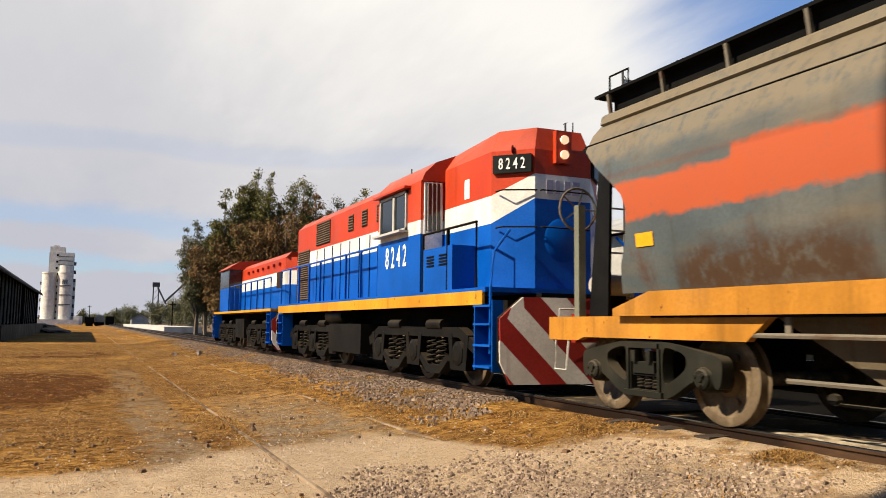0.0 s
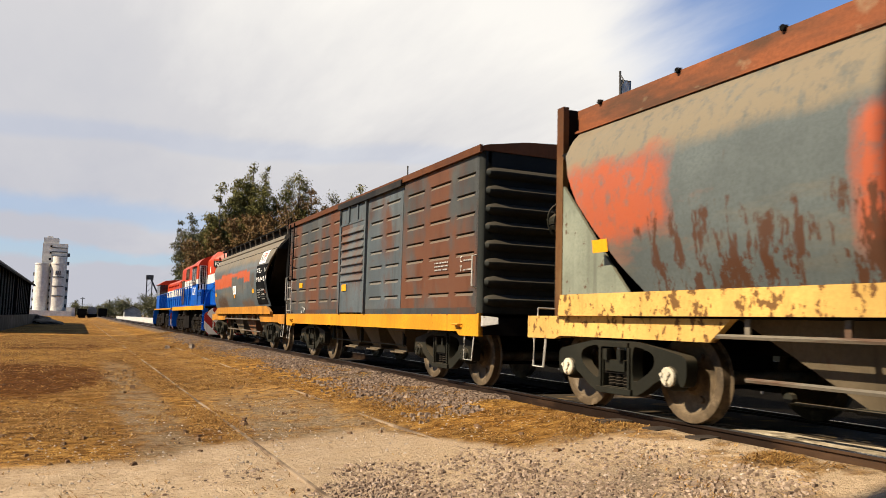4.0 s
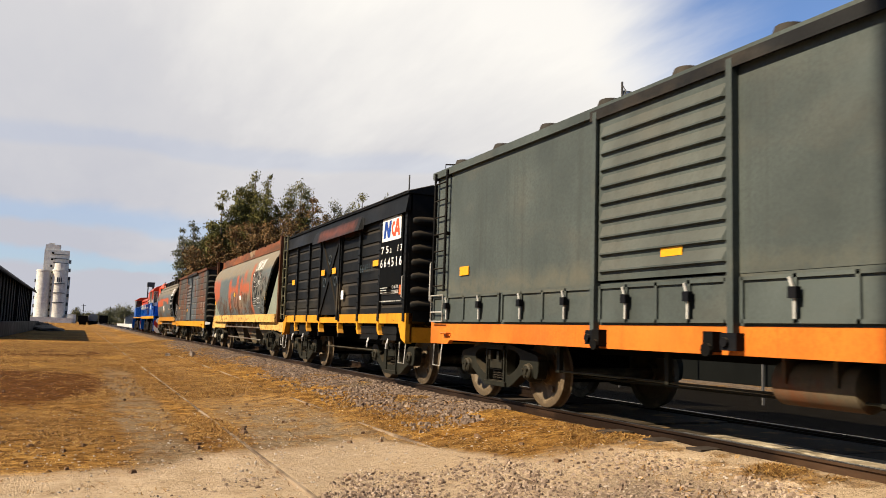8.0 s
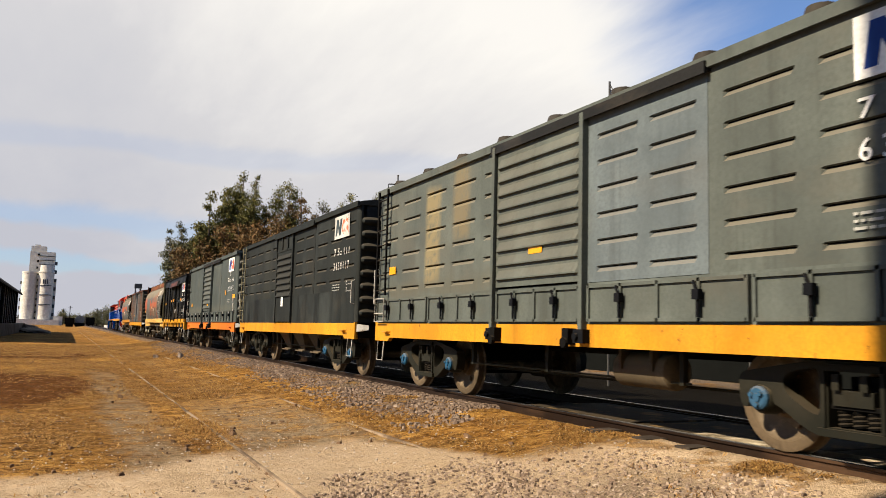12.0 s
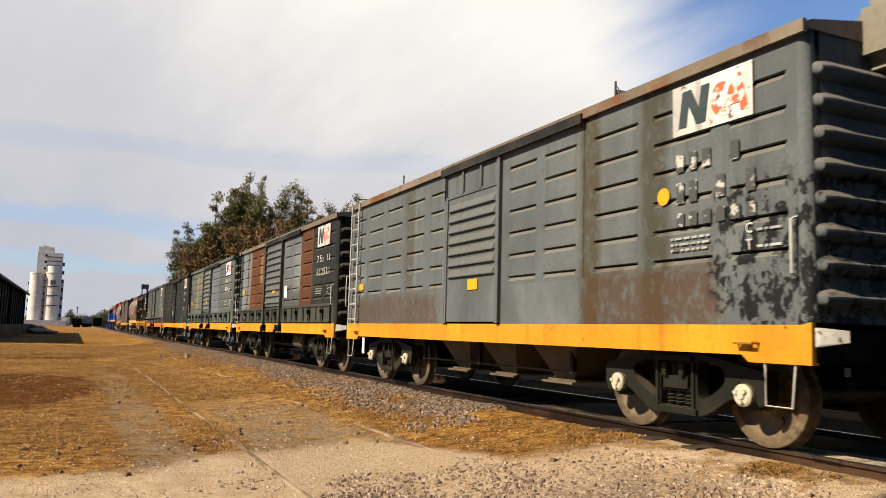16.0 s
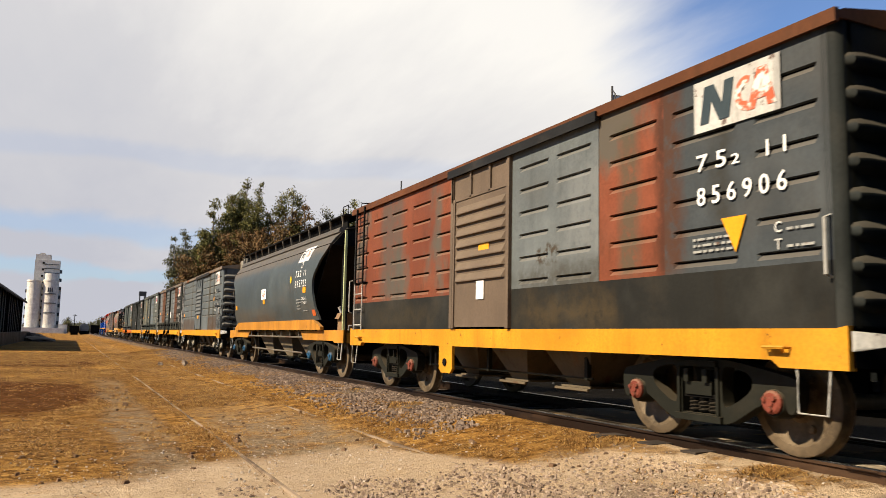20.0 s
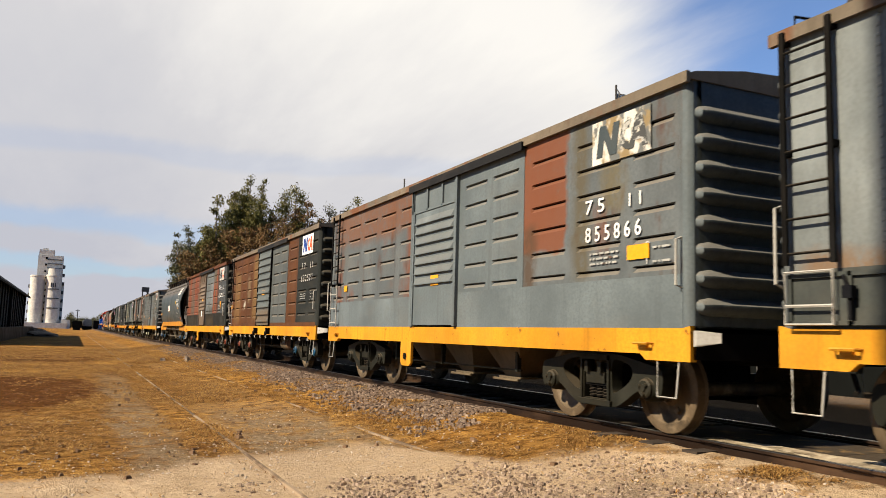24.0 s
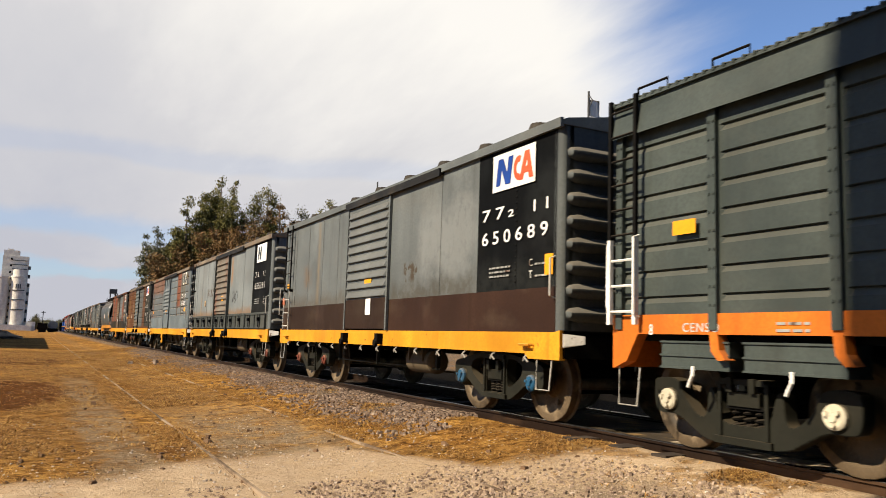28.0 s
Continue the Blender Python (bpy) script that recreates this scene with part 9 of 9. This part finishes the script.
def pilot(parent, y, out):
    """Plough-shaped end plate with slanting red and white stripes."""
    n, zt, zb = 11, 1.34, 0.14
    half = lambda z: 1.42 - max(0, z - 1.05) * 1.2 - max(0, 0.45 - z) * 0.5
    bend = lambda x: y - out * abs(x) * 0.10
    bm = bmesh.new()
    ring = [(-half(zb), zb), (half(zb), zb), (half(0.45), 0.45), (half(1.05), 1.05), (half(zt), zt), (-half(zt), zt), (-half(1.05), 1.05), (-half(0.45), 0.45)]
    hull(bm, [(x, bend(x) - out * 0.035, z) for x, z in ring], [(x, bend(x) - out * 0.09, z) for x, z in ring])
    part("end_plate", bm, BLACKISH, parent)
    rows = 9
    for k in range(n):
        bm = bmesh.new()
        for j in range(rows - 1):
            quad = []
            for z in (zb + (zt - zb) * j / (rows - 1), zb + (zt - zb) * (j + 1) / (rows - 1)):
                h = half(z)
                quad.append([max(-h, min(h, -2.2 + (k + i) * 4.4 / n - (z - 0.73) * 1.0)) for i in (0, 1)] + [z])
            if max(q[1] - q[0] for q in quad) < 0.01: continue
            (a0, a1, z0), (b0, b1, z1) = quad
            loop = [(a0, z0), (a1, z0), (b1, z1), (b0, z1)]
            hull(bm, [(x, bend(x) - out * 0.032, z) for x, z in loop], [(x, bend(x), z) for x, z in loop])
        if not bm.faces: bm.free(); continue
        bmesh.ops.remove_doubles(bm, verts=bm.verts[:], dist=0.0005)
        part("pilot_stripe", bm, STRIPE_RED if k % 2 == 0 else STRIPE_WHITE, parent, "worn red stripe on the end plate" if k % 2 == 0 else "worn white stripe on the end plate")
    bm = bmesh.new()
    box(bm, -1.25, 1.25, min(y - out * 0.24, y - out * 0.50), max(y - out * 0.24, y - out * 0.50), 0.62, 1.30)
    part("end_beam", bm, BLACKISH, parent)
    coupler(parent, y, out)
    bm = bmesh.new()
    box(bm, -0.36, 0.16, min(y, y + out * 0.10), max(y, y + out * 0.10), 0.72, 1.12)
    part("draft_pocket", bm, STRIPE_RED, parent, "red coupler pocket")


def steps(parent, y, m):
    for s in (-1, 1):
        for z in (0.36, 0.66, 0.96, 1.22): boxed("step", (min(s * 1.12, s * 1.45), max(s * 1.12, s * 1.45), y - 0.26, y + 0.26, z - 0.015, z + 0.015), m, parent, "blue boarding step")
        for d in (-0.27, 0.27): boxed("step_side", (min(s * 1.12, s * 1.42), max(s * 1.12, s * 1.42), y + d - 0.012, y + d + 0.012, 0.30, 1.30), m, parent)


def locomotive_a():
    """High-nose road switcher; its nose faces the camera."""
    e = thing("locomotive", 9.30, "red, white and blue diesel locomotive with striped end plate", "locomotive", "locomotives of the train")
    L = 14.1
    bands = lambda zt: ((1.48, 2.50, BLUE, "blue lower hood"), (2.50, 2.93, LWHITE, "white hood band"), (2.93, zt, RED, "red upper hood"))
    # nose with chamfered corners; the bands drop to a V on the front
    nose = [(-0.98, 3.0), (-0.98, 1.25), (-0.50, 0.75), (0.50, 0.75), (0.98, 1.25), (0.98, 3.0)]
    # the colour bands climb over the chamfers to a shallow V on the front
    low, high = (2.50, 2.50, 2.86, 2.86, 2.50, 2.50), (2.93, 2.93, 3.24, 3.24, 2.93, 2.93)
    for z0, z1, m, lab in (([1.48] * 6, low, BLUE, "blue lower nose"), (low, high, LWHITE, "white nose band"), (high, [3.62] * 6, RED, "red upper nose")):
        bm = bmesh.new()
        hull(bm, [(x, y, z) for (x, y), z in zip(nose, z0)], [(x, y, z) for (x, y), z in zip(nose, z1)])
        part("nose_band", bm, m, e, lab)
    bm = bmesh.new()
    hull(bm, [(x, y, 3.62) for x, y in nose], [(x * 0.80, 3.0 if y > 2.9 else y + 0.10, 3.98 - 0.08 * (y > 2.9)) for x, y in nose])
    part("nose_roof", bm, RED, e)
    bm = bmesh.new()
    for x0, x1, z0, z1 in ((-0.30, -0.18, 2.95, 3.16), (-0.14, -0.06, 2.95, 3.16), (0.02, 0.13, 2.95, 3.16), (0.17, 0.30, 2.95, 3.16)):
        box(bm, x0, x1, 0.742, 0.751, z0, z1)
    part("emblem", bm, worn("faint_lilac_paint", (0.40, 0.36, 0.44)), e, "faded emblem bars")
    # number boards on the chamfers
    for s in (-1, 1):
        bm = bmesh.new()
        d = Vector((0.48, -0.50)).normalized()
        P = lambda q, off, z: (s * (-0.98 + 0.48 * q) - s * off * 0.72, 1.25 - 0.50 * q - off * 0.69, z)
        hull(bm, [P(a, 0.0, z) for a, z in ((0.06, 3.26), (0.94, 3.26), (0.94, 3.54), (0.06, 3.54))], [P(a, 0.06, z) for a, z in ((0.06, 3.26), (0.94, 3.26), (0.94, 3.54), (0.06, 3.54))])
        part("number_board", bm, BOARD, e, "black illuminated number board")
        if s > 0: lettering("number", "8242", 0, 0, 0, 0, 0, WHITE, e, "white locomotive number", place=lambda a, b: P(0.20 + 0.6 * a, 0.072, 3.315 + 0.175 * b))
        bm = bmesh.new()
        lathe_x(bm, [(0, 0.07), (0.05, 0.06), (0.07, 0.0)], seg=12)
        for v in bm.verts: v.co = Vector(P(0.5, 0.0, 3.63)) + Vector((-s * v.co.x * 0.7 + v.co.y * 0.3, -v.co.x * 0.7, v.co.z))
        part("marker_lamp", bm, STRIPE_RED, e, "dark red marker lamp", smooth=True)
    bm = bmesh.new()
    box(bm, -0.18, 0.10, 0.66, 0.75, 3.42, 3.92)
    part("headlight_box", bm, RED, e)
    for z in (3.55, 3.78):
        bm = bmesh.new()
        lathe_x(bm, [(0, 0.0), (0, 0.07), (-0.03, 0.07), (-0.03, 0)], seg=18)
        for v in bm.verts: v.co = (-0.04 + v.co.y, 0.655 + v.co.x, z + v.co.z)
        part("headlight", bm, GLOW, e, "lit round headlight", smooth=True)
    bm = bmesh.new()
    lathe_x(bm, [(0, 0.0), (-0.02, 0.30), (0, 0.34), (0.03, 0.34)], seg=20)
    for v in bm.verts: v.co = (0.0 + v.co.y, 0.75 + v.co.x, 2.25 + v.co.z)
    part("nose_door", bm, BLUE, e, "round blue nose hatch", smooth=True)
    # cab, wider than the hood, with a curved roof
    arc = [(-1.42, 3.42), (-1.36, 3.56), (-1.15, 3.76), (-0.8, 3.90), (-0.35, 3.97), (0.35, 3.97), (0.8, 3.90), (1.15, 3.76), (1.36, 3.56), (1.42, 3.42)]
    for z0, z1, m, lab in ((1.48, 2.50, BLUE, "blue cab side"), (2.50, 2.74, LWHITE, "white cab band"), (2.74, 3.42, RED, "red cab side")):
        boxed("cab_wall", (-1.42, 1.42, 3.0, 5.15, z0, z1), m, e, lab)
    bm = bmesh.new()
    prism_xz(bm, arc, 2.96, 5.20)
    part("cab_roof", bm, RED, e, "curved red cab roof", smooth=True)
    for s in (-1, 1):
        bm = bmesh.new()
        box(bm, min(s * 1.40, s * 1.55), max(s * 1.40, s * 1.55), 3.45, 5.12, 3.36, 3.40)
        part("sun_visor", bm, RED, e)
        for y0, y1 in ((3.62, 4.20), (4.26, 4.95)):
            bm = bmesh.new()
            box(bm, min(s * 1.41, s * 1.435), max(s * 1.41, s * 1.435), y0, y1, 2.66, 3.30)
            w = part("cab_window", bm, GLASS, e, "dark sliding cab window")
            bm = bmesh.new()
            for a, b, c, d in ((y0 - .03, y1 + .03, 2.62, 2.67), (y0 - .03, y1 + .03, 3.29, 3.34), (y0 - .03, y0 + .02, 2.62, 3.34), (y1 - .02, y1 + .03, 2.62, 3.34)):
                box(bm, min(s * 1.42, s * 1.46), max(s * 1.42, s * 1.46), a, b, c, d)
            part("window_frame", bm, LIGHT_GREY, w, "pale window frame")
        bm = bmesh.new()
        box(bm, min(s * 1.42, s * 1.60), max(s * 1.42, s * 1.60), 3.55, 5.0, 2.58, 2.62)
        part("arm_rest", bm, LIGHT_GREY, e)
    lettering("number", "8242", 4.68, 1.98, 1.06, 0.40, -1.43, WHITE, e, "large white locomotive number")
    # cab front door, barred
    bm = bmesh.new()
    box(bm, -1.36, -1.02, 2.975, 3.0, 1.55, 3.40)
    d = part("cab_door", bm, LWHITE, e, "narrow white cab door")
    boxed("door_glass", (-1.33, -1.05, 2.96, 2.98, 2.55, 3.38), GLASS, d, "barred door window")
    for k in range(4): boxed("window_bar", (-1.31 + 0.08 * k, -1.295 + 0.08 * k, 2.945, 2.96, 2.52, 3.40), LIGHT_GREY, d)
    # long hood
    banded(e, "hood_band", [(-0.98, 5.15), (0.98, 5.15), (0.98, 13.35), (-0.98, 13.35)], bands(3.66))
    bm = bmesh.new()
    prism_xz(bm, [(-0.98, 3.66), (-0.80, 3.84), (-0.4, 3.92), (0.4, 3.92), (0.80, 3.84), (0.98, 3.66)], 5.15, 13.35)
    part("hood_roof", bm, RED, e)
    for s in (-1, 1):
        for y0, y1, z0, z1 in ((10.0, 11.3, 3.02, 3.62), (6.1, 6.45, 3.12, 3.50), (7.1, 7.45, 3.12, 3.50), (8.1, 8.45, 3.12, 3.50), (12.0, 13.25, 1.60, 3.0)):
            bm = bmesh.new()
            n = max(3, int((z1 - z0) / 0.06))
            relief(bm, lambda u, v, dd: (s * (0.99 + dd), u, v), [y0, y0 + 0.03, y1 - 0.03, y1], [z0 + (z1 - z0) * k / (2 * n) for k in range(2 * n + 1)], lambda i, j: 0.025 if j % 2 and 0 < i < 3 else 0.005)
            part("louvre_panel", bm, GRILLE, e, "dark rusty louvred grille")
        for k in range(9):
            y = 5.45 + k * 0.72
            bm = bmesh.new()
            box(bm, min(s * 0.98, s * 1.0), max(s * 0.98, s * 1.0), y - 0.008, y + 0.008, 1.52, 2.9)
            part("door_seam", bm, worn("deep_blue_paint", (0.004, 0.03, 0.14)) if k == 0 and s < 0 else bpy.data.materials["deep_blue_paint"], e)
        bm = bmesh.new()
        box(bm, min(s * 1.0, s * 1.40), max(s * 1.0, s * 1.40), 1.75, 2.9, 1.49, 2.20)
        b = part("battery_box", bm, BLUE, e, "blue louvred equipment box")
        for y in (1.95, 2.45):
            for k in range(4): boxed("louvre", (min(s * 1.40, s * 1.415), max(s * 1.40, s * 1.415), y, y + 0.28, 1.90 + 0.05 * k, 1.925 + 0.05 * k), BLACKISH, b)
    boxed("notice", (-0.985, -0.98, 2.0, 2.18, 3.0, 3.32), WHITE, e, "white paper notice")
    # frame, deck, stripe
    boxed("deck", (-1.44, 1.44, 0.55, 13.75, 1.42, 1.49), BLUE, e, "blue walkway deck")
    for s in (-1, 1):
        boxed("deck_stripe", (min(s * 1.41, s * 1.452), max(s * 1.41, s * 1.452), 0.62, 13.65, 1.24, 1.44), YELLOW, e, "yellow walkway edge")
        rails_along(e, s * 1.38, 5.25, 13.6, 1.49, 8, BLUE)
        rails_along(e, s * 1.38, 0.95, 2.95, 1.49, 2, BLACKISH)
        bm = bmesh.new()
        tube(bm, [(s * 1.38, 0.50, 0.55), (s * 1.40, 0.46, 1.5), (s * 1.30, 0.55, 2.0), (s * 0.95, 0.72, 2.35)], 0.022, 6)
        part("entry_rail", bm, BLUE, e, "bent blue entry rail")
    bm = bmesh.new()
    box(bm, -0.6, 0.6, 0.4, 13.8, 0.85, 1.42)
    part("main_frame", bm, BLACKISH, e)
    boxed("fuel_tank", (-1.32, 1.32, 6.4, 8.75, 0.32, 0.95), LOCO_IRON, e, "black fuel tank")
    bm = bmesh.new()
    lathe_x(bm, [(-0.6, 0.0), (-0.6, 0.12), (-0.52, 0.18), (0.52, 0.18), (0.6, 0.12), (0.6, 0)], seg=14)
    for v in bm.verts: v.co = (-1.15 + v.co.y, 8.6 + v.co.x, 1.13 + v.co.z)
    part("air_reservoir", bm, LOCO_IRON, e, smooth=True)
    pilot(e, 0.0, -1), pilot(e, L, 1)
    steps(e, 0.65, BLUE), steps(e, L - 0.65, BLUE)
    loco_truck(e, 3.72, 3), loco_truck(e, 10.6, 3)
    bm = bmesh.new()
    for y in (1.4, 2.4):
        tube(bm, [(-0.35, y, 3.94), (-0.35, y, 4.05), (0.35, y, 4.05), (0.35, y, 3.94)], 0.014, 5)
    tube(bm, [(0.35, 1.0, 3.95), (0.35, 1.0, 4.18)], 0.01, 4)
    part("roof_fitting", bm, BLACKISH, e, "thin roof handles and aerial")
    bm = bmesh.new()
    for z in (2.42, 2.98):
        for x0, x1, yy in ((-0.95, -0.50, 0.95), (-0.42, 0.42, 0.66)):
            tube(bm, [(x0, yy + 0.20 if x0 < -0.9 else yy + 0.06, z), (x0, yy, z), (x1, yy - 0.26 if x0 < -0.9 else yy, z), (x1, yy + 0.06, z)], 0.013, 5)
    part("nose_grab", bm, BLACKISH, e, "black nose grab irons")
    return e


def locomotive_b():
    """Second, lower locomotive, its cab at the far end."""
    e = thing("locomotive", 23.75, "smaller red, white and blue locomotive coupled ahead", "locomotive", "locomotives of the train")
    L = 12.6
    banded(e, "hood_band", [(-0.86, 1.0), (-0.55, 0.7), (0.55, 0.7), (0.86, 1.0), (0.86, 8.6), (-0.86, 8.6)], ((1.40, 2.18, BLUE, "blue lower hood"), (2.18, 2.62, LWHITE, "white hood band"), (2.62, 3.05, RED, "red upper hood")))
    bm = bmesh.new()
    prism_xz(bm, [(-0.86, 3.05), (-0.7, 3.22), (0.7, 3.22), (0.86, 3.05)], 0.85, 8.6)
    part("hood_roof", bm, RED, e)
    boxed("cab_wall", (-1.38, 1.38, 8.6, 10.8, 1.40, 2.35), BLUE, e, "dark blue cab side")
    boxed("cab_wall", (-1.38, 1.38, 8.6, 10.8, 2.35, 3.15), GLASS, e, "dark open cab windows")
    bm = bmesh.new()
    prism_xz(bm, [(-1.5, 3.10), (-1.0, 3.42), (0, 3.5), (1.0, 3.42), (1.5, 3.10)], 8.5, 10.95)
    part("cab_roof", bm, RED, e, "red cab roof")
    boxed("nose", (-0.9, 0.9, 10.8, 11.9, 1.40, 2.5), BLUE, e)
    boxed("deck", (-1.40, 1.40, 0.5, 12.3, 1.32, 1.40), YELLOW, e, "yellow walkway deck")
    for s in (-1, 1):
        rails_along(e, s * 1.34, 0.8, 8.4, 1.40, 7, BLUE)
        boxed("hood_window", (min(s * 0.86, s * 0.872), max(s * 0.86, s * 0.872), 1.55, 2.15, 2.1, 2.62), GRILLE, e)
        for k in range(7): boxed("roof_bracket", (min(s * 0.86, s * 0.93), max(s * 0.86, s * 0.93), 1.6 + k * 0.9, 1.72 + k * 0.9, 2.82, 2.92), STRIPE_RED, e)
        boxed("fuel_tank", (min(s * 0.6, s * 1.3), max(s * 0.6, s * 1.3), 5.4, 7.2, 0.4, 1.1), LOCO_IRON, e)
    boxed("main_frame", (-0.6, 0.6, 0.4, 12.2, 0.8, 1.32), BLACKISH, e)
    bm = bmesh.new()
    lathe_x(bm, [(0, 0.0), (0, 0.08), (-0.05, 0.08), (-0.05, 0)], seg=12)
    for v in bm.verts: v.co = (-0.3 + v.co.y, 0.7 + v.co.x, 2.9 + v.co.z)
    part("headlight", bm, STRIPE_RED, e)
    pilot(e, 0.0, -1), pilot(e, L, 1)
    steps(e, 0.65, BLUE), steps(e, L - 0.65, BLUE)
    loco_truck(e, 3.0, 3), loco_truck(e, 9.6, 3)
    return e


locomotive_a()
locomotive_b()


# ---------------------------------------------------------------- what moves
def motions():
    for e, front in VEHICLES:
        walk(e, [(t, pose(TRACK_X, front + s, 0)) for t, s in RUN])
    for e, front, dx, z in RIDERS:
        walk(e, [(t, pose(TRACK_X + dx, front + s, z)) for t, s in RUN])
    # wheels roll backwards over the rail as the train draws away
    steps = 300
    for ob, y in AXLES:
        walk(ob, [(28.0 * k / steps, pose(0, y, R_WHEEL, -math.degrees(rolled(28.0 * k / steps) / R_WHEEL) % 360)) for k in range(steps + 1)])


def rolled(t):
    for (a, sa), (b, sb) in zip(RUN, RUN[1:]):
        if t <= b: return sa + (sb - sa) * (t - a) / (b - a)
    return RUN[-1][1]


motions()
